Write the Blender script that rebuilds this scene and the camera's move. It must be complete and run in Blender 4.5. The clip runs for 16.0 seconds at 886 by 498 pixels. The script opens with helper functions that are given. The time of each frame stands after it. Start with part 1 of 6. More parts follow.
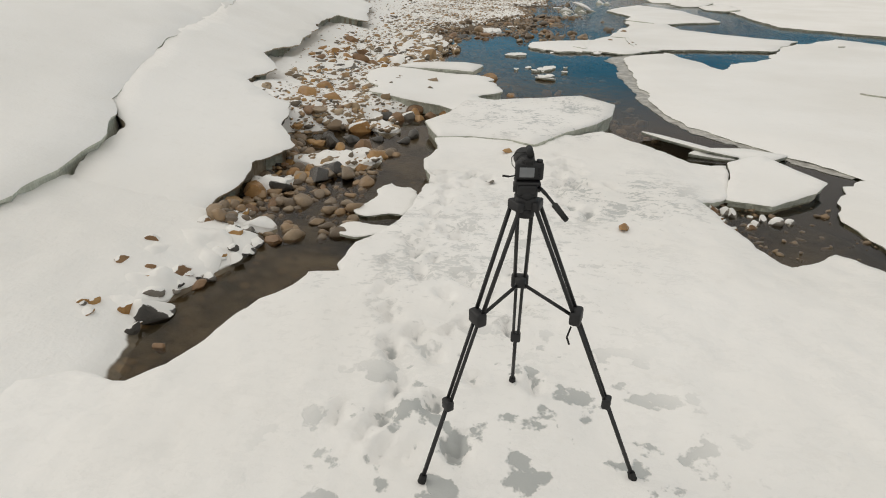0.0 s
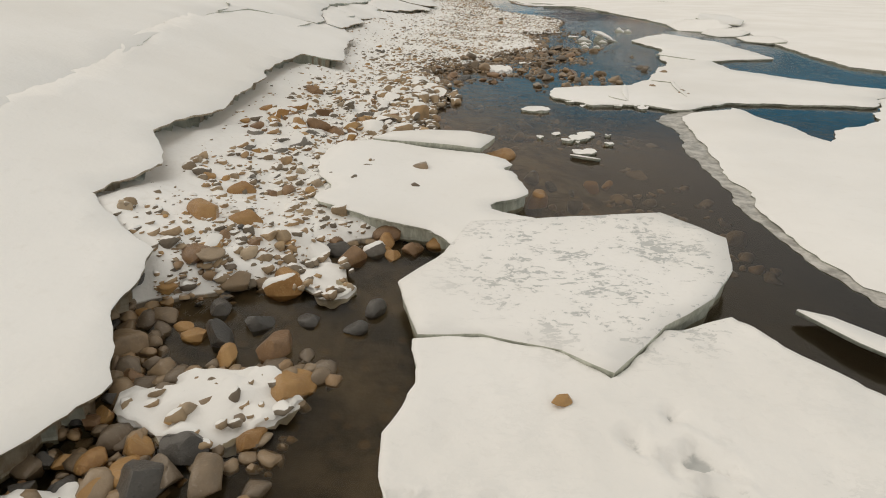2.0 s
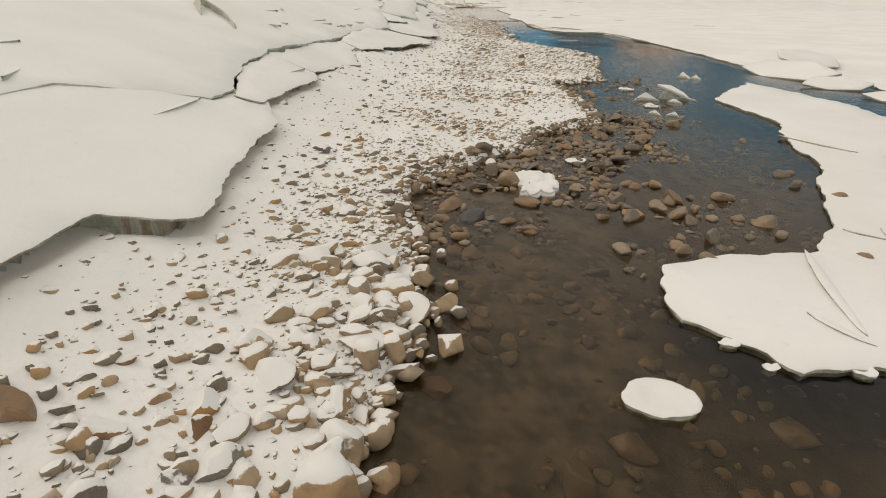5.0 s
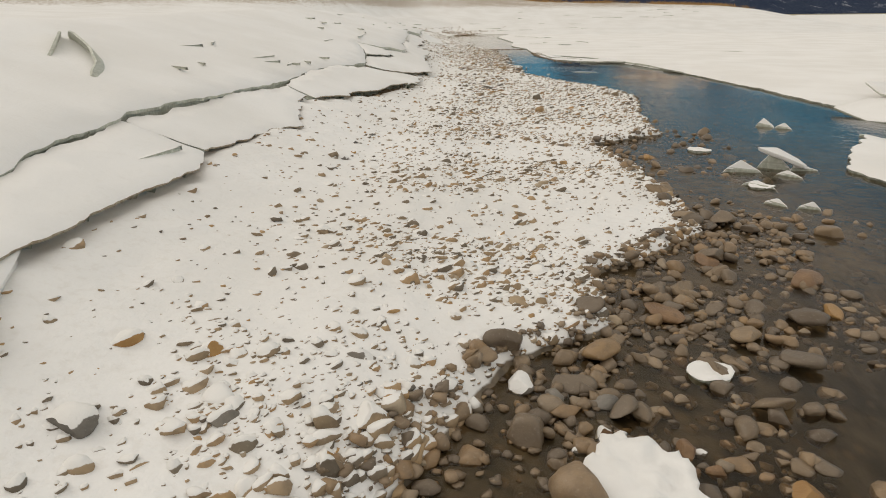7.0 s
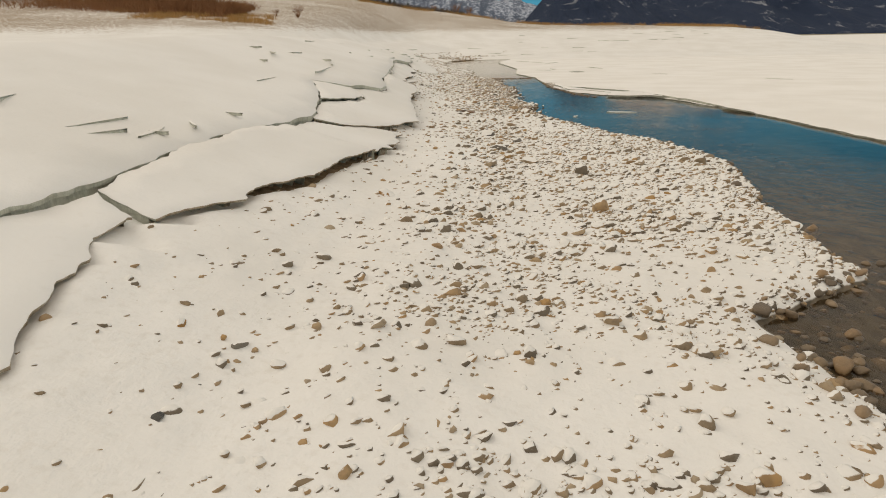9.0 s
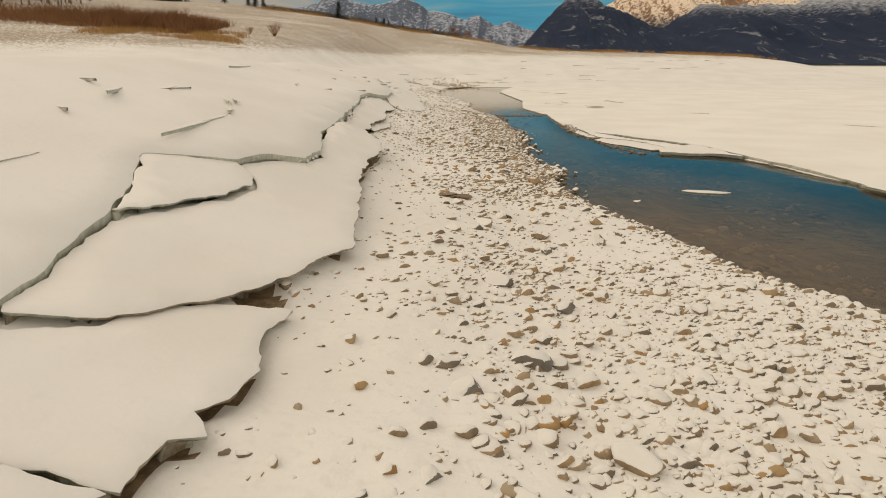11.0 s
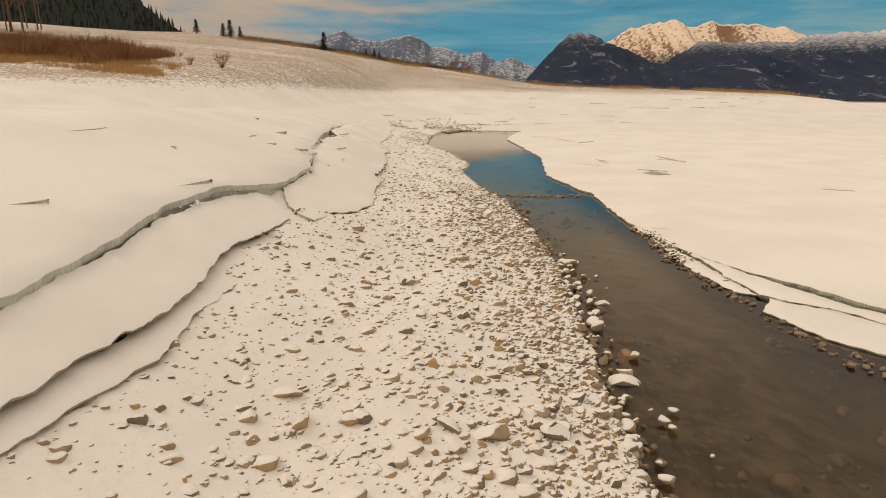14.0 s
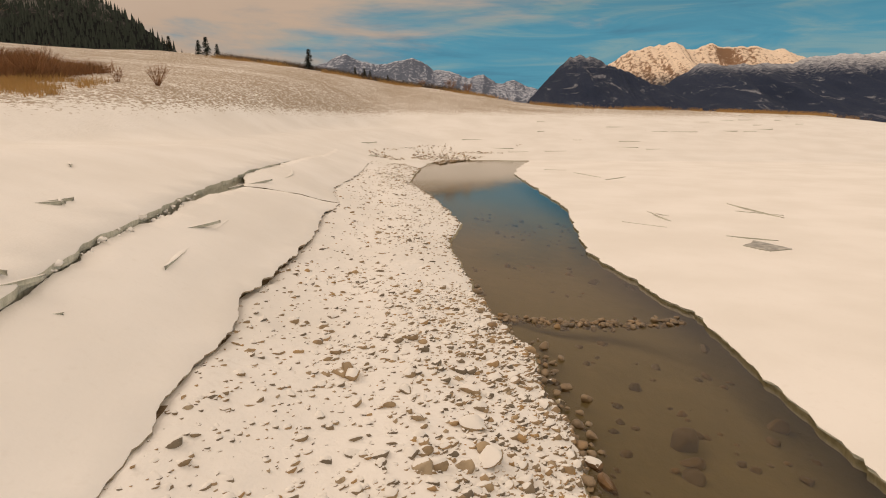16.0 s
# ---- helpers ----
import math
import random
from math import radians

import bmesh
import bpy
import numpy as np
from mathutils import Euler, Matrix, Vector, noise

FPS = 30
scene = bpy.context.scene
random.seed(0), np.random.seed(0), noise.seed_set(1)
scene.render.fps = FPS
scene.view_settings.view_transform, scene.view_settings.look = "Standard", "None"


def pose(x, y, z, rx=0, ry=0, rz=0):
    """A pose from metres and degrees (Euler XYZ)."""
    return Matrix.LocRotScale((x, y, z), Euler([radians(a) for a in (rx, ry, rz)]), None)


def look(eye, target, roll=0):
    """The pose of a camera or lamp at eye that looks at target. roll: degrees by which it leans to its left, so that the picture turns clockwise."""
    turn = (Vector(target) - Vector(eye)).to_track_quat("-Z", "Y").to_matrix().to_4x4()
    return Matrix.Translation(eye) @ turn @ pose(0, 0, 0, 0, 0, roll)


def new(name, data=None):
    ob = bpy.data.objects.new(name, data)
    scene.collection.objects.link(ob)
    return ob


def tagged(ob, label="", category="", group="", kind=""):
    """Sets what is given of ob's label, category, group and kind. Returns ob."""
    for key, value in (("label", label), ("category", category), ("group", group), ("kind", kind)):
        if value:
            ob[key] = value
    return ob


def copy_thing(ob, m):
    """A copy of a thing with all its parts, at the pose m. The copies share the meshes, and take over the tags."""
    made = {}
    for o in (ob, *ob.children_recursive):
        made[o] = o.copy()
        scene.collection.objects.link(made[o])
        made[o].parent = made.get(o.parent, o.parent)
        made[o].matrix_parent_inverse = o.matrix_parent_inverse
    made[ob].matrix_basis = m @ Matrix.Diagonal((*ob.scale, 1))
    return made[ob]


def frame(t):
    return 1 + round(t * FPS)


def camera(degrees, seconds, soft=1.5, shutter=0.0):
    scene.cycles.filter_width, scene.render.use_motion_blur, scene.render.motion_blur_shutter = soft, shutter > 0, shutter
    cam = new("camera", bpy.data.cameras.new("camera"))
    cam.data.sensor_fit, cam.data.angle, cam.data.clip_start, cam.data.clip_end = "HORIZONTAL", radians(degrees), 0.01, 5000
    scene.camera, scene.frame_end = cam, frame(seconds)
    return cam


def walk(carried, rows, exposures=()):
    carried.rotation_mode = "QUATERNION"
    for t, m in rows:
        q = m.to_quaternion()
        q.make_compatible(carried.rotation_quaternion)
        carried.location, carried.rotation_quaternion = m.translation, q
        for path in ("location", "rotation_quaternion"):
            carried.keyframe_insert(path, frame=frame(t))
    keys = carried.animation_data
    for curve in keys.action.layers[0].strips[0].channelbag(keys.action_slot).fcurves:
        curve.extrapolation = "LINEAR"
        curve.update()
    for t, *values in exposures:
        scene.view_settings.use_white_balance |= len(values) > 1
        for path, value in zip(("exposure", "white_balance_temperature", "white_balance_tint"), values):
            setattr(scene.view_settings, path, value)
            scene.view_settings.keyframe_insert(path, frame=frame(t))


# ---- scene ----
cam = camera(74.0, 16.0, soft=1.0)
PATH = [
    (0, (0.028, 0.048, 2.196), (-0.063, 1.833, 1.298), -0.1),
    (0.5, (0.011, 0.918, 2.201), (-0.083, 2.707, 1.313), 0.0),
    (1, (-0.004, 1.752, 2.213), (-0.099, 3.546, 1.334), 0.1),
    (1.5, (-0.045, 2.831, 2.213), (-0.137, 4.633, 1.349), 0.2),
    (2, (-0.087, 4.068, 2.259), (-0.177, 5.875, 1.407), 0.4),
    (2.5, (-0.068, 5.108, 2.343), (-0.169, 6.92, 1.503), 0.7),
    (3, (-0.084, 6.315, 2.405), (-0.192, 8.131, 1.575), 0.6),
    (3.5, (-0.124, 7.565, 2.495), (-0.234, 9.383, 1.668), 0.7),
    (4, (-0.189, 8.906, 2.597), (-0.298, 10.72, 1.762), 1.2),
    (6.5, (-0.307, 15.584, 2.447), (-0.436, 17.432, 1.692), -0.4),
    (7, (-0.373, 17.151, 2.408), (-0.502, 19.005, 1.67), -0.4),
    (7.5, (-0.432, 18.856, 2.371), (-0.565, 20.717, 1.649), -0.7),
    (8, (-0.558, 20.438, 2.405), (-0.689, 22.305, 1.699), -0.8),
    (8.5, (-0.611, 22.145, 2.432), (-0.743, 24.018, 1.744), -1.1),
    (11, (-0.766, 32.208, 2.643), (-0.88, 34.111, 2.038), 0.3),
    (11.5, (-0.781, 34.317, 2.713), (-0.895, 36.226, 2.126), 0.4),
    (12, (-0.775, 36.524, 2.77), (-0.891, 38.438, 2.201), 0.5),
    (12.5, (-0.792, 38.714, 2.822), (-0.909, 40.632, 2.269), 0.6),
    (13, (-0.777, 40.968, 2.858), (-0.895, 42.892, 2.323), 0.6),
    (13.5, (-0.766, 43.208, 2.91), (-0.886, 45.136, 2.393), 0.6),
    (14, (-0.733, 45.469, 2.968), (-0.857, 47.402, 2.467), 0.5),
    (14.5, (-0.715, 47.876, 3.021), (-0.841, 49.812, 2.537), 0.5),
    (15, (-0.668, 50.263, 3.021), (-0.798, 52.204, 2.555), 0.3),
    (15.5, (-0.648, 52.689, 3.07), (-0.78, 54.634, 2.621), 0.3),
    (16, (-0.647, 54.992, 3.074), (-0.781, 56.941, 2.642), 0.3),
]
EXPOSURES = [(0, -0.35, 6500, 8), (3.5, -0.34, 6950, 9), (7, -0.36, 6750, 9), (8.5, -0.41, 7100, 9.5), (11, -0.44, 7900, 11), (13, -0.36, 8200, 14), (16, -0.36, 8600, 20)]
walk(cam, [(t, look(eye, target, roll)) for t, eye, target, roll in PATH], EXPOSURES)

# ---------------------------------------------------------------- world, sun
SUN_EL, SUN_AZ = 38.0, -70.0          # degrees; azimuth from +y, clockwise seen from above
world = bpy.data.worlds.new("world")
scene.world = world
world.use_nodes = True


class Nodes:
    """A small helper that adds nodes and links to a node tree."""

    def __init__(self, tree):
        self.tree = tree
        tree.nodes.clear()

    def add(self, kind, **settings):
        n = self.tree.nodes.new(kind)
        inputs = settings.pop("ins", {})
        for key, value in settings.items():
            setattr(n, key, value)
        for key, value in inputs.items():
            if isinstance(value, bpy.types.NodeSocket):
                self.tree.links.new(value, n.inputs[key])
            else:
                n.inputs[key].default_value = value
        return n

    def link(self, a, b):
        self.tree.links.new(a, b)

    def noise(self, vec, scale, detail=4.0, rough=0.55, dist=0.0):
        return self.add("ShaderNodeTexNoise", ins={"Vector": vec, "Scale": scale, "Detail": detail, "Roughness": rough, "Distortion": dist}).outputs["Fac"]

    def step(self, value, lo, hi, to_lo=0.0, to_hi=1.0):
        n = self.add("ShaderNodeMapRange", interpolation_type="SMOOTHSTEP", ins={"Value": value, "From Min": lo, "From Max": hi, "To Min": to_lo, "To Max": to_hi})
        return n.outputs["Result"]

    def math(self, op, a, b=0.0, clamp=False):
        return self.add("ShaderNodeMath", operation=op, use_clamp=clamp, ins={0: a, 1: b}).outputs[0]

    def mix(self, fac, a, b):
        n = self.add("ShaderNodeMix", data_type="RGBA")
        for slot, value in ((0, fac), (6, a), (7, b)):
            if isinstance(value, bpy.types.NodeSocket):
                self.link(value, n.inputs[slot])
            else:
                n.inputs[slot].default_value = value if slot == 0 else (*value, 1.0)
        return n.outputs[2]

    def ramp(self, fac, stops):
        n = self.add("ShaderNodeValToRGB", ins={"Fac": fac})
        while len(n.color_ramp.elements) < len(stops):
            n.color_ramp.elements.new(0.5)
        for el, (pos, col) in zip(n.color_ramp.elements, stops):
            el.position, el.color = pos, (*col, 1.0)
        return n.outputs["Color"]

    def bump(self, height, strength=0.3, distance=0.02, normal=None):
        ins = {"Height": height, "Strength": strength, "Distance": distance}
        if normal is not None:
            ins["Normal"] = normal
        return self.add("ShaderNodeBump", ins=ins).outputs["Normal"]


def make_world():
    n = Nodes(world.node_tree)
    sky = n.add("ShaderNodeTexSky", sky_type="NISHITA", sun_disc=False, sun_elevation=radians(SUN_EL), sun_rotation=radians(SUN_AZ), altitude=1200, air_density=1.0, dust_density=0.6, ozone_density=1.5)
    way = n.add("ShaderNodeTexCoord").outputs["Generated"]
    parts = n.add("ShaderNodeSeparateXYZ", ins={"Vector": way})
    # clouds lie in flat layers: stretch the directions sideways
    flat = n.add("ShaderNodeMapping", ins={"Vector": way, "Scale": (1.0, 1.0, 4.5)}).outputs["Vector"]
    streak = n.noise(flat, 2.6, 6.0, 0.6, 0.4)
    side = n.math("MULTIPLY", parts.outputs["X"], -0.55)
    back = n.math("MULTIPLY", parts.outputs["Y"], -0.45)
    high = n.math("MULTIPLY", parts.outputs["Z"], 0.9)
    cover = n.math("ADD", n.math("ADD", n.math("ADD", streak, side), back), high)
    cover = n.math("ADD", cover, n.step(parts.outputs["Z"], 0.13, 0.32, 0.0, 0.32))
    cover = n.step(cover, 0.16, 0.46)
    blue = n.mix(0.96, sky.outputs["Color"], (0.5, 3.6, 5.9))
    wisps = n.noise(n.add("ShaderNodeMapping", ins={"Vector": way, "Rotation": (0.0, 0.10, 0.3), "Scale": (1.0, 1.0, 7.0)}).outputs["Vector"], 4.0, 6.0, 0.6, 0.8)
    blue = n.mix(n.step(wisps, 0.46, 0.68, 0.0, 0.75), n.mix(n.step(wisps, 0.25, 0.5), (0.55, 2.6, 4.5), blue), (2.3, 4.6, 5.6))
    # the open sky deepens with height
    blue = n.mix(n.step(parts.outputs["Z"], 0.10, 0.32, 0.0, 0.85), blue, (0.75, 1.35, 2.0))
    # low clouds ahead are dimmer than the open overcast overhead and behind
    lit = n.step(n.math("ADD", parts.outputs["Z"], n.math("MULTIPLY", parts.outputs["Y"], -0.5)), -0.45, 0.35)
    cloud = n.mix(lit, n.mix(streak, (4.6, 3.95, 3.4), (6.0, 5.3, 4.8)), (9.25, 8.95, 8.55))
    color = n.mix(cover, blue, cloud)
    bg = n.add("ShaderNodeBackground", ins={"Color": color, "Strength": 0.1})
    out = n.add("ShaderNodeOutputWorld", ins={"Surface": bg.outputs["Background"]})
    return out


make_world()
sun = new("sun", bpy.data.lights.new("sun", "SUN"))
sun.data.energy, sun.data.angle, sun.data.color = 0.9, radians(35), (1.0, 0.93, 0.84)
az, el = radians(SUN_AZ), radians(SUN_EL)
sun.matrix_basis = look((0, 0, 0), (-math.sin(az) * math.cos(el), -math.cos(az) * math.cos(el), -math.sin(el)))


# ---------------------------------------------------------------- materials
def material(name):
    m = bpy.data.materials.new(name)
    m.use_nodes = True
    return m, Nodes(m.node_tree)


def surface(n, color, rough, normal=None, metal=0.0, spec=0.5, **more):
    ins = {"Base Color": color if isinstance(color, bpy.types.NodeSocket) else (*color, 1.0), "Roughness": rough, "Metallic": metal, "Specular IOR Level": spec}
    if normal is not None:
        ins["Normal"] = normal
    ins.update(more)
    b = n.add("ShaderNodeBsdfPrincipled", ins=ins)
    n.add("ShaderNodeOutputMaterial", ins={"Surface": b.outputs["BSDF"]})
    return b


def snow_color(n, pos):
    big = n.noise(pos, 0.35, 3.0)
    fine = n.noise(pos, 9.0, 5.0)
    c = n.mix(n.step(big, 0.3, 0.7), (0.80, 0.785, 0.755), (0.87, 0.86, 0.84))
    return n.mix(n.step(fine, 0.55, 0.8, 0.0, 0.25), c, (0.74, 0.715, 0.67))


def snow_bump(n, pos, strength=0.35):
    h = n.math("ADD", n.math("MULTIPLY", n.noise(pos, 2.2, 4.0), 1.0), n.math("MULTIPLY", n.noise(pos, 26.0, 4.0, 0.65), 0.22))
    return n.bump(h, strength, 0.05)


def make_snow():
    m, n = material("snow")
    pos = n.add("ShaderNodeNewGeometry").outputs["Position"]
    surface(n, snow_color(n, pos), 0.65, snow_bump(n, pos), spec=0.2)
    return m


def make_trodden_snow():
    """Snow on the slab that was walked on: thin places where grey ice shows, and footprints' rough dents."""
    m, n = material("trodden_snow")
    pos = n.add("ShaderNodeNewGeometry").outputs["Position"]
    snow = snow_color(n, pos)
    spots = n.noise(n.add("ShaderNodeMapping", ins={"Vector": pos, "Rotation": (0.0, 0.0, 0.5), "Scale": (0.8, 1.3, 1.0)}).outputs["Vector"], 17.0, 5.0, 0.7, 0.6)
    # thin places lie round the tripod's feet and on the far slab
    near = n.add("ShaderNodeVectorMath", operation="DISTANCE", ins={0: pos, 1: (0.22, 1.95, 0.15)}).outputs["Value"]
    far = n.add("ShaderNodeVectorMath", operation="DISTANCE", ins={0: pos, 1: (0.9, 8.3, 0.2)}).outputs["Value"]
    around = n.step(near, 0.5, 1.35, 1.0, 0.0)
    beyond = n.step(far, 0.8, 1.45, 1.0, 0.0)
    trail = n.step(n.add("ShaderNodeVectorMath", operation="DISTANCE", ins={0: pos, 1: (1.45, 5.25, 0.15)}).outputs["Value"], 0.25, 1.1, 0.9, 0.0)
    ponds = n.math("MULTIPLY", around, n.step(n.noise(pos, 5.5, 4.0, 0.55), 0.56, 0.61))
    steps = n.step(n.add("ShaderNodeVectorMath", operation="DISTANCE", ins={0: pos, 1: (0.0, 4.2, 0.15)}).outputs["Value"], 0.5, 1.9, 0.5, 0.0)
    grit = n.math("MULTIPLY", n.math("ADD", n.math("MAXIMUM", n.math("MAXIMUM", beyond, trail), steps), 0.06), n.step(n.math("ADD", spots, n.math("MULTIPLY", n.noise(pos, 2.6, 3.0), 0.7)), 0.915, 0.96))
    bare = n.math("MAXIMUM", ponds, n.math("MULTIPLY", grit, 0.75))
    # trodden prints turn grey where the slab's top lies low
    where = n.add("ShaderNodeSeparateXYZ", ins={"Vector": pos})
    pressed = n.math("MULTIPLY", n.step(n.math("ADD", where.outputs["Z"], n.math("MULTIPLY", n.math("SUBTRACT", spots, 0.5), 0.05)), 0.085, 0.112, 0.8, 0.0), n.step(where.outputs["X"], 1.5, 1.9, 1.0, 0.0))
    bare = n.math("MAXIMUM", bare, pressed)
    color = n.mix(n.math("MULTIPLY", bare, 0.78), snow, (0.33, 0.35, 0.345))
    h = n.math("SUBTRACT", n.math("ADD", n.noise(pos, 2.5, 3.0), n.math("MULTIPLY", n.noise(pos, 22.0, 4.0), 0.25)), n.math("MULTIPLY", bare, 0.5))
    surface(n, color, n.step(bare, 0.0, 1.0, 0.65, 0.35), n.bump(h, 0.4, 0.05), spec=0.25)
    return m


def make_ice(name="broken_ice", lo=(0.42, 0.435, 0.36), hi=(0.60, 0.61, 0.53), band=(0.33, 0.32, 0.25)):
    m, n = material(name)
    pos = n.add("ShaderNodeNewGeometry").outputs["Position"]
    streak = n.noise(n.add("ShaderNodeMapping", ins={"Vector": pos, "Scale": (1.0, 1.0, 0.25)}).outputs["Vector"], 18.0, 5.0, 0.7)
    layer = n.noise(n.add("ShaderNodeMapping", ins={"Vector": pos, "Scale": (0.3, 0.3, 6.0)}).outputs["Vector"], 5.0, 3.0)
    color = n.mix(n.step(streak, 0.35, 0.65), lo, hi)
    color = n.mix(n.step(layer, 0.5, 0.7, 0.0, 0.5), color, band)
    surface(n, color, 0.32, n.bump(streak, 0.6, 0.03), spec=0.5)
    return m


def make_ground():
    """Snow over a gravel bank; brown silt and gravel under water and along its rim."""
    m, n = material("snowy_bank")
    pos = n.add("ShaderNodeNewGeometry").outputs["Position"]
    z = n.add("ShaderNodeSeparateXYZ", ins={"Vector": pos}).outputs["Z"]
    wob = n.noise(pos, 3.5, 4.0)
    edge = n.math("ADD", z, n.math("MULTIPLY", n.math("SUBTRACT", wob, 0.5), 0.05))
    snowy = n.step(edge, 0.022, 0.040)
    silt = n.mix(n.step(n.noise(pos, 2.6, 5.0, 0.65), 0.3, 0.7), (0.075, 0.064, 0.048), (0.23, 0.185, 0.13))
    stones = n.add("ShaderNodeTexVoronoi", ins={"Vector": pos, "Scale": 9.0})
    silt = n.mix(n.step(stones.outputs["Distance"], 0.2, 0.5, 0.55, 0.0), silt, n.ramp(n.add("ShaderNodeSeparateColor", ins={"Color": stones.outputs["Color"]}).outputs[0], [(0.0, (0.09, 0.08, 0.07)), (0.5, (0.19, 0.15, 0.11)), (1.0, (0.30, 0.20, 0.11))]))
    # the light that deep water swallows is put into the bed's colour, by depth
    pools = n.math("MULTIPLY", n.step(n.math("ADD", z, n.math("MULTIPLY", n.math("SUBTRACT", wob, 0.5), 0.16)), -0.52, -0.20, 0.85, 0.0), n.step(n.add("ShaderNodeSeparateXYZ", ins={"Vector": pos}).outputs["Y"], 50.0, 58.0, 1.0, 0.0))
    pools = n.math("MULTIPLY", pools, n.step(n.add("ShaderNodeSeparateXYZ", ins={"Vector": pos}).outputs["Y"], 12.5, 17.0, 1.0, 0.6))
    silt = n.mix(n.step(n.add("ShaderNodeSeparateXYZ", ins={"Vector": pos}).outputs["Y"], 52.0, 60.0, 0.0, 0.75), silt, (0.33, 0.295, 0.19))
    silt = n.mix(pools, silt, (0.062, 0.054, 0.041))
    # silt dust, and small grey shading of the snow put into its colour
    dust_and_shade = n.math("MULTIPLY", n.step(n.noise(pos, 13.0, 4.0, 0.6), 0.48, 0.72, 0.0, 0.16), n.step(n.noise(pos, 0.7, 3.0), 0.35, 0.6, 0.25, 1.0))
    dust_and_shade = n.math("MULTIPLY", dust_and_shade, n.step(n.add("ShaderNodeSeparateXYZ", ins={"Vector": pos}).outputs["Y"], 6.5, 9.0))
    color = n.mix(snowy, silt, n.mix(dust_and_shade, snow_color(n, pos), (0.56, 0.50, 0.42)))
    h = n.math("ADD", n.math("ADD", n.noise(pos, 3.0, 4.0), n.math("MULTIPLY", n.noise(pos, 9.0, 3.0), 0.3)), n.math("MULTIPLY", n.noise(pos, 30.0, 4.0, 0.65), 0.3))
    surface(n, color, 0.65, n.bump(h, 0.42, 0.05), spec=0.2)
    return m


def make_gravel_hill():
    """Gravel slope that shows through thin snow, more so higher up."""
    m, n = material("gravel_hill")
    pos = n.add("ShaderNodeNewGeometry").outputs["Position"]
    fine = n.noise(n.add("ShaderNodeMapping", ins={"Vector": pos, "Scale": (1.0, 0.45, 1.0)}).outputs["Vector"], 7.0, 4.0, 0.7)
    big = n.noise(pos, 0.12, 3.0)
    bands = n.noise(n.add("ShaderNodeMapping", ins={"Vector": pos, "Scale": (0.05, 0.4, 0.0)}).outputs["Vector"], 1.2, 3.0)
    low = n.step(n.add("ShaderNodeSeparateXYZ", ins={"Vector": pos}).outputs["Z"], 2.7, 4.2, -0.20, 0.06)
    f = n.math("ADD", n.math("ADD", fine, low), n.math("MULTIPLY", n.math("SUBTRACT", n.math("ADD", big, bands), 1.0), 0.18))
    color = n.mix(n.step(f, 0.46, 0.57), snow_color(n, pos), (0.39, 0.315, 0.24))
    surface(n, color, 0.8, n.bump(fine, 0.5, 0.10), spec=0.2)
    return m


def stone_color(n, rnd):
    return n.ramp(rnd, [(0.0, (0.15, 0.125, 0.095)), (0.2, (0.23, 0.19, 0.14)), (0.45, (0.33, 0.24, 0.145)), (0.65, (0.40, 0.30, 0.19)), (0.82, (0.43, 0.28, 0.145)), (0.93, (0.43, 0.35, 0.25)), (1.0, (0.46, 0.28, 0.115))])


def make_stone(name, snow_low, snow_high, island, wet=False):
    """Rock with grain; snow lies on faces that look up further than snow_low..snow_high."""
    m, n = material(name)
    geo = n.add("ShaderNodeNewGeometry")
    pos = geo.outputs["Position"]
    rnd = geo.outputs["Random Per Island"] if island else n.add("ShaderNodeObjectInfo").outputs["Random"]
    grain = n.noise(pos, 45.0, 4.0, 0.7)
    blot = n.noise(pos, 8.0, 4.0)
    base = stone_color(n, rnd)
    if wet:
        base = n.mix(0.42, base, (0.12, 0.076, 0.044))
    base = n.mix(n.step(blot, 0.4, 0.7, 0.0, 0.45), base, (0.13, 0.098, 0.068))
    base = n.mix(n.step(grain, 0.55, 0.75, 0.0, 0.35), base, (0.42, 0.36, 0.29))
    # snow was packed on by wind from the left and ahead
    up = n.add("ShaderNodeVectorMath", operation="DOT_PRODUCT", ins={0: geo.outputs["Normal"], 1: (-0.42, 0.42, 0.80)}).outputs["Value"]
    z = n.add("ShaderNodeSeparateXYZ", ins={"Vector": pos}).outputs["Z"]
    edge = n.math("ADD", n.math("ADD", up, n.math("MULTIPLY", n.math("SUBTRACT", n.noise(pos, 14.0, 3.0), 0.5), 0.6)), n.math("MULTIPLY", n.step(rnd, 0.78, 0.95), -0.45))
    cover = n.math("MULTIPLY", n.step(edge, snow_low, snow_high), n.step(z, 0.03, 0.06))
    color = n.mix(cover, base, (0.84, 0.825, 0.795))
    surface(n, color, n.step(cover, 0.0, 1.0, 0.35 if wet else 0.7, 0.65), n.bump(n.math("ADD", grain, blot), 0.35, 0.015), spec=0.4 if wet else 0.3)
    return m


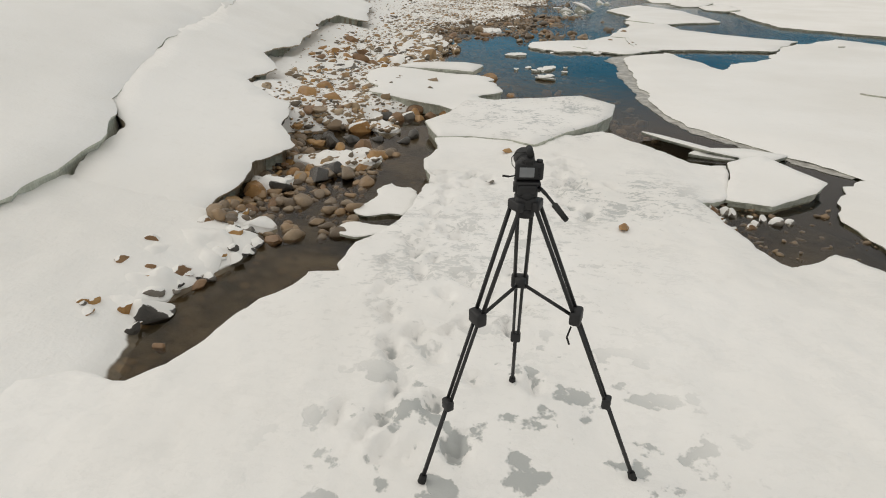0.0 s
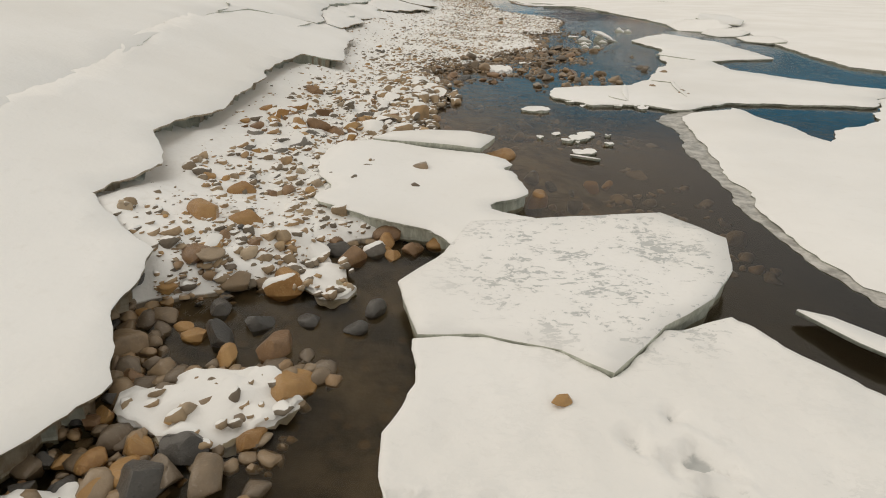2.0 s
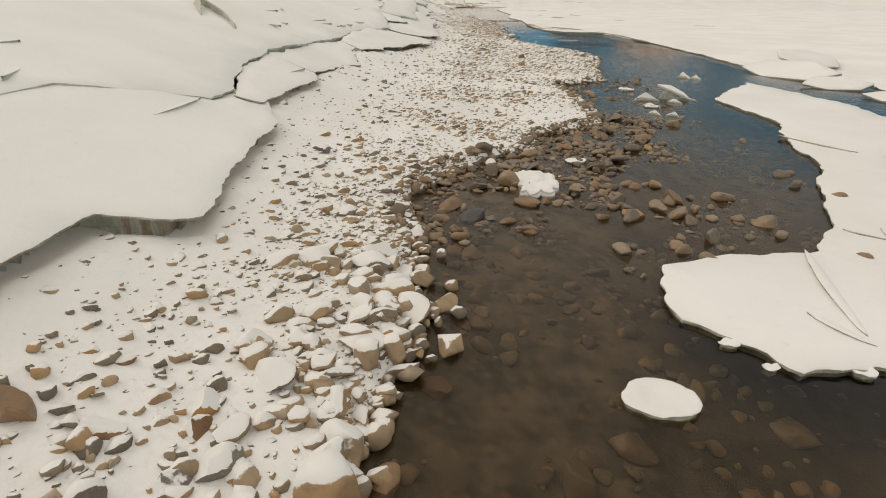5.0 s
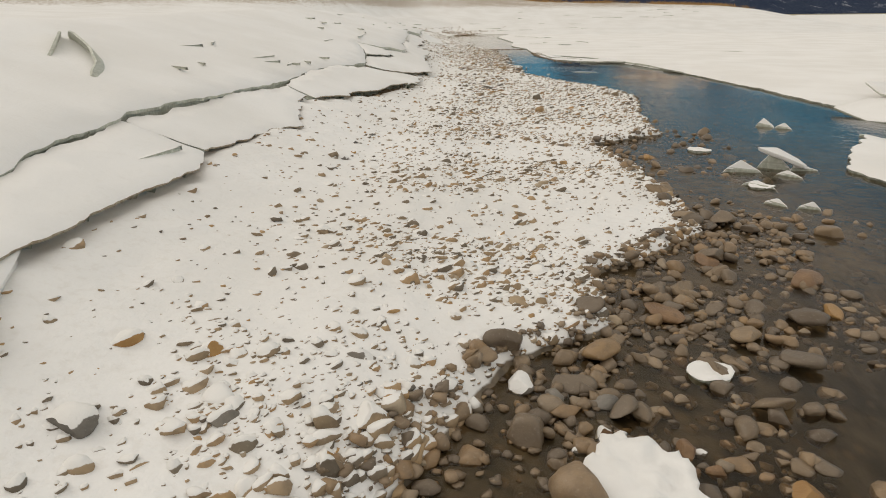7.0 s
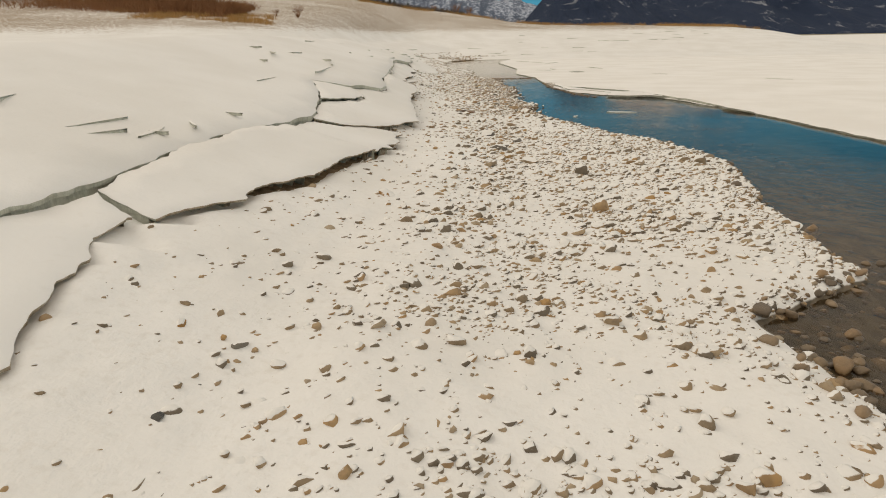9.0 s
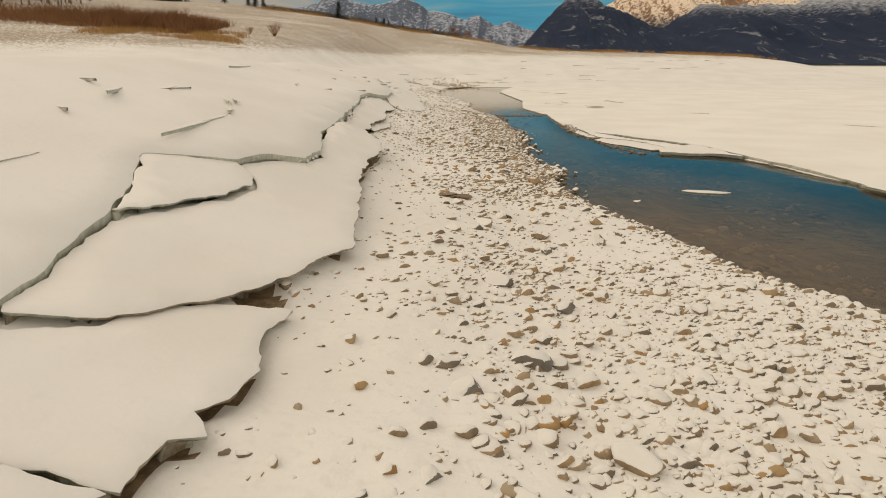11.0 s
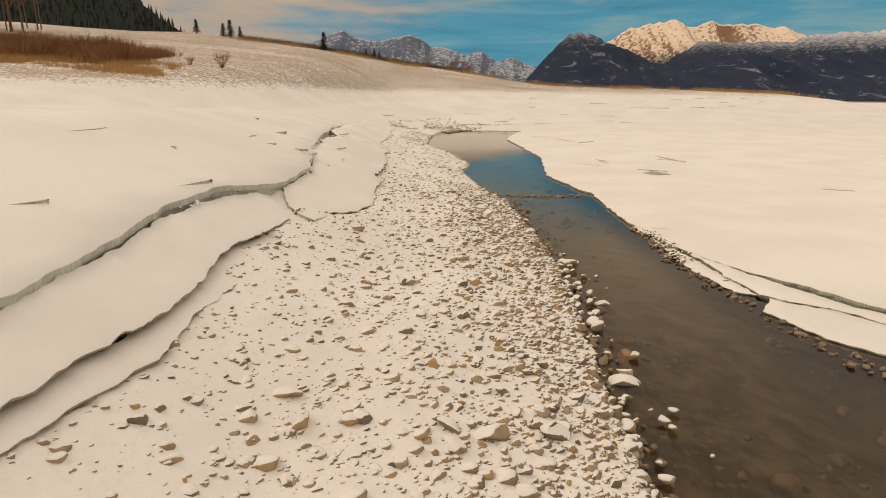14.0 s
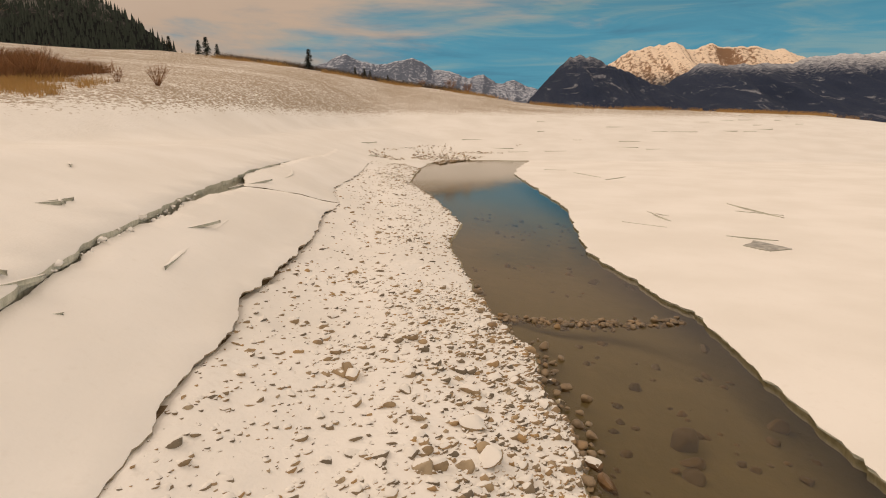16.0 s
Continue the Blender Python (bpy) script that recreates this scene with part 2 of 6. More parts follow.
def make_water():
    m, n = material("river_water")
    pos = n.add("ShaderNodeNewGeometry").outputs["Position"]
    ripple = n.math("ADD", n.noise(pos, 4.0, 3.0, 0.5, 0.6), n.math("MULTIPLY", n.noise(pos, 16.0, 2.0), 0.25))
    calm = n.noise(pos, 0.25, 2.0)
    along = n.add("ShaderNodeSeparateXYZ", ins={"Vector": pos}).outputs["Y"]
    lively = n.math("MULTIPLY", n.step(along, 12.0, 22.0), n.step(along, 27.0, 42.0, 1.0, 0.0))
    lively = n.math("ADD", n.math("MULTIPLY", lively, 1.6), n.math("MULTIPLY", n.step(calm, 0.35, 0.65, 0.3, 1.0), n.step(along, 46.0, 64.0, 1.0, 0.3)))
    bump = n.bump(n.math("MULTIPLY", ripple, lively), 0.22, 0.03)
    clear = n.add("ShaderNodeBsdfTransparent", ins={"Color": (0.68, 0.62, 0.50, 1.0)})
    gloss = n.add("ShaderNodeBsdfGlossy", ins={"Color": (1, 1, 1, 1), "Roughness": 0.06, "Normal": bump})
    fres = n.add("ShaderNodeFresnel", ins={"IOR": 1.27, "Normal": bump})
    mixed = n.add("ShaderNodeMixShader", ins={0: fres.outputs[0], 1: clear.outputs[0], 2: gloss.outputs[0]})
    n.add("ShaderNodeOutputMaterial", ins={"Surface": mixed.outputs[0]})
    return m


def make_plain(name, color, rough, metal=0.0, vary=0.15, scale=30.0, bump=0.1):
    m, n = material(name)
    pos = n.add("ShaderNodeTexCoord").outputs["Object"]
    f = n.noise(pos, scale, 4.0)
    dark = tuple(c * (1 - vary) for c in color)
    lite = tuple(min(1.0, c * (1 + vary)) for c in color)
    surface(n, n.mix(f, dark, lite), rough, n.bump(f, bump, 0.01), metal)
    return m


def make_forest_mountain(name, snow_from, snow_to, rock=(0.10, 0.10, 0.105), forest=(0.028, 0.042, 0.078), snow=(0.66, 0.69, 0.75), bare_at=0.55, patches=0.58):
    """Dark conifers below, snow in glades and gullies, rock and snow above. The default forest blue holds distance
    haze.
    """
    m, n = material(name)
    geo = n.add("ShaderNodeNewGeometry")
    pos = geo.outputs["Position"]
    z = n.add("ShaderNodeSeparateXYZ", ins={"Vector": pos}).outputs["Z"]
    slant = n.add("ShaderNodeMapping", ins={"Vector": pos, "Rotation": (0.0, 0.35, 0.0), "Scale": (0.45, 0.2, 0.9)}).outputs["Vector"]
    streak = n.noise(slant, 0.022, 7.0, 0.66, 1.2)
    fine = n.noise(pos, 0.045, 8.0, 0.75)
    speck = n.noise(pos, 0.25, 4.0, 0.7)
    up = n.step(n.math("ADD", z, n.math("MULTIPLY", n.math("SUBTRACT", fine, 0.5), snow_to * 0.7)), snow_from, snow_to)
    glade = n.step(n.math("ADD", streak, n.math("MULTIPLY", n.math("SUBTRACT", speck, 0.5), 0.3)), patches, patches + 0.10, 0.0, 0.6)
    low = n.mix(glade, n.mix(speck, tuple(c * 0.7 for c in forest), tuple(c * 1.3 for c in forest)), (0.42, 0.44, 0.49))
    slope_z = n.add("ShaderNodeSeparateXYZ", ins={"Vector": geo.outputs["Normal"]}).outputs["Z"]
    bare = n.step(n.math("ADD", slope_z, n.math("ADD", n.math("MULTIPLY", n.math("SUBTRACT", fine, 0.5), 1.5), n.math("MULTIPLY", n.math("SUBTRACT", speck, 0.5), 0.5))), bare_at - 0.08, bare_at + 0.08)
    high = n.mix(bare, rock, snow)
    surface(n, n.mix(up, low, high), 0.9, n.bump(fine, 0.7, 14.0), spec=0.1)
    return m


def make_slush():
    m, n = material("slush")
    pos = n.add("ShaderNodeNewGeometry").outputs["Position"]
    f = n.noise(pos, 6.0, 6.0, 0.7)
    surface(n, n.mix(n.step(f, 0.35, 0.65), (0.24, 0.23, 0.205), (0.55, 0.53, 0.49)), 0.4, n.bump(f, 0.5, 0.02), spec=0.4)
    return m


def make_soil():
    m, n = material("bare_soil")
    pos = n.add("ShaderNodeNewGeometry").outputs["Position"]
    f, g = n.noise(pos, 7.0, 5.0, 0.65), n.noise(pos, 40.0, 4.0, 0.7)
    color = n.mix(n.step(f, 0.35, 0.65), (0.17, 0.115, 0.065), (0.32, 0.235, 0.15))
    surface(n, n.mix(n.step(g, 0.55, 0.75, 0.0, 0.5), color, (0.42, 0.35, 0.27)), 0.85, n.bump(g, 0.5, 0.02), spec=0.2)
    return m


SLUSH, SOIL = make_slush(), make_soil()
MUDDY_ICE = make_ice("muddy_ice", (0.30, 0.23, 0.15), (0.47, 0.42, 0.33), (0.24, 0.16, 0.085))
SNOW, TRODDEN, ICE, GROUND, HILL, WATER = make_snow(), make_trodden_snow(), make_ice(), make_ground(), make_gravel_hill(), make_water()
STONE_BANK = make_stone("snowy_stones", 0.14, 0.23, True)
STONE_TAN = make_stone("tan_stones", 0.50, 0.60, True)
STONE_WET = make_stone("wet_stones", 2.0, 2.2, True, True)
BLACK_METAL = make_plain("black_metal", (0.010, 0.010, 0.011), 0.5, 0.0)
BLACK_PLASTIC = make_plain("black_plastic", (0.011, 0.011, 0.012), 0.6)
RUBBER = make_plain("rubber", (0.012, 0.012, 0.012), 0.8)
LCD = make_plain("screen_glass", (0.20, 0.21, 0.22), 0.12)
BARK = make_plain("bark", (0.10, 0.075, 0.055), 0.9, 0.0, 0.4, 6.0, 0.6)
NEEDLES = make_plain("needles", (0.028, 0.042, 0.032), 0.8, 0.0, 0.4, 2.0)
ASPEN = make_plain("aspen_bark", (0.19, 0.125, 0.09), 0.9, 0.0, 0.35, 4.0, 0.5)
WILLOW = make_plain("dry_willow", (0.26, 0.125, 0.055), 0.9, 0.0, 0.35, 0.6)
GRASS = make_plain("dry_grass", (0.42, 0.25, 0.09), 0.9, 0.0, 0.35, 0.6)

# ---------------------------------------------------------------- small maths
GRID = np.random.RandomState(7).rand(256, 256)


def vnoise(x, y):
    """Smooth value noise in 0..1 over the plane, for arrays."""
    x, y = np.asarray(x, float), np.asarray(y, float)
    i, j = np.floor(x).astype(int), np.floor(y).astype(int)
    u, v = x - i, y - j
    u, v = u * u * (3 - 2 * u), v * v * (3 - 2 * v)
    g = lambda a, b: GRID[a % 256, b % 256]
    return (g(i, j) * (1 - u) + g(i + 1, j) * u) * (1 - v) + (g(i, j + 1) * (1 - u) + g(i + 1, j + 1) * u) * v


def fbm(x, y, octaves=4, gain=0.5):
    total, amp, norm = 0.0, 1.0, 0.0
    for k in range(octaves):
        total = total + amp * vnoise(x * 2**k + 17.3 * k, y * 2**k + 9.1 * k)
        norm += amp
        amp *= gain
    return total / norm - 0.5


def smooth(a, lo, hi):
    t = np.clip((np.asarray(a, float) - lo) / (hi - lo), 0, 1)
    return t * t * (3 - 2 * t)


# The river's left shore, stretch by stretch: (y, x).
SHORE_NEAR = [(-60, -1.8), (2.6, -1.98), (3.3, -2.12), (3.6, -1.95), (4.1, -1.80), (4.5, -1.72), (4.8, -1.88), (5.4, -2.2), (6.06, -2.1), (6.6, -2.25), (7.3, -2.45), (7.72, -2.45), (8.0, -1.8), (8.4, -1.45), (8.9, -1.15), (9.3, -0.5), (11, -0.4), (12.5, -1.0), (14, -0.9), (15.7, -0.75), (17.7, -1.0), (18.9, -1.2), (20.2, -0.5), (20.9, -0.15)]
SHORE_MID = [(21.5, 0.7), (22.6, 0.75), (23, 1.4), (23.9, 2.3), (25.6, 2.38), (27, 2.2), (28.9, 1.9), (30, 3.4), (32.9, 3.6), (34.6, 4.1), (36.2, 4.3), (38.4, 3.76), (39.85, 2.7), (41.3, 2.3), (43.3, 1.5), (45.2, 1.0), (47.2, 1.26), (48.2, 0.74)]
SHORE_FAR = [(50.4, 0.68), (55.8, 0.7), (59.4, 0.36), (62.6, 0), (64.9, -0.67), (69.6, -1.5), (72, -1.2), (78.3, -2.6), (83.5, -4.3), (90, -4.6), (96.5, -4.5), (105, -2), (114, 1.7), (143, 8), (158, 15), (179, 27), (284, 101), (600, 300), (5000, 3000)]
SHORE = np.array(SHORE_NEAR + SHORE_MID + SHORE_FAR)
# The foot of the bank, smoother than the shore.
FOOT = np.array([(-60, -1.9), (5, -1.9), (7, -1.2), (9, -0.4), (12, -0.2), (20, 0), (60, 0.2), (66, -1), (72, -1.5), (80, -3.2), (86, -4.4), (96, -4.4), (105, -2), (114, 1.7), (143, 8), (179, 27), (284, 101), (600, 300), (5000, 3000)])
# The hill's crest, at y = 140: (x, height).
CREST = np.array([(-400, 26), (-80, 14.2), (-62, 13.2), (-54, 12.6), (-46, 12.6), (-37, 11.5), (-29, 10.6), (-21, 9.4), (-13, 8.0), (-5, 6.8), (3, 5.5), (10, 4.8), (26, 4.3), (43, 4.0), (52, 3.0), (60, 0.5), (70, -0.3), (5000, -0.3)])


# left bank: plates of shore ice that lie broken on the slope
strip = [
    ([(-2.55, 2.9), (-2.45, 3.8), (-2.38, 4.6), (-2.2, 5.5), (-2.28, 5.97), (-2.05, 6.55), (-2.36, 7.15), (-2.45, 7.9), (-3.25, 8.5), (-2.99, 9.3), (-3.16, 9.6), (-3.43, 10.0), (-3.36, 10.7), (-3.25, 11.2), (-3.31, 12.2), (-3.33, 13.2), (-3.47, 13.75), (-3.51, 14.8), (-3.48, 15.5), (-3.45, 15.9), (-2.78, 16.4), (-2.87, 16.8), (-3.0, 17.6), (-3.1, 18.5), (-3.17, 19.2), (-3.2, 19.75), (-3.45, 20.2)], [(-3.98, 20.3), (-4.06, 19.8), (-4.75, 19.4), (-5.5, 18.4), (-5.65, 16.8), (-5.45, 15.0), (-5.15, 13.2), (-4.87, 12.2), (-4.67, 10.6), (-4.52, 8.9), (-4.38, 7.9), (-4.22, 7.2), (-4.13, 6.7), (-3.84, 6.3), (-3.66, 5.7), (-3.6, 4.8), (-3.6, 3.8), (-3.55, 2.9)], 0.0),
    ([(-3.64, 20.5), (-3.63, 21.2), (-3.64, 22.0), (-3.61, 22.7), (-3.55, 23.4), (-3.78, 24.05)], [(-4.72, 24.1), (-4.55, 22.3), (-4.1, 20.7), (-4.0, 20.36)], 0.0),
    ([(-3.8, 24.15), (-3.72, 25.2), (-3.68, 26.2), (-3.36, 26.8), (-3.52, 27.1), (-3.68, 27.7), (-3.8, 28.2), (-4.02, 28.6), (-3.95, 29.2)], [(-4.44, 29.42), (-4.6, 28.35), (-4.7, 26.5), (-4.75, 24.15)], 0.0),
    ([(-3.62, 28.2), (-3.42, 28.75), (-3.48, 29.6)], [(-3.62, 29.0), (-3.76, 28.3)], -0.07),
    ([(-3.82, 29.3), (-3.72, 29.7), (-3.39, 30.4), (-3.42, 30.9), (-3.02, 31.9), (-2.82, 33.4), (-2.56, 34.5)], [(-3.05, 34.5), (-4.1, 34.4), (-4.4, 33.2), (-4.5, 31.3), (-4.46, 29.5)], 0.0),
    ([(-2.54, 34.56), (-2.52, 35.0), (-2.35, 35.1), (-2.52, 35.3), (-2.39, 35.5), (-2.34, 35.9), (-2.48, 36.5), (-2.4, 36.95)], [(-2.97, 36.65), (-3.25, 36.3), (-3.45, 35.9), (-3.93, 35.5), (-4.08, 34.5)], -0.05),
    ([(-2.9, 36.8), (-2.6, 37.5), (-2.47, 38.1), (-2.22, 38.75), (-2.38, 39.5), (-2.5, 40.5), (-2.67, 41.4), (-2.86, 42.5), (-2.95, 43.8), (-2.91, 45.1), (-3.05, 45.85), (-3.12, 46.15), (-3.36, 46.55), (-3.55, 46.85), (-3.72, 47.5), (-3.7, 48.0), (-3.83, 48.6), (-3.8, 49.3), (-3.66, 50.6), (-3.75, 51.2), (-3.98, 52.2), (-4.02, 53.0), (-3.97, 54.2), (-3.97, 55.1)], [(-4.56, 55.8), (-4.85, 54.5), (-4.8, 52.8), (-4.55, 51.0), (-4.33, 48.9), (-4.08, 46.3), (-3.98, 44.4), (-3.6, 42.7), (-3.62, 41.8), (-4.0, 41.3), (-4.2, 40.5), (-3.88, 40.15), (-3.72, 39.75), (-3.8, 39.0), (-4.08, 38.1), (-4.32, 37.5), (-4.12, 36.6), (-3.97, 35.7), (-3.45, 36.0), (-3.22, 36.4)], 0.0),
    ([(-4.33, 37.62), (-4.1, 38.2), (-3.84, 39.05), (-3.77, 39.7), (-3.92, 40.12)], [(-4.23, 40.42), (-4.7, 39.8), (-4.92, 39.4), (-4.6, 38.45)], 0.05),
    ([(-3.62, 48.3), (-3.55, 49.2), (-3.46, 49.9), (-3.57, 50.8), (-3.57, 51.8), (-3.68, 52.8), (-3.73, 54.0)], [(-4.06, 54.1), (-4.1, 53.0), (-4.05, 52.2), (-3.84, 51.2), (-3.76, 50.6), (-3.88, 49.3), (-3.9, 48.6)], -0.10),
    ([(-4.3, 56.1), (-3.97, 55.6), (-3.68, 55.5), (-3.58, 56.2), (-3.25, 57.1), (-3.16, 57.8), (-3.19, 58.9), (-3.32, 59.8), (-3.46, 61.1), (-3.82, 62.2), (-3.82, 63.4), (-4.25, 67.0), (-4.7, 69.6), (-4.85, 71.8)], [(-6.5, 69.0), (-6.3, 66.0), (-5.95, 64.6), (-5.4, 61.7), (-4.9, 60.0), (-4.6, 58.6), (-4.54, 57.2), (-4.48, 56.5)], 0.0),
    ([(-4.9, 71.9), (-5.5, 73.5), (-5.8, 75.0), (-6.55, 82.0), (-7.5, 90.0)], [(-9.5, 90.0), (-8.6, 80.0), (-7.25, 71.0), (-6.55, 69.1)], 0.0),
]
OUTER = np.array(sorted((y, x) for outer, inner, h in strip for x, y in outer))


def shore_x(y):
    y = np.asarray(y, float)
    near = np.interp(y, SHORE[:, 0], SHORE[:, 1])
    return near + 0.22 * fbm(y * 1.7, y * 0 + 3.0, 4) * (1 + smooth(y, 60, 120))


def slope(u, y):
    """The bank's height, u metres up from its foot."""
    low = np.where(u < 5, 0.1 * u + 0.03 * u * u, np.where(u < 9, 1.25 + 0.27 * (u - 5), 2.33 + 0.04 * (np.minimum(u, 60) - 9)))
    return low * (1 - 0.08 * smooth(y, 62, 80))


def land(x, y):
    """The height of the ground at x, y (arrays or numbers): bank, river bed and hill."""
    x, y = np.asarray(x, float), np.asarray(y, float)
    d = shore_x(y) - x
    u = np.maximum(np.interp(y, FOOT[:, 0], FOOT[:, 1]) - x, 0)
    bank = slope(u, y)
    rise = 1 - np.exp(-np.maximum(d, 0) / 0.4)
    lumps = 0.07 * fbm(x * 1.3, y * 1.3, 4) + 0.065 * fbm(x * 4.2, y * 4.2, 3)
    terrace = (0.16 + 0.03 * smooth(-y, -18, -15)) * smooth(u + 0.7 * smooth(-y, -20, -15), 1.1, 2.5) * smooth(y, 7.5, 10)
    dry = (0.12 + bank - terrace) * rise + 0.05 * smooth(d, 0.0, 0.1) + lumps * smooth(d, 0.05, 0.8)
    deep = -0.30 * (1 - np.exp(np.minimum(d, 0) / 0.9)) - 0.28 * smooth(-d, 1.6, 3.4) + 0.10 * fbm(x * 0.9, y * 0.9, 3) * smooth(-d, 0.0, 0.8)
    # shallow gravel bar with stones that break the surface
    bar = 0.26 * smooth(1.6 - np.hypot((x - 3.0) / 0.9, (y - 5.0) / 1.2), 0.0, 1.0) + 0.22 * smooth(2.0 - np.hypot((x - 2.9) / 1.5, (y - 24.6) / 2.6), 0.0, 1.6) + 0.17 * smooth(2.0 - np.hypot((x - 1.0) / 1.3, (y - 19.8) / 2.2), 0.0, 1.3)
    # meltwater has hollowed the ground out below the plates' rims
    hollow = smooth(np.interp(y, OUTER[:, 0], OUTER[:, 1]) + 0.10 - x, 0.0, 0.24) * smooth(y, 4.9, 5.5) * smooth(-y, -92, -80)
    dry = dry - hollow * 0.09
    dry = dry - 0.22 * smooth(np.interp(y, OUTER[:, 0], OUTER[:, 1]) + 0.40 - x, 0.0, 0.35) * smooth(-y, -7.0, -6.2) * smooth(y, 4.8, 5.5)
    z = np.where(d > 0, dry, np.minimum(deep + np.minimum(bar, 0.24), -0.02))
    crest = np.interp(x, CREST[:, 0], CREST[:, 1])
    near_hill = np.maximum((y - 40) / 101, 0) ** 0.9 * (y < 141) + (y >= 141)
    hill = crest * (smooth(y, 98, 141) + (near_hill - smooth(y, 98, 141)) * smooth(-x, 9, 20)) - 0.05 * np.maximum(y - 142, 0)
    hill = hill + 0.5 * fbm(x * 0.08, y * 0.08, 3) * smooth(y, 105, 130)
    low = np.where(y > 150, -0.6, -0.3)
    return np.where((y > 100) | ((y > 60) & (x < -9)), np.maximum(np.where(y > 142, np.maximum(hill, low), np.maximum(z, hill)), low), z)


# ---------------------------------------------------------------- mesh helpers
def mesh_object(name, verts, faces, mats, parent=None, slots=None, smooth_faces=True):
    me = bpy.data.meshes.new(name)
    me.from_pydata(verts, [], faces)
    for m in mats:
        me.materials.append(m)
    if slots is not None:
        me.polygons.foreach_set("material_index", np.asarray(slots, dtype=np.int32))
    if smooth_faces:
        me.polygons.foreach_set("use_smooth", np.ones(len(me.polygons), dtype=bool))
    me.update()
    ob = new(name, me)
    ob.parent = parent
    return ob


def part(name, bm, mat, parent, label="", smooth_faces=True):
    """Links a bmesh as one mesh object under a thing or a part."""
    me = bpy.data.meshes.new(name)
    bm.to_mesh(me)
    bm.free()
    me.materials.append(mat)
    if smooth_faces:
        me.polygons.foreach_set("use_smooth", np.ones(len(me.polygons), dtype=bool))
    ob = new(name, me)
    ob.parent = parent
    return tagged(ob, label)


def grid_mesh(name, xs, ys, zs, mat):
    nx, ny = len(xs), len(ys)
    gx, gy = np.meshgrid(xs, ys)
    verts = np.stack([gx.ravel(), gy.ravel(), zs.ravel()], 1)
    a = (np.arange(ny - 1)[:, None] * nx + np.arange(nx - 1)[None]).ravel()
    quads = np.stack([a, a + 1, a + nx + 1, a + nx], 1)
    me = bpy.data.meshes.new(name)
    me.vertices.add(len(verts))
    me.vertices.foreach_set("co", verts.ravel())
    me.loops.add(quads.size)
    me.loops.foreach_set("vertex_index", quads.ravel().astype(np.int32))
    me.polygons.add(len(quads))
    me.polygons.foreach_set("loop_start", (np.arange(len(quads)) * 4).astype(np.int32))
    me.polygons.foreach_set("use_smooth", np.ones(len(quads), dtype=bool))
    me.materials.append(mat)
    me.update(calc_edges=True)
    return new(name, me)


def spread(lo, hi, step, out_lo, out_hi, grow=1.18):
    """Even steps from lo to hi, then growing ones out to out_lo and out_hi."""
    mid = list(np.arange(lo, hi + step / 2, step))
    a, s = mid[0], step
    while a > out_lo:
        s *= grow
        a -= s
        mid.insert(0, a)
    a, s = mid[-1], step
    while a < out_hi:
        s *= grow
        a += s
        mid.append(a)
    return np.array(mid)


# ---------------------------------------------------------------- ground and water
gx, gy = spread(-5.0, 5.0, 0.09, -4600, 4600), spread(2, 70, 0.09, -400, 4900, 1.05)
GX, GY = np.meshgrid(gx, gy)
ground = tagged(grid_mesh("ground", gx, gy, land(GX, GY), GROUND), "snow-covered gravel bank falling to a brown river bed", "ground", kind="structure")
ground.data.materials.append(HILL)
cx, cy = (gx[1:] + gx[:-1]) / 2, (gy[1:] + gy[:-1]) / 2
CX, CY = np.meshgrid(cx, cy)
hill_mask = ((CY > 101 + 6 * fbm(CX * 0.1, CY * 0.1, 3)) & (land(CX, CY) > 1.2)) | ((CX < -9) & (CY > 66) & (land(CX, CY) > 2.7))
ground.data.materials.append(SOIL)
soil_mask = (CX < np.interp(CY, OUTER[:, 0], OUTER[:, 1]) - 0.07 + 0.10 * fbm(CX * 2.5, CY * 2.5, 3)) & (CX > np.interp(CY, OUTER[:, 0], OUTER[:, 1]) - 0.9) & (CY > 31) & (CY < 68)
ground.data.polygons.foreach_set("material_index", np.where(hill_mask, 1, np.where(soil_mask, 2, 0)).ravel().astype(np.int32))

water = grid_mesh("river_water", np.array([-12.0, 70.0]), np.array([-8.0, 300.0]), np.zeros((2, 2)), WATER)
water.visible_shadow = False
tagged(water, "clear shallow brown river reflecting the blue sky", "water", kind="structure")


# ---------------------------------------------------------------- ice plates
from mathutils import geometry


def inside(px, py, loop):
    hit = np.zeros(len(px), bool)
    x0, y0 = loop[-1]
    for x1, y1 in loop:
        cross = (y1 > py) != (y0 > py)
        with np.errstate(divide="ignore", invalid="ignore"):
            hit ^= cross & (px < (x0 - x1) * (py - y1) / (y0 - y1) + x1)
        x0, y0 = x1, y1
    return hit


def ragged(outline, step, amp, seed, rounded=0):
    """A finer outline with uneven, broken edges; rounded: how often its corners are cut."""
    for _ in range(rounded):
        outline = [(a[0] * (1 - f) + c[0] * f, a[1] * (1 - f) + c[1] * f) for a, c in zip(outline, outline[1:] + outline[:1]) for f in (0.25, 0.75)]
    pts = []
    n = len(outline)
    for k in range(n):
        a, b = Vector(outline[k]), Vector(outline[(k + 1) % n])
        along = b - a
        count = max(1, int(along.length / (step * (1 if a.length < 120 else 40))))
        side = Vector((-along.y, along.x)).normalized() if along.length > 1e-6 else Vector((0, 0))
        for i in range(count):
            t = i / count
            p = a + along * t
            size = 1.0 if rounded else min(1.0, along.length / 0.5)
            off = amp * (2.4 * float(fbm(p.x * 1.6 + seed, p.y * 1.6, 5, 0.62)) + 0.9 * abs(float(fbm(p.x * 4.2 + seed, p.y * 4.2, 2))) - 0.2) * size
            pts.append((p.x + side.x * off, p.y + side.y * off))
    return pts


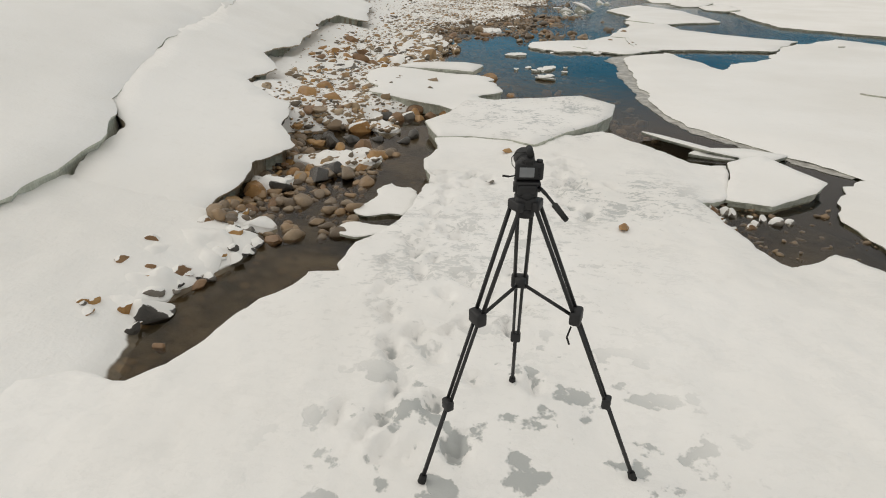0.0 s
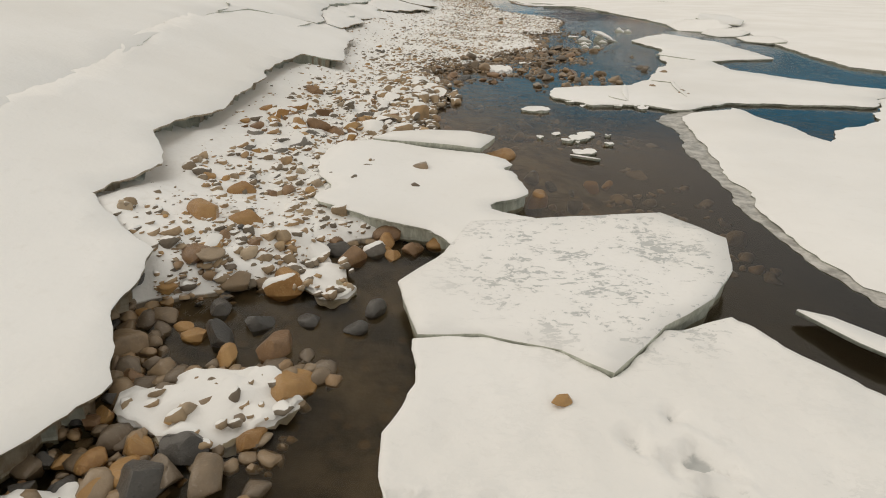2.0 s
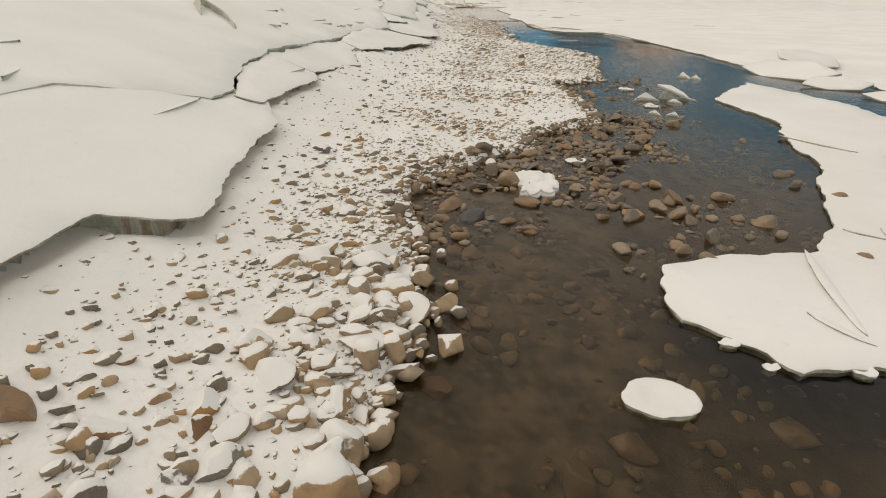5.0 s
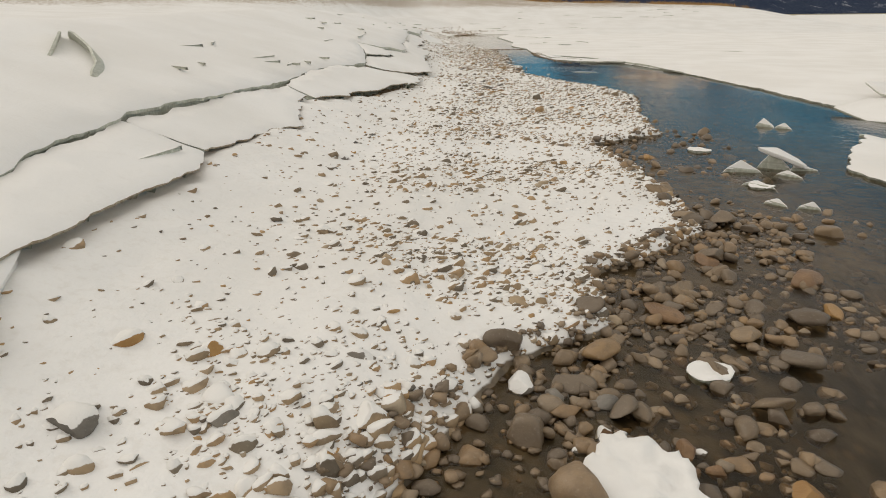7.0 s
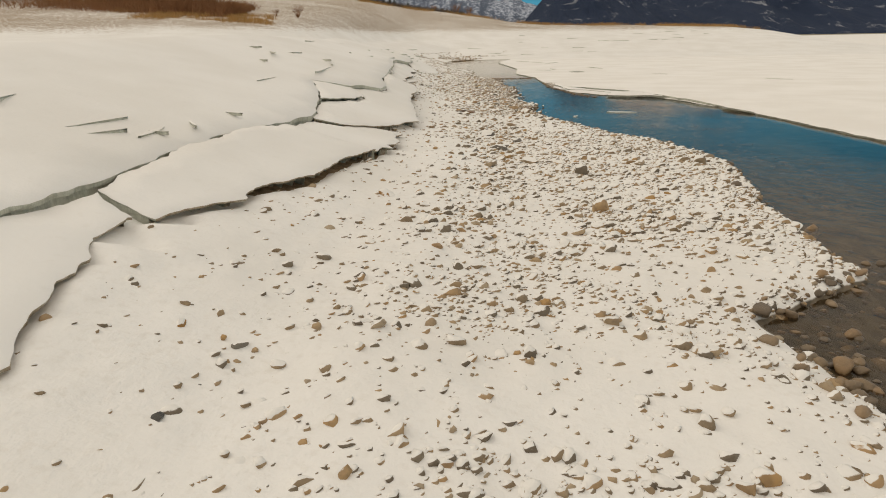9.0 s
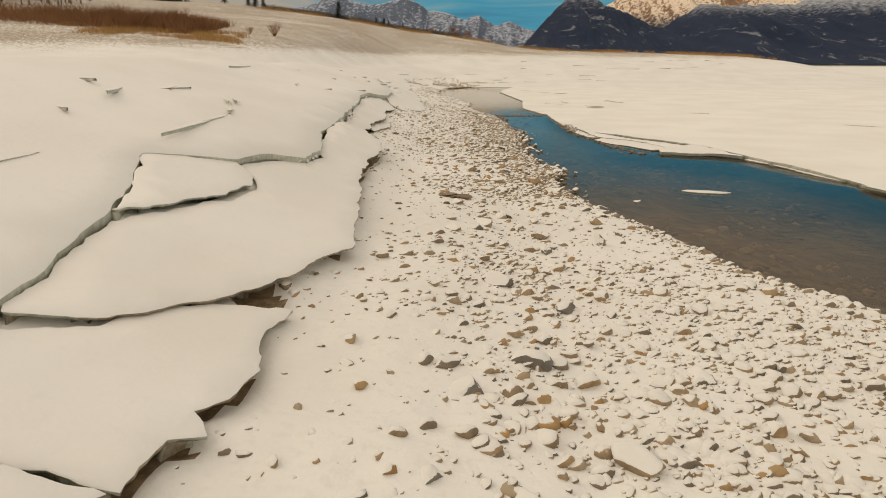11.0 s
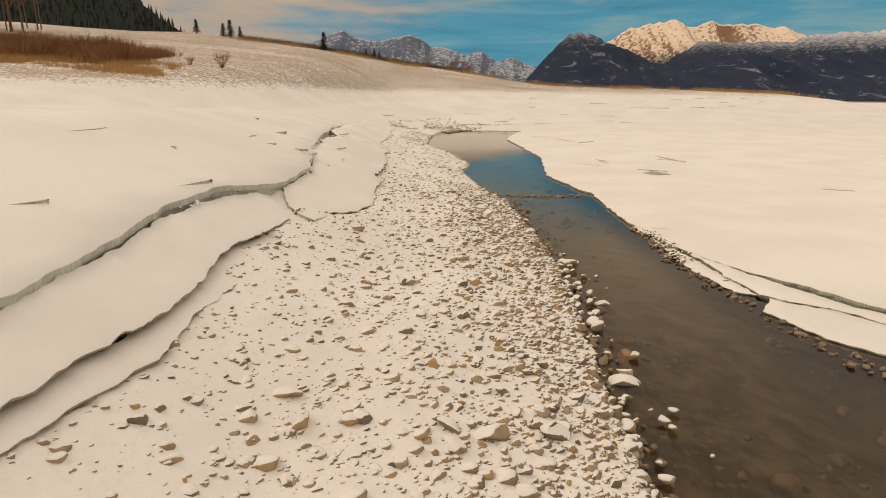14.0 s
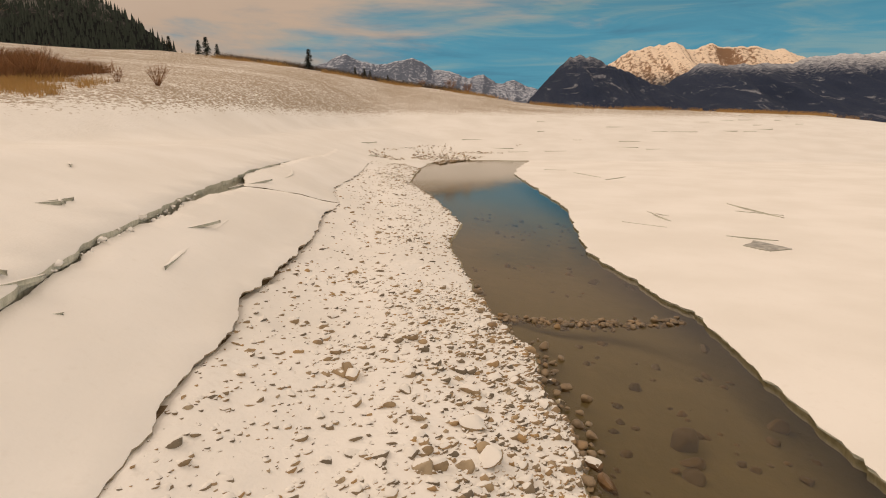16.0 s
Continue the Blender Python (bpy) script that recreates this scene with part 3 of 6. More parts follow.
def ice_plate(name, outline, top, thick, label, top_mat=None, amp=0.05, step=0.14, res=0.5, seed=0.0, group="", kind="", lean=0.012, category="ice slab", edge=0.09, under=0.03, split=True, downhill=False, rounded=0, side_mat=None):
    """A plate of ice under snow: ragged outline, soft snow rim, rough broken side. top(x, y) gives its upper face."""
    loop = ragged(outline, step, amp, seed, rounded)
    n = len(loop)
    arr = np.array(loop)
    lo, hi = arr.min(0), arr.max(0)
    gxs, gys = np.meshgrid(np.arange(lo[0], hi[0], res), np.arange(lo[1], hi[1], res)) if res else (np.zeros((0, 0)), np.zeros((0, 0)))
    px, py = gxs.ravel() + res * 0.3 * np.sin(gys.ravel() * 7), gys.ravel() + res * 0.3 * np.sin(gxs.ravel() * 5)
    keep = inside(px, py, loop)
    px, py = px[keep], py[keep]
    if len(px):
        far = np.full(len(px), 9e9)
        for bx, by in loop:
            far = np.minimum(far, (px - bx) ** 2 + (py - by) ** 2)
        px, py = px[far > (0.3 * res) ** 2], py[far > (0.3 * res) ** 2]
    pts = [Vector(p) for p in loop] + [Vector((float(a), float(b))) for a, b in zip(px, py)]
    v2, _, tris, *_ = geometry.delaunay_2d_cdt(pts, [(k, (k + 1) % n) for k in range(n)], [], 1, 1e-5)
    vx, vy = np.array([v.x for v in v2]), np.array([v.y for v in v2])
    vz = top(vx, vy)
    verts = [(float(a), float(b), float(c)) for a, b, c in zip(vx, vy, vz)]
    faces, slots = [tuple(t) for t in tris], [0] * len(tris)
    # the boundary, in order: edges that belong to one face only
    count = {}
    for t in faces:
        for a, b in zip(t, t[1:] + t[:1]):
            count[(a, b)] = count.get((a, b), 0) + 1
    rim = [(a, b) for (a, b) in count if (b, a) not in count]
    follow = dict(rim)
    nexts, prevs = follow, {b: a for a, b in rim}
    rng = random.Random(int(seed * 10) + n)
    ids = {}
    for a in follow:
        p, q = Vector(verts[prevs.get(a, a)]), Vector(verts[nexts[a]])
        t = (q - p)
        out = Vector((t.y, -t.x, 0)).normalized() if t.length > 1e-6 else Vector((0, 0, 0))
        c = Vector(verts[a])
        r1, r2 = rng.uniform(-1, 1), rng.uniform(-1, 1)
        lip = min(edge(c.y) if callable(edge) else edge, 0.9 * thick)
        recess = under * max(0.0, out.x) * (0.5 if c.y < 8 else 1.0) if downhill else under
        ring = [c + out * 0.010 + Vector((0, 0, -min(0.02, 0.3 * lip))), c + out * (lean * r1) + Vector((0, 0, -lip)), c - out * (recess * (0.8 + 0.4 * r2)) + Vector((0, 0, -1.05 * lip)), c - out * (recess * (1.1 + 0.4 * r2)) + Vector((0, 0, -thick))]
        ids[a] = []
        for v in ring:
            ids[a].append(len(verts))
            verts.append(tuple(v))
    for a, b in rim:
        if a in ids and b in ids:
            chain_a, chain_b = [a] + ids[a], [b] + ids[b]
            for k in range(4):
                faces.append((chain_b[k], chain_a[k], chain_a[k + 1], chain_b[k + 1]))
                slots.append(0 if k == 0 else 1)
    if not split:
        ob = mesh_object(name, verts, faces, [top_mat or SNOW, ICE], slots=slots)
        crisp = {tuple(sorted((ids[a][0], ids[b][0]))) for a, b in rim if a in ids and b in ids}
        for e in ob.data.edges:
            if tuple(sorted(e.vertices)) in crisp:
                e.use_edge_sharp = True
        return tagged(ob, label, category, group, kind)
    body = [f for f, s in zip(faces, slots) if s == 1]
    cover = [f for f, s in zip(faces, slots) if s == 0]

    def some(fs):
        used = sorted({v for f in fs for v in f})
        at = {v: k for k, v in enumerate(used)}
        return [verts[v] for v in used], [tuple(at[v] for v in f) for f in fs]

    ends = []
    for f in body:
        a, b = Vector(verts[f[0]]), Vector(verts[f[1]])
        ends.append(1 if side_mat and side_mat is not SNOW and abs(a.x - b.x) > 1.3 * abs(a.y - b.y) else 0)
    ob = mesh_object(name, *some(body), [side_mat or ICE, ICE], slots=ends, smooth_faces=side_mat is not None)
    mesh_object("snow_cover", *some(cover), [top_mat or SNOW], ob)
    return tagged(ob, label, category, group, kind)


def flat(z, tilt_x=0.0, tilt_y=0.0, cx=0.0, cy=0.0, rough=0.02):
    return lambda x, y: z + tilt_x * (x - cx) + tilt_y * (y - cy) + rough * fbm(x * 1.2, y * 1.2, 3) * 2


# how high the plates' outer rims, and the upper sheet's, lie over the bank: (y, height)
RIM = np.array([(0, 0.15), (16, 0.15), (18.5, 0.14), (20, 0.13), (24, 0.10), (26, 0.02), (27.5, 0.06), (28.8, 0.0), (30.2, 0.08), (33, 0.14), (36, 0.16), (40, 0.20), (44, 0.20), (46, 0.25), (47.5, 0.16), (50.6, 0.16), (53, 0.10), (54.6, 0.02), (58, 0.01), (64, 0.10), (68, 0.08), (72, 0.03), (92, 0.0)])
UPPER_RIM = np.array([(0, 0.18), (3.8, 0.21), (6, 0.25), (6.9, 0.17), (8.5, 0.15), (18, 0.15), (20, 0.20), (23, 0.15), (26, 0.10), (29, 0.06), (31.5, 0.08), (35, 0.20), (38.7, 0.26), (41, 0.34), (50, 0.36), (56, 0.24), (64, 0.28), (70, 0.18), (92, 0.12)])


def draped(h, rough=0.03, tilt=0.0, middle=0.0):
    """A plate that lies on the bank, h above the usual rim, smoothing its lumps."""
    return lambda x, y: bank_smooth(x, y) - 0.10 + np.interp(y, RIM[:, 0], RIM[:, 1]) + h + 0.10 * smooth(np.interp(y, OUTER[:, 0], OUTER[:, 1]) - x, 0.25, 0.9) * smooth(y, 38, 46) - 0.20 * smooth(-y, -5.1, -3.9) + tilt * (y - middle) + rough * fbm(x * 0.7, y * 0.7, 3) * 2


def bank_smooth(x, y):
    u = np.maximum(np.interp(y, FOOT[:, 0], FOOT[:, 1]) - x, 0)
    bank = slope(u, y)
    return bank + 0.10


RIVER_GROUP, SHORE_GROUP = "ice slabs lying in the river", "broken plates of shore ice"
# right bank: lake ice in large sheets
lake = [(9.3, 33.0), (9.0, 36.0), (8.9, 38.5), (8.1, 44.9), (7.75, 47.0), (7.35, 48.4), (6.95, 49.7), (6.5, 51.75), (5.6, 53.2), (4.85, 53.95), (4.02, 55.5), (3.35, 57.0), (3.05, 58.2), (2.85, 59.7), (2.75, 64.3), (2.5, 65.2), (1.8, 68.7), (2.25, 75.8), (1.1, 88.6), (1.5, 93.0), (4.9, 112.0), (7.0, 128.0), (25.0, 152.0), (32.0, 165.0), (60, 178), (120.0, 300.0), (420, 900), (2600, 2500), (2600, 20), (60.0, 3.0), (20.0, 12.0), (12.0, 18.0), (11.0, 19.4), (9.9, 20.8), (10.3, 25.6), (11.3, 31.0)]
ice_plate("lake_ice", lake, lambda x, y: 0.055 + 0.02 * fbm(x * 1.2, y * 1.2, 3) + 0.08 * smooth(y, 45, 48) * smooth(-y, -57, -54) * smooth(-x, -9.5, -8.0), 0.16, "wide sheet of snow-covered lake ice beside the river", amp=0.13, step=0.10, res=0, edge=lambda y: 0.03 + 0.05 * float(smooth(y, 45, 48) * smooth(-y, -57, -54)), seed=3.0, kind="structure")
right_front = [(3.3, 4.2), (3.45, 4.58), (3.40, 5.1), (3.7, 5.6), (3.9, 6.0), (4.3, 6.2), (4.15, 6.5), (3.85, 6.9), (3.45, 7.68), (3.12, 8.35), (2.98, 9.1), (2.96, 10.0), (3.07, 11.2), (3.16, 12.2), (3.28, 13.3), (3.5, 14.3), (3.85, 14.8), (4.6, 15.1), (4.72, 15.3), (4.9, 14.4), (5.1, 13.2), (5.2, 12.85), (5.6, 13.5), (6.7, 14.3), (7.25, 15.2), (8.0, 16.5), (8.9, 17.0), (10.2, 18.0), (12.0, 14.0), (18.0, 8.0), (22, -4), (8, -6), (4.0, 3.0)]
ice_plate("river_ice", right_front, flat(0.03, rough=0.012), 0.07, "snow-covered ice sheet with a grey slushy rim along open water", amp=0.13, step=0.09, res=0.8, seed=5.0, kind="structure", edge=0.02)
right_mid = [(1.42, 15.9), (1.6, 17.0), (3.3, 17.5), (3.9, 18.2), (4.6, 20.0), (5.2, 21.2), (5.35, 22.5), (5.95, 24.4), (5.55, 27.0), (7.6, 30.1), (8.6, 26.5), (8.6, 22.4), (6.6, 21.7), (6.4, 20.0), (7.8, 18.1), (8.8, 17.3), (7.3, 15.5), (4.75, 15.6), (3.6, 14.9), (3.1, 15.3), (2.15, 15.2)]
ice_plate("river_ice", right_mid, flat(0.055, rough=0.015), 0.10, "snowy ice sheet with torn edges between open pools", amp=0.13, step=0.09, res=0.6, seed=6.0, kind="structure", edge=0.04)

slush = [(4.15, 6.3), (3.75, 6.8), (3.3, 7.6), (2.95, 8.3), (2.8, 9.1), (2.77, 10.0), (2.88, 11.2), (2.95, 12.2), (3.08, 13.3), (3.0, 14.2), (3.25, 14.6), (3.8, 15.0), (4.2, 14.6), (3.6, 13.0), (3.4, 11.0), (3.4, 9.0), (3.9, 7.6), (4.5, 6.6)]
ice_plate("slush_rim", slush, lambda x, y: 0.008 + 0 * x, 0.02, "grey half-melted slush along the ice sheet's rim", SLUSH, amp=0.12, step=0.06, res=0.6, seed=15.0, kind="structure", edge=0.01, under=0.0)

# the slabs that bridge the river, where the tripod stands
rng = random.Random(11)
PRINTS = []
for k in range(84):
    lane = rng.choice((-0.42, -0.2, 0.05, 0.25))
    PRINTS.append((lane + rng.gauss(0, 0.13), rng.uniform(2.0, 6.0), rng.uniform(-0.6, 0.6), rng.uniform(0.7, 1.2)))
for k in range(22):
    PRINTS.append((rng.gauss(1.05, 0.16), rng.uniform(4.7, 6.6), rng.uniform(-0.6, 0.6), rng.uniform(0.8, 1.4)))


def walked(x, y):
    """The top of the large slab, with footprints pressed into its snow."""
    z = 0.15 + 0.05 * fbm(x * 1.2, y * 1.2, 3) + 0.035 * fbm(x * 6, y * 6, 3)
    z = z - 0.075 * smooth(x, 1.9, 2.6) * smooth(y, 3.2, 4.2)
    for fx, fy, turn, size in PRINTS:
        c, s = math.cos(turn), math.sin(turn)
        a, b = (x - fx) * c + (y - fy) * s, -(x - fx) * s + (y - fy) * c
        r = (a / (0.045 * size)) ** 2 + (b / (0.075 * size)) ** 2
        z = z - 0.048 * np.exp(-(r**2)) + 0.010 * np.exp(-((np.sqrt(r) - 1.5) ** 2) * 6)
    return z


slab_near = [(-2.8, 2.2), (-2.15, 2.55), (-1.82, 2.48), (-1.66, 2.61), (-1.46, 3.12), (-1.37, 3.34), (-1.19, 3.5), (-1.13, 3.72), (-0.89, 3.73), (-0.95, 3.86), (-0.88, 4.17), (-0.73, 4.41), (-0.59, 4.66), (-0.54, 4.95), (-0.43, 5.58), (-0.40, 5.87), (-0.47, 6.08), (-0.48, 6.35), (-0.37, 6.78), (-0.43, 7.2), (0.0, 7.24), (0.5, 7.08), (0.76, 6.85), (1.0, 7.12), (1.2, 7.38), (1.72, 7.6), (1.9, 7.25), (2.5, 6.55), (2.88, 6.5), (2.72, 6.0), (2.5, 5.5), (2.2, 5.3), (2.25, 4.7), (2.42, 4.05), (2.9, 4.3), (3.1, 3.95), (3.6, 3.2), (4.6, 0), (4, -1), (-3.8, -1), (-3.2, 0.5)]
ice_plate("ice_slab", slab_near, walked, 0.20, "large snow-covered ice slab bridging the river, with footprints", TRODDEN, amp=0.06, step=0.05, res=0.046, seed=1.0, edge=0.06, group=RIVER_GROUP)
corner = [(2.51, 5.46), (2.73, 5.99), (2.89, 6.51), (3.35, 6.75), (3.62, 5.85), (3.4, 5.6), (2.85, 5.3)]
ice_plate("ice_slab", corner, flat(0.085, 0.03, 0.015, 2.6, 5.5, 0.015), 0.12, "broken corner of the large slab, split off by a crack", amp=0.03, step=0.06, res=0.12, edge=0.04, seed=12.0, group=RIVER_GROUP)
slab_b = [(-0.6, 7.9), (-0.3, 8.4), (-0.08, 9.04), (0.9, 9.22), (1.68, 9.28), (2.1, 8.75), (1.95, 8.2), (1.66, 7.78), (1.2, 7.41), (1.0, 7.16), (0.77, 6.9), (0.5, 7.12), (0.0, 7.28), (-0.4, 7.25)]
ice_plate("ice_slab", slab_b, flat(0.20, 0.02, 0.01, 0.7, 8.2, 0.02), 0.26, "thick ice slab with wind-scoured snow and a clear green edge", TRODDEN, amp=0.03, step=0.1, res=0.25, seed=2.0, group=RIVER_GROUP)
slab_d = [(-1.68, 11.6), (-1.93, 10.82), (-1.74, 10.14), (-1.45, 9.7), (-1.61, 9.42), (-1.5, 9.24), (-1.25, 9.14), (-0.94, 9.03), (-0.51, 9.0), (-0.28, 8.75), (-0.2, 8.6), (0.43, 8.8), (0.95, 9.0), (0.8, 9.2), (0.5, 9.32), (0.12, 9.46), (0.11, 9.68), (0.37, 9.79), (0.53, 10.04), (0.45, 10.28), (0.44, 10.7), (0.26, 10.82), (0.42, 11.09), (0.05, 11.52), (-0.49, 11.6)]
ice_plate("ice_slab", slab_d, lambda x, y: 0.15 + 0.13 * smooth(-x, 0.3, 1.6) + 0.03 * fbm(x, y, 3), 0.20, "smooth snow-covered ice slab resting on the stones", amp=0.06, step=0.04, res=0.2, edge=0.04, rounded=1, seed=4.0, group=RIVER_GROUP)
slab_d2 = [(-1.4, 11.72), (-1.18, 11.98), (-0.71, 12.13), (-0.17, 12.12), (0.21, 11.97), (0.02, 11.56), (-0.4, 11.64), (-0.6, 11.66)]
ice_plate("ice_slab", slab_d2, flat(0.25, -0.02, 0.10, -0.6, 11.8), 0.12, "tilted narrow ice slab with a clean broken edge", amp=0.015, step=0.1, res=0.25, seed=8.0, group=RIVER_GROUP)
floe_a = [(-1.08, 5.18), (-0.97, 5.39), (-1.02, 5.76), (-0.79, 5.94), (-0.72, 5.82), (-0.56, 5.85), (-0.46, 5.6), (-0.55, 4.98), (-0.7, 5.05), (-0.96, 5.04)]
ice_plate("ice_floe", floe_a, flat(0.055, rough=0.05), 0.09, "small lobed snowy floe beside the large slab", amp=0.13, step=0.035, res=0.07, edge=0.03, rounded=2, seed=9.0, group=RIVER_GROUP, category="ice floe")
floe_b = [(-1.11, 4.62), (-1.12, 4.84), (-0.96, 4.86), (-0.85, 4.77), (-0.64, 4.79), (-0.6, 4.66), (-0.85, 4.55)]
ice_plate("ice_floe", floe_b, flat(0.05, rough=0.05), 0.08, "small snowy floe against the slab's edge", amp=0.12, step=0.035, res=0.07, edge=0.03, rounded=2, seed=10.0, group=RIVER_GROUP, category="ice floe")

for k, (outer, inner, h) in enumerate(strip):
    low, high = min(y for x, y in outer), max(y for x, y in outer)
    ice_plate("shore_ice", outer + inner, draped(h, 0.025, (0.0, -0.008, 0.006, -0.008)[k % 4] * min(1.0, 4 / (high - low)), (low + high) / 2), 0.26 + h, "snow-covered plate of shore ice broken along the gravel bank", amp=0.09, step=0.06, res=0.3, edge=0.034, under=0.30, downhill=True, seed=20.0 + 3 * k, group=SHORE_GROUP, side_mat=ICE if h > 0.04 else MUDDY_ICE)
# snow fill added in the wider cracks between the plates, so deep gaps stay bright
for k, (outline, h) in enumerate([([(-4.25, 35.1), (-3.4, 35.75), (-3.0, 36.45), (-2.75, 36.8), (-3.0, 37.0), (-3.4, 36.5), (-4.2, 36.1)], -0.13), ([(-4.5, 37.7), (-4.2, 37.6), (-3.9, 38.5), (-3.68, 39.4), (-3.7, 39.9), (-4.0, 40.35), (-4.15, 40.2), (-3.9, 39.6), (-4.0, 38.9)], -0.07), ([(-4.65, 55.2), (-4.0, 54.9), (-3.85, 55.3), (-3.8, 55.7), (-4.15, 56.3), (-4.5, 56.8), (-4.8, 56.2)], -0.05), ([(-4.15, 19.8), (-3.6, 19.85), (-3.36, 20.1), (-3.55, 20.6), (-3.7, 20.9), (-4.2, 20.8)], -0.03)]):
    ice_plate("snow_drift", outline, draped(h, 0.02), 0.12, "snow fill added in a crack between plates of shore ice", amp=0.02, step=0.12, res=0.3, seed=310.0 + k, category="snow drift", group="drifts in the cracks", edge=0.05, side_mat=SNOW)
# the sheet higher on the slope, its broken edge standing over the strip
upper = [(-3.62, 3.8), (-3.62, 4.8), (-3.68, 5.7), (-3.86, 6.27), (-4.13, 6.7), (-4.22, 7.2), (-4.38, 7.9), (-4.52, 8.9), (-4.67, 10.6), (-4.86, 12.2), (-5.02, 13.2), (-5.24, 15.0), (-5.40, 16.8), (-5.30, 18.3), (-4.62, 19.3), (-4.1, 19.8), (-4.14, 20.6), (-4.6, 22.2), (-4.82, 24.5), (-4.76, 26.5), (-4.65, 28.4), (-4.5, 29.5), (-4.55, 31.3), (-4.45, 33.2), (-4.15, 34.6), (-4.02, 35.7), (-4.2, 36.7), (-4.38, 37.6), (-4.65, 38.45), (-5.0, 39.4), (-4.75, 39.85), (-4.3, 40.45), (-4.04, 41.4), (-3.68, 41.8), (-3.66, 42.7), (-4.04, 44.3), (-4.12, 46.2), (-4.38, 48.8), (-4.6, 51.0), (-4.86, 52.8), (-4.92, 54.4), (-4.66, 55.9), (-4.55, 56.5), (-4.6, 57.4), (-4.66, 58.6), (-4.96, 60.0), (-5.45, 61.6), (-6.05, 64.5), (-6.4, 66.0), (-6.7, 67.5), (-7.3, 71.0)]
upper_back = [(-8.7, 80.0), (-9.6, 92.0), (-11.5, 97.0), (-14.0, 92.0), (-15.5, 82.0), (-17.5, 72.0), (-20.5, 60.0), (-21.0, 40.0), (-19.0, -9.0), (-4.2, -9.0), (-3.8, 0.0)]


def upper_top(x, y):
    step_up = np.interp(y, UPPER_RIM[:, 0], UPPER_RIM[:, 1]) - 0.10
    top = bank_smooth(x, y) + step_up + 0.10 * fbm(x * 0.3, y * 0.3, 3) + 0.04 * fbm(x * 1.1, y * 1.1, 3)
    out = np.maximum(smooth(-x, 9.0, 13.0) * smooth(y, 50, 62), smooth(y, 74, 86))
    return top * (1 - out) + (land(x, y) - 0.06) * out - 0.45 * smooth(-x, 9.0, 15.0) * (1 - smooth(y, 50, 62))


ice_plate("shore_ice", upper + upper_back, upper_top, 0.40, "wide sheet of snow-covered ice cracked off along the slope", amp=0.08, step=0.14, res=0.6, seed=77.0, edge=lambda y: float(np.interp(y, [18, 30, 36], [0.04, 0.07, 0.11])), under=0.04, group=SHORE_GROUP)


# ---------------------------------------------------------------- stones
def stone_shape(seed, level, cuts=12, low=0.22, high=0.40):
    """Vertices and triangles of a worn stone about 1 m wide: a ball cut by a few planes, flattened."""
    rng = random.Random(seed)
    bm = bmesh.new()
    bmesh.ops.create_icosphere(bm, subdivisions=level, radius=0.5)
    v = np.array([p.co[:] for p in bm.verts])
    f = np.array([[p.index for p in face.verts] for face in bm.faces])
    bm.free()
    for _ in range(cuts):
        n = np.array([rng.gauss(0, 1) for _ in range(3)])
        n /= np.linalg.norm(n)
        over = np.maximum(v @ n - rng.uniform(low, high), 0)
        v -= np.outer(over * 0.97, n)
    v *= (1.0, rng.uniform(0.6, 0.95), rng.uniform(0.42, 0.75))
    v[:, 2] += 0.05 * np.sin(5 * v[:, 0] + seed) * v[:, 0]
    v /= np.ptp(v[:, 0])
    return v, f


SMALL = [stone_shape(100 + k, 1, 10, 0.17, 0.36) for k in range(20)]
MEDIUM = [stone_shape(100 + k, 2, 11, 0.20, 0.38) for k in range(20)]
BIG = [stone_shape(300 + k, 3, 11, 0.20, 0.38) for k in range(20)]
LARGE = []
for k in range(10):
    sv, sf = stone_shape(300 + k, 3, 12, 0.23, 0.40)
    me = bpy.data.meshes.new("rock")
    me.from_pydata(sv.tolist(), [], sf.tolist())
    me.polygons.foreach_set("use_smooth", np.ones(len(me.polygons), dtype=bool))
    bm = bmesh.new()
    bm.from_mesh(me)
    for e in bm.edges:
        e.smooth = len(e.link_faces) < 2 or e.calc_face_angle(0.0) < 0.62
    bm.to_mesh(me)
    bm.free()
    LARGE.append(me)


def stuff_of_stones(name, xs, ys, zs, sizes, mat, label, seed, category="stones"):
    """Many stones in one mesh."""
    rng = np.random.RandomState(seed)
    vs, fs, base = [], [], 0
    pick = rng.randint(0, len(SMALL), len(xs))
    turn, tip = rng.rand(len(xs)) * 6.283, rng.randn(len(xs)) * 0.33
    for k in range(len(xs)):
        v, f = (BIG if sizes[k] > 0.22 else MEDIUM if sizes[k] > 0.095 else SMALL)[pick[k]]
        c, s, ct, st = math.cos(turn[k]), math.sin(turn[k]), math.cos(tip[k]), math.sin(tip[k])
        rot = np.array([[c, -s * ct, s * st], [s, c * ct, -c * st], [0, st, ct]])
        vs.append(v @ rot.T * sizes[k] + (xs[k], ys[k], zs[k]))
        fs.append(f + base)
        base += len(v)
    v, f = np.concatenate(vs), np.concatenate(fs)
    me = bpy.data.meshes.new(name)
    me.vertices.add(len(v))
    me.vertices.foreach_set("co", v.ravel())
    me.loops.add(f.size)
    me.loops.foreach_set("vertex_index", f.ravel().astype(np.int32))
    me.polygons.add(len(f))
    me.polygons.foreach_set("loop_start", (np.arange(len(f)) * 3).astype(np.int32))
    me.materials.append(mat)
    me.update(calc_edges=True)
    return tagged(new(name, me), label, category, kind="stuff")


# the outer edge of the shore ice: (y, x)
EDGE = OUTER


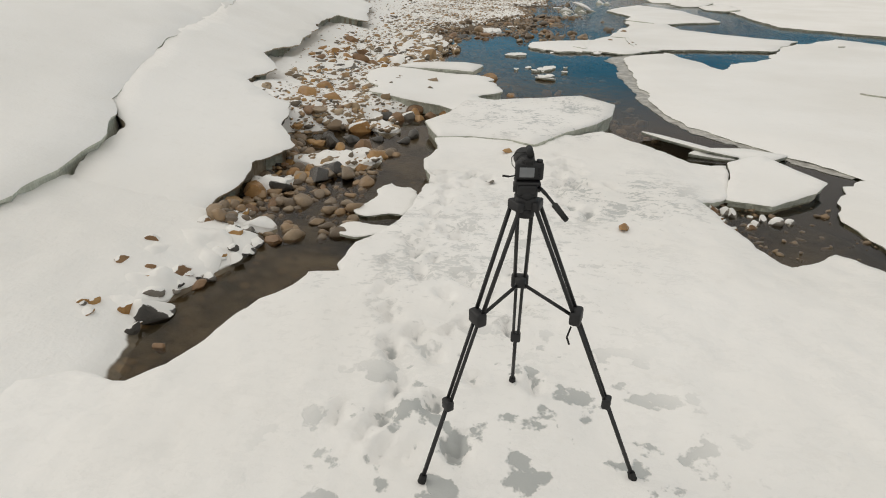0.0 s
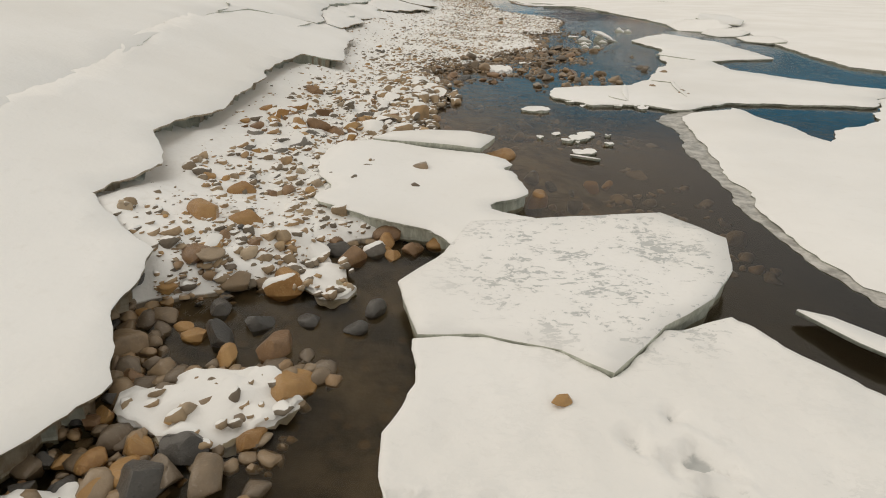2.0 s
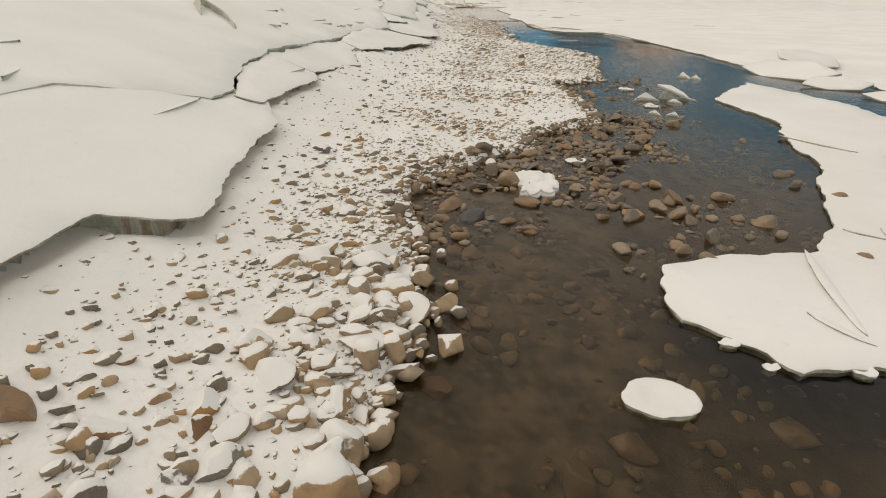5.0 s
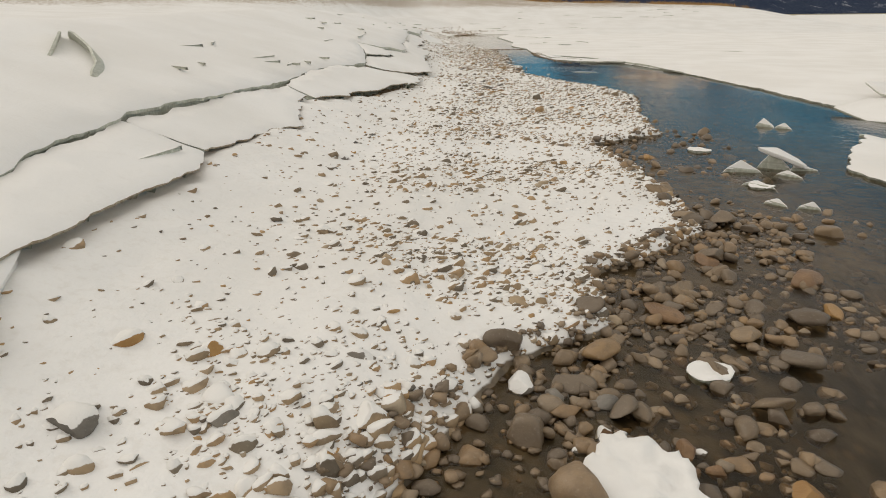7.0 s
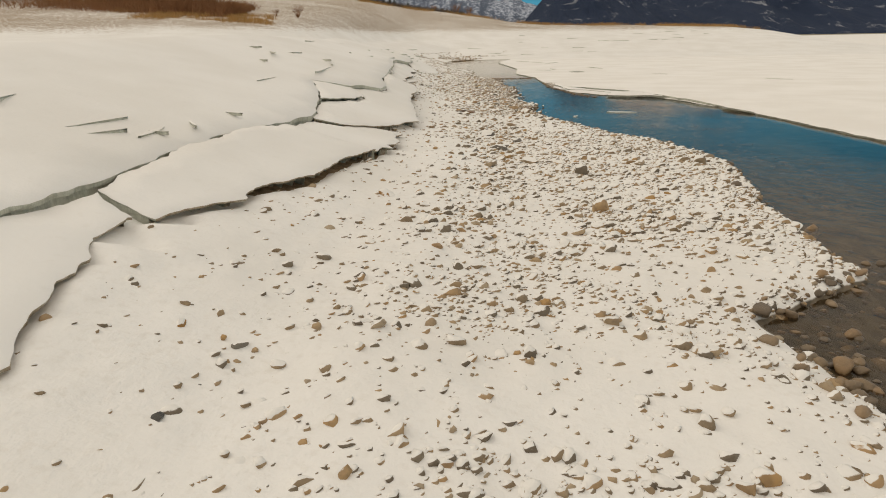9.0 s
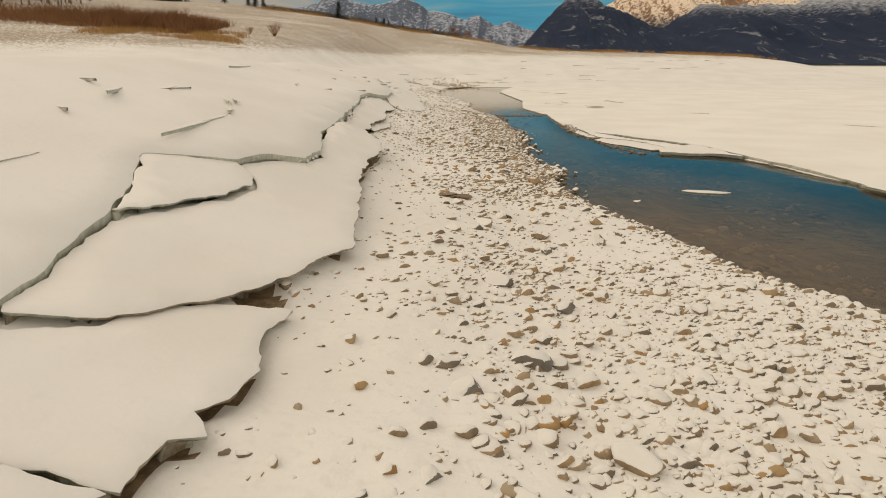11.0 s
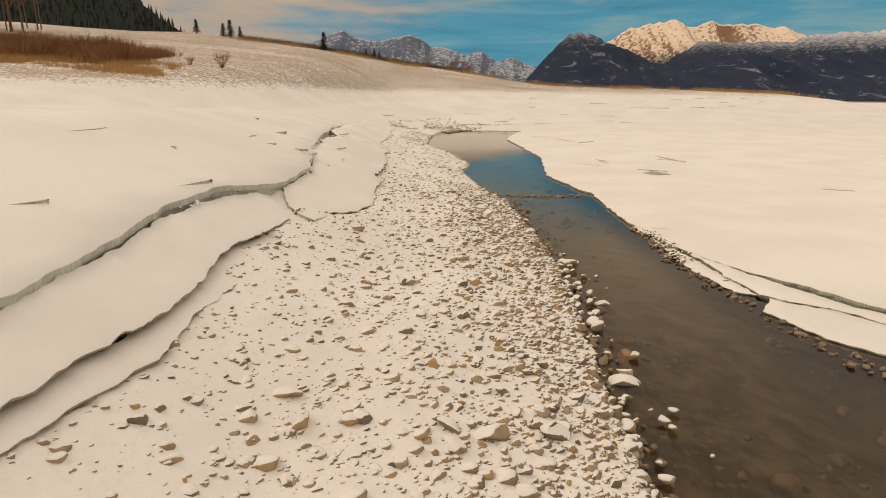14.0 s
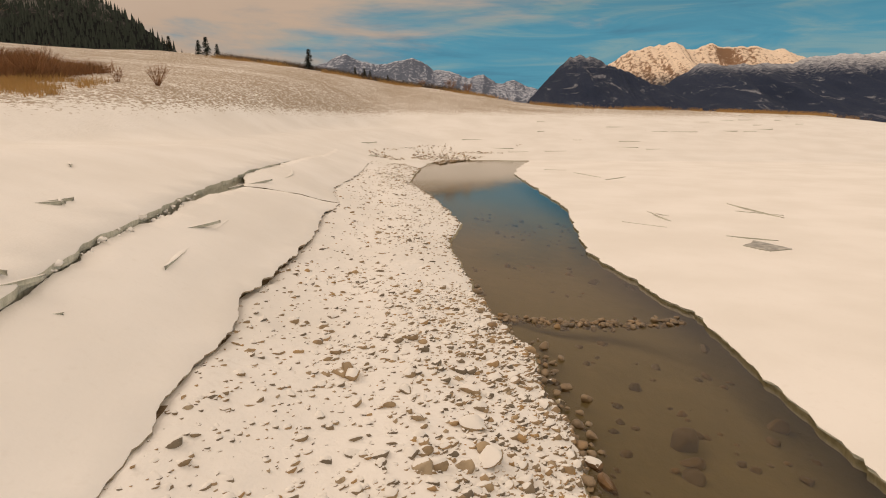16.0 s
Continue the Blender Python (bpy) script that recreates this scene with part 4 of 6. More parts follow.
def bank_stones(count, y0, y1, median, spreadness, seed):
    """Places for stones on the snowy bank, thicker in drifts along its middle and along the water."""
    rng = np.random.RandomState(seed)
    xs, ys = [], []
    while len(xs) < count:
        y = rng.uniform(y0, y1, 4000)
        lo, hi = np.interp(y, EDGE[:, 0], EDGE[:, 1]), shore_x(y)
        t = rng.rand(4000)
        x = lo + (hi - lo) * t
        even = smooth(y, 42, 50) * 0.20 * (1 - 0.6 * smooth(y, 58, 64)) + 0.3 * smooth(y, 31, 34) * smooth(-y, -40.5, -38.5) * smooth(t, 0.15, 0.35)
        want = even + 0.05 + 0.14 * smooth(t, 0.1, 0.4) + 0.66 * smooth(t, 0.2, 0.55) * smooth(fbm(x * 0.8, y * 0.8, 4), -0.10, 0.16) + 0.5 * smooth(t, 0.86, 0.97)
        want = want * (1 - 0.45 * smooth(y, 39.0, 41.5) * smooth(-y, -47.5, -45.0))
        ok = (rng.rand(4000) < want) & ~inside(x, y, slab_d)
        xs.extend(x[ok]), ys.extend(y[ok])
    xs, ys = np.array(xs[:count]), np.array(ys[:count])
    size = np.clip(median * np.exp(spreadness * rng.randn(count)), 0.015, 0.17)
    return xs, ys, land(xs, ys) + size * (-0.22 + 0.24 * rng.rand(count)), size


stuff_of_stones("bank_stones", *bank_stones(10500, 7.4, 31, 0.040, 0.62, 1), STONE_BANK, "snow-capped angular stones half buried in the snowy bank", 1)
stuff_of_stones("bank_stones", *bank_stones(3600, 21.5, 32, 0.050, 0.6, 14), STONE_TAN, "snow-capped tan stones in drifts on the snowy bank", 14)
stuff_of_stones("bank_stones", *bank_stones(12000, 30, 45, 0.060, 0.62, 2), STONE_BANK, "snow-capped angular stones half buried in the snowy bank", 2)
stuff_of_stones("bank_stones", *bank_stones(2600, 31, 47, 0.055, 0.5, 15), STONE_TAN, "tan stones lying bare among snow-capped ones", 15)
stuff_of_stones("bank_stones", *bank_stones(13000, 45, 65, 0.046, 0.62, 4), STONE_BANK, "snow-capped small stones packed on the snowy bank", 4)
rngf = np.random.RandomState(61)
bend_y = 104 + 190 * rngf.rand(2600) ** 1.6
bend_x = np.interp(bend_y, [104, 120, 150, 218, 318], [-1.0, 1.0, 7.0, 23.0, 47.0]) + rngf.randn(2600) * np.interp(bend_y, [104, 300], [0.9, 3.0])
low = land(bend_x, bend_y) < 0.4
bend_x, bend_y = bend_x[low], bend_y[low]
stuff_of_stones("bank_stones", bend_x, bend_y, np.maximum(land(bend_x, bend_y), 0.06), np.interp(bend_y, [104, 300], [0.12, 0.4]) * np.exp(0.4 * rngf.randn(len(bend_x))), STONE_TAN, "brown gravel along the river's far bend", 65)
far_y = 92 + 76 * rngf.rand(7000) ** 1.3
far_x = np.interp(far_y, [92, 97, 112, 128, 152, 165, 178], [-5.2, -3.2, 4.2, 6.4, 24.5, 31.5, 59]) - np.abs(rngf.randn(7000)) * np.interp(far_y, [92, 104, 125, 168], [1.8, 4.0, 5.0, 6.0])
low = (land(far_x, far_y) < 0.9) & (fbm(far_x * 0.25, far_y * 0.12, 3) > -0.08)
far_x, far_y = far_x[low], far_y[low]
stuff_of_stones("bank_stones", far_x, far_y, np.maximum(land(far_x, far_y), 0.05), 0.06 + 0.16 * rngf.rand(len(far_x)) ** 2, STONE_TAN, "brown gravel showing along the river's far bend", 64)
stuff_of_stones("bank_stones", *bank_stones(4200, 64, 92, 0.055, 0.5, 3), STONE_BANK, "snow-capped stones along the bend of the river", 3)


def wet_stones(count, boxes, median, seed, lift):
    rng = np.random.RandomState(seed)
    xs, ys = [], []
    for x0, x1, y0, y1, share in boxes:
        n = int(count * share)
        y = rng.uniform(y0, y1, n)
        x = rng.uniform(x0, x1, n)
        xs.extend(x), ys.extend(y)
    xs, ys = np.array(xs), np.array(ys)
    d = shore_x(ys) - xs
    ok = (d < 0.35) & (fbm(xs * 0.8 + seed, ys * 0.8, 3) > -0.06 - 0.1 * (d > -0.4))
    xs, ys = xs[ok], ys[ok]
    size = np.clip(median * np.exp(0.5 * rng.randn(len(xs))), 0.02, 0.32)
    return xs, ys, np.maximum(land(xs, ys), -0.035 if lift else -9) + size * (0.12 + 0.16 * rng.rand(len(xs)) if lift else 0.05), size


stuff_of_stones("channel_stones", *wet_stones(820, [(-2.3, -1.0, 4.6, 7.4, 0.6), (-2.6, -0.9, 6.9, 8.2, 0.4)], 0.085, 5, True), STONE_WET, "dark wet cobbles packed along the narrow channel", 5)
stuff_of_stones("shallows_stones", *wet_stones(3000, [(-1.2, 0.6, 17.4, 21.4, 0.33), (0.2, 1.6, 18.6, 22.4, 0.16), (0.8, 3.2, 21.0, 24.6, 0.32), (1.8, 4.4, 23.5, 30.5, 0.19)], 0.064, 6, True), STONE_WET, "brown wet cobbles breaking the surface of the shallows", 6)
stuff_of_stones("shallows_stones", *wet_stones(420, [(1.2, 4.6, 16.0, 22.8, 1.0)], 0.12, 16, True), STONE_WET, "scattered brown stones awash in the shallow river", 16)
stuff_of_stones("river_bed_stones", *wet_stones(3600, [(-1.0, 3.2, 9.5, 19.0, 0.25), (0.6, 5.0, 16.5, 30, 0.3), (-0.5, 6.0, 19, 36, 0.1), (0.5, 7.0, 36, 56, 0.25), (-1.0, 3.0, 56, 76, 0.1)], 0.10, 7, False), STONE_WET, "brown and grey stones under shallow water", 7)
rngd = np.random.RandomState(13)
ry = rngd.uniform(50.5, 57.0, 170)
rx = np.interp(ry, [50.5, 53, 55, 57], [4.2, 3.45, 3.1, 2.95]) + 0.12 * rngd.randn(170)
stuff_of_stones("shore_stones", rx, ry, -0.01 + 0.03 * rngd.rand(170), 0.04 + 0.09 * rngd.rand(170) ** 2, STONE_WET, "wet brown stones below the lake ice's rim", 19)
mx, my = 2.3 + 1.2 * rngd.rand(160) ** 2, rngd.uniform(3.9, 5.5, 160)
stuff_of_stones("shallows_stones", mx, my, -0.02 + 0.03 * rngd.rand(160), 0.02 + 0.06 * rngd.rand(160) ** 2, STONE_WET, "brown stones in a muddy shallow beside the slab", 20)
# a low dam of stones across the river, and the stony rim of the far shore
rngd = np.random.RandomState(12)
dx = rngd.uniform(-0.7, 2.5, 220)
dy = 64.0 - 0.25 * np.sin((dx + 0.7) / 3.2 * 3.14) + rngd.randn(220) * 0.10
stuff_of_stones("river_bed_stones", dx, dy, -0.035 + 0.05 * rngd.rand(220), 0.05 + 0.07 * rngd.rand(220), STONE_WET, "row of dark stones under a ripple across the river", 8)
rim = rngd.uniform(45.5, 63.5, 230)
cy3 = rngd.uniform(44.5, 57.0, 430)
stuff_of_stones("shore_cobbles", shore_x(cy3) - 0.16 + 0.26 * rngd.randn(430), cy3, np.maximum(land(shore_x(cy3) - 0.1, cy3), 0) * 0.5 + 0.02 * rngd.rand(430), np.clip(0.10 * np.exp(0.45 * rngd.randn(430)), 0.05, 0.30), STONE_BANK, "rounded tan cobbles dusted with snow along the waterline", 31)
stuff_of_stones("shore_stones", shore_x(rim) + 0.05 + 0.14 * rngd.randn(230), rim, 0.0 + 0.03 * rngd.rand(230), 0.05 + 0.11 * rngd.rand(230) ** 2, STONE_WET, "wet rounded cobbles along the waterline", 9)


def rock_colour(name, low, high, snowy, wet):
    m, n = material(name)
    geo = n.add("ShaderNodeNewGeometry")
    pos = geo.outputs["Position"]
    rnd = n.add("ShaderNodeObjectInfo").outputs["Random"]
    grain, blot = n.noise(pos, 55.0, 4.0, 0.7), n.noise(pos, 7.0, 5.0, 0.65)
    base = n.mix(n.math("ADD", n.math("MULTIPLY", rnd, 0.5), n.math("MULTIPLY", n.step(blot, 0.3, 0.7), 0.5)), low, high)
    base = n.mix(n.step(grain, 0.56, 0.75, 0.0, 0.3), base, tuple(min(0.6, c * 1.7 + 0.05) for c in high))
    base = n.mix(n.step(blot, 0.6, 0.75, 0.0, 0.5), base, tuple(c * 0.5 for c in low))
    rough, color = 0.32 if wet else 0.7, base
    if snowy:
        up = n.add("ShaderNodeVectorMath", operation="DOT_PRODUCT", ins={0: geo.outputs["Normal"], 1: (-0.38, 0.38, 0.84)}).outputs["Value"]
        edge = n.math("ADD", up, n.math("MULTIPLY", n.math("SUBTRACT", n.noise(pos, 10.0, 4.0), 0.5), 0.7))
        color = n.mix(n.step(edge, 0.26, 0.32), base, (0.84, 0.825, 0.795))
    surface(n, color, rough, n.bump(n.math("ADD", grain, n.math("MULTIPLY", blot, 1.5)), 0.4, 0.02), spec=0.4 if wet else 0.25)
    return m


OCHRE, BROWN, GREY, DARK = ((0.27, 0.14, 0.05), (0.44, 0.265, 0.105)), ((0.14, 0.08, 0.042), (0.31, 0.19, 0.10)), ((0.13, 0.12, 0.105), (0.28, 0.25, 0.21)), ((0.045, 0.043, 0.04), (0.11, 0.10, 0.088))
ROCK_MATS = {}
for nm, (lo, hi) in (("ochre", OCHRE), ("brown", BROWN), ("grey", GREY), ("dark", DARK)):
    ROCK_MATS[nm] = rock_colour(nm + "_rock", lo, hi, False, True)
    ROCK_MATS[nm + "_snowy"] = rock_colour("snowy_" + nm + "_rock", lo, hi, True, False)
ROCK_WORDS = {"ochre": "rounded ochre river rock standing in shallow water", "brown": "rounded brown river rock at the water's edge", "grey": "grey slab-like rock in shallow water", "dark": "dark wet boulder beside the channel",
              "ochre_snowy": "ochre rock capped with snow on the bank", "dark_snowy": "dark boulder half under snow beside the channel", "brown_snowy": "brown rock capped with snow on the bank", "grey_snowy": "grey angular rock under a cap of snow"}
rock_count = [0]


def rocks(kind, places, tallness=1.0):
    """Single rocks: x, y, width."""
    for x, y, w in places:
        w = min(w, 0.36) if 17 < y < 23 and "snowy" not in kind else w
        w = w * 0.84 if 4.6 < y < 8.0 and "snowy" not in kind else w
        flatter = 0.62 if 17 < y < 30 and w > 0.18 and "snowy" not in kind else 1.0
        k = rock_count[0]
        rock_count[0] += 1
        me = LARGE[k % len(LARGE)].copy()
        me.materials.append(ROCK_MATS[kind])
        ob = new("rock", me)
        z = float(land(x, y))
        tall = max(0.0, 0.02 - z) if z < 0 else 0.0
        ob.matrix_basis = pose(x, y, (-0.03 + 0.20 * w * flatter if z < 0 and (y < 9.3 or 17 < y < 30) else max(z, -0.10) + (-0.06 if "snowy" in kind else 0.04) * w), 8 * math.sin(k * 2.1), 8 * math.cos(k * 1.3), k * 73 % 360) @ Matrix.Diagonal((w, w, w * tallness * flatter * (1.0 + min(0.5, tall)), 1))
        tagged(ob, ROCK_WORDS[kind], "rock", "rocks along the river")


rocks("ochre", [(-1.74, 5.35, 0.15), (-1.84, 6.01, 0.18), (-1.79, 6.31, 0.21), (-1.22, 6.41, 0.22), (-1.1, 6.83, 0.31), (-0.41, 9.34, 0.25), (0.67, 10.36, 0.37), (1.37, 10.91, 0.21), (1.58, 11.02, 0.15), (1.69, 18.46, 0.3), (1.41, 19.72, 0.2), (2.66, 21.87, 0.22), (2.61, 27.84, 0.25), (0.22, 42.47, 0.17), (1.09, 45.06, 0.13), (2.03, 49.15, 0.18), (1.07, 52.1, 0.34)])
rocks("brown", [(-1.9, 2.97, 0.1), (-1.97, 3.71, 0.14), (-1.64, 4.49, 0.17), (-2.09, 5.16, 0.21), (-1.53, 5.78, 0.11), (-2.13, 6.89, 0.18), (-1.34, 7.22, 0.36), (-2.17, 8.11, 0.28), (-0.84, 9.04, 0.28), (-0.96, 12.77, 0.19), (-0.72, 13.4, 0.15), (-0.74, 13.98, 0.3), (-0.48, 14.96, 0.28), (-1.91, 17.37, 0.14), (-1.18, 17.51, 0.14), (-0.36, 17.7, 0.12), (0.36, 17.86, 0.26), (-0.97, 18.08, 0.16), (0.12, 18.1, 0.21)])
rocks("brown", [(-0.64, 18.12, 0.21), (0.52, 18.42, 0.11), (-0.6, 18.58, 0.42), (0.42, 18.79, 0.39), (0.64, 18.86, 0.17), (2.32, 19.09, 0.31), (-1.02, 19.35, 0.23), (1.94, 19.65, 0.26), (1.25, 21.78, 0.48), (2.76, 22.51, 0.58), (2.0, 22.95, 0.31), (1.49, 45.44, 0.18), (0.82, 52.15, 0.18), (1.23, 52.7, 0.23), (0.6, 52.7, 0.23), (0.47, 59.63, 0.22)])
rocks("dark_snowy", [(-2.14, 3.3, 0.30)])
rocks("ochre", [(-2.19, 5.6, 0.36), (-1.72, 6.15, 0.24), (-1.95, 6.2, 0.2), (-1.5, 8.1, 0.3), (-2.05, 8.75, 0.3), (-1.62, 7.1, 0.24), (-1.92, 7.35, 0.22)])
rocks("dark", [(-1.62, 6.05, 0.36), (-1.75, 7.3, 0.3), (-1.55, 7.5, 0.24), (-1.9, 7.7, 0.26), (-1.2, 7.6, 0.2), (-0.75, 7.75, 0.22)])
rocks("ochre", [(-2.37, 8.68, 0.38), (-2.31, 9.38, 0.28), (-0.85, 8.92, 0.24), (-0.36, 8.95, 0.22), (-0.75, 8.68, 0.17), (-0.82, 8.8, 0.11), (-2.71, 9.52, 0.16), (-1.62, 8.53, 0.13), (-3.02, 11.53, 0.15)])
rocks("brown", [(-1.92, 9.57, 0.17), (-2.04, 9.45, 0.15), (-1.08, 8.57, 0.28), (-2.11, 8.4, 0.16), (-1.88, 8.45, 0.15), (-2.22, 12.08, 0.28), (-2.74, 13.9, 0.3), (-0.59, 8.8, 0.20)])
rocks("ochre_snowy", [(-2.52, 12.06, 0.30), (-2.35, 13.0, 0.2), (-1.9, 12.4, 0.22), (-2.6, 10.6, 0.2)])
rocks("ochre", [(-2.75, 11.75, 0.24), (-2.45, 11.9, 0.30), (-3.0, 12.3, 0.2), (-1.75, 12.9, 0.2)])
rocks("brown", [(-2.2, 11.95, 0.34), (-1.95, 11.95, 0.26), (-2.62, 12.25, 0.22), (-2.85, 11.45, 0.2), (-1.6, 12.6, 0.24), (-1.35, 13.3, 0.26)])
rocks("grey_snowy", [(-1.55, 9.85, 0.22), (-1.98, 10.27, 0.22), (-2.2, 10.0, 0.18), (-1.75, 9.85, 0.15)])
rocks("dark", [(-1.95, 5.7, 0.28), (-2.02, 6.05, 0.15), (-1.53, 6.3, 0.34), (-0.86, 7.52, 0.2), (-0.74, 7.79, 0.19), (-1.25, 8.75, 0.26), (1.1, 10.68, 0.13), (0.88, 10.91, 0.17), (-0.31, 18.25, 0.39), (-2.47, 26.73, 0.09)])
rocks("grey", [(1.07, 10.25, 0.18), (0.69, 11.24, 0.25), (-0.09, 18.19, 0.15), (0.47, 20.5, 0.17), (0.14, 20.52, 0.15)])
rocks("ochre_snowy", [(-1.5, 8.03, 0.33), (-2.14, 8.29, 0.34), (-2.03, 8.78, 0.28), (-2.0, 9.76, 0.13), (-2.48, 10.67, 0.13), (-2.27, 10.85, 0.16), (-1.18, 19.6, 0.2), (-2.15, 20.36, 0.23), (-2.68, 20.37, 0.21), (-2.37, 26.06, 0.11), (-3.28, 26.27, 0.12), (-2.82, 27.74, 0.13), (-2.0, 32.12, 0.31), (-1.98, 34.07, 0.1), (-1.26, 34.34, 0.14), (-0.53, 34.91, 0.11), (-1.24, 35.1, 0.12), (-0.55, 42.48, 0.14), (-1.54, 43.97, 0.12), (-1.92, 46.09, 0.17), (-3.29, 52.77, 0.12), (-1.64, 54.7, 0.2), (-2.97, 59.71, 0.11)])
rocks("brown_snowy", [(-2.23, 11.34, 0.26), (-1.98, 11.51, 0.22), (-2.31, 12.73, 0.33), (-0.92, 17.57, 0.44), (-2.26, 18.12, 0.2), (-1.49, 25.9, 0.11), (0.38, 59.92, 0.23)])
rocks("grey_snowy", [(-0.91, 8.77, 0.25), (-2.39, 9.85, 0.18), (-1.27, 9.89, 0.12), (-1.77, 9.95, 0.25), (-2.09, 9.96, 0.19), (-1.76, 13.21, 0.33), (-1.58, 13.9, 0.39), (-1.45, 17.56, 0.14), (-1.76, 17.6, 0.31), (-2.51, 19.58, 0.3), (-1.77, 19.78, 0.21), (-0.84, 20.35, 0.17), (-1.16, 20.51, 0.19), (-0.08, 20.67, 0.22), (-2.42, 25.64, 0.15), (-2.36, 27.63, 0.13), (-1.01, 35.12, 0.19), (-0.83, 36.15, 0.36), (-0.7, 36.54, 0.19), (-0.29, 36.73, 0.36), (0.2, 38.03, 0.34)])
rocks("grey_snowy", [(-0.53, 38.59, 0.44), (-2.07, 41.74, 0.16), (-1.71, 42.75, 0.15), (1.52, 43.14, 0.35), (-1.81, 43.79, 0.15), (1.59, 44.86, 0.13), (-1.01, 46.39, 0.26), (1.15, 46.9, 0.37), (0.86, 51.41, 0.41), (0.84, 53.05, 0.22), (0.91, 53.12, 0.25), (1.19, 53.95, 0.44), (0.08, 54.66, 0.31), (0.25, 61.16, 0.15), (0.21, 61.68, 0.16), (-3.34, 61.74, 0.16), (-0.17, 63.83, 0.21)])
rocks("brown", [(-1.34, 42.66, 0.38), (-1.06, 42.62, 0.36), (-1.18, 42.52, 0.30)], 0.26)
# the flat round boulder against the narrow slab
sv, sf = stone_shape(905, 4, 7, 0.36, 0.46)
me = bpy.data.meshes.new("rock")
me.from_pydata((sv * (0.50, 0.50, 0.36)).tolist(), [], sf.tolist())
me.polygons.foreach_set("use_smooth", np.ones(len(me.polygons), dtype=bool))
me.materials.append(ROCK_MATS["ochre"])
boulder = tagged(new("rock", me), "flat round ochre boulder in water beside an ice slab", "rock", "rocks along the river")
boulder.matrix_basis = pose(0.27, 11.82, 0.0, 5, -4, 30)
# tan stones that lie bare between the near slabs and the shore ice
rngt = np.random.RandomState(17)
tx, ty = rngt.uniform(-3.0, -1.2, 900), rngt.uniform(8.1, 15.5, 900)
keep = (fbm(tx * 0.9, ty * 0.9, 3) > -0.05) & (rngt.rand(900) < np.where(ty < 10.6, 1.0, 0.55)) & (tx < shore_x(ty) - 0.1) & (tx > np.interp(ty, OUTER[:, 0], OUTER[:, 1]) + 0.25)
tx, ty = tx[keep], ty[keep]
tsize = np.clip(0.075 * np.exp(0.45 * rngt.randn(len(tx))), 0.03, 0.2)
stuff_of_stones("bank_stones", tx, ty, land(tx, ty) + 0.08 * tsize, tsize, STONE_TAN, "tan and brown stones lying bare on thin snow", 27)
sy = rngt.uniform(43.5, 63.0, 4200)
sx = shore_x(sy) - 0.02 - np.abs(rngt.randn(4200)) * 0.85
keep = sx > np.interp(sy, OUTER[:, 0], OUTER[:, 1]) + 0.6
sx, sy = sx[keep], sy[keep]
ssize = np.clip(0.050 * np.exp(0.5 * rngt.randn(len(sx))), 0.02, 0.17)
stuff_of_stones("bank_stones", sx, sy, land(sx, sy) + 0.06 * ssize, ssize, STONE_TAN, "tan and brown stones packed along the river's shore", 28)
# broad snowy rocks on the middle of the bank
rngb = random.Random(8)
rows = []
for k in range(200):
    y = rngb.uniform(31, 62)
    lo, hi = float(np.interp(y, EDGE[:, 0], EDGE[:, 1])) + 0.9, float(shore_x(y)) - 0.1
    w = min(0.42 if y < 46 else 0.28, max(0.12, rngb.lognormvariate(math.log(0.18), 0.45)))
    x = min(hi, lo + (hi - lo) * rngb.betavariate(2.0, 1.6))
    rows.append((x, y, float(land(x, y)) + 0.06 * w, w))
stuff_of_stones("bank_rocks", *np.array(rows).T, STONE_BANK, "broad snow-capped rocks lying on the stony bank", 21, "rocks")
# cobbles along the snowy shore between the slabs and the shallows
rngc = random.Random(5)
rows = []
for k in range(340):
    y = rngc.uniform(12.3, 20.4)
    w = min(0.40, max(0.07, rngc.lognormvariate(math.log(0.17), 0.45)))
    w = w if y < 17 else max(0.06, 0.55 * w)
    x = float(shore_x(y)) - abs(rngc.gauss(0.05, 0.6 if y < 17 else 0.4))
    rows.append((x, y, float(land(x, y)) + 0.10 * w, w))
wy2 = np.random.RandomState(91).uniform(11.9, 17.2, 150)
wr = np.random.RandomState(92)
stuff_of_stones("shore_rocks", shore_x(wy2) + 0.04 + 0.13 * wr.randn(150), wy2, 0.02 + 0.03 * wr.rand(150), np.clip(0.13 * np.exp(0.4 * wr.randn(150)), 0.06, 0.27), STONE_TAN, "brown and tan cobbles wet at the waterline", 93, "rocks")
stuff_of_stones("shore_rocks", *np.array(rows).T, STONE_BANK, "snow-capped brown and tan cobbles along the shore", 22, "rocks")
for k in range(40):
    y = rngc.uniform(3.1, 5.2)
    rocks(rngc.choice(("grey_snowy", "brown_snowy", "dark_snowy", "ochre_snowy")), [(float(shore_x(y)) - abs(rngc.gauss(0.08, 0.22)), y, rngc.uniform(0.06, 0.17))])
for k in range(26):
    y = rngc.uniform(4.8, 9.2)
    w = min(0.26, max(0.06, rngc.lognormvariate(math.log(0.12), 0.4)))
    rocks(rngc.choice(("dark", "brown", "dark", "dark", "ochre", "grey_snowy")), [(float(shore_x(y)) + rngc.uniform(-0.75, 0.25), y, w)])


for k in range(44):
    y = rngc.uniform(4.9, 7.9)
    rocks(rngc.choice(("dark", "brown", "dark", "brown", "ochre")), [(float(np.interp(y, OUTER[:, 0], OUTER[:, 1])) + rngc.uniform(-0.3, 0.4), y, rngc.uniform(0.08, 0.20))])


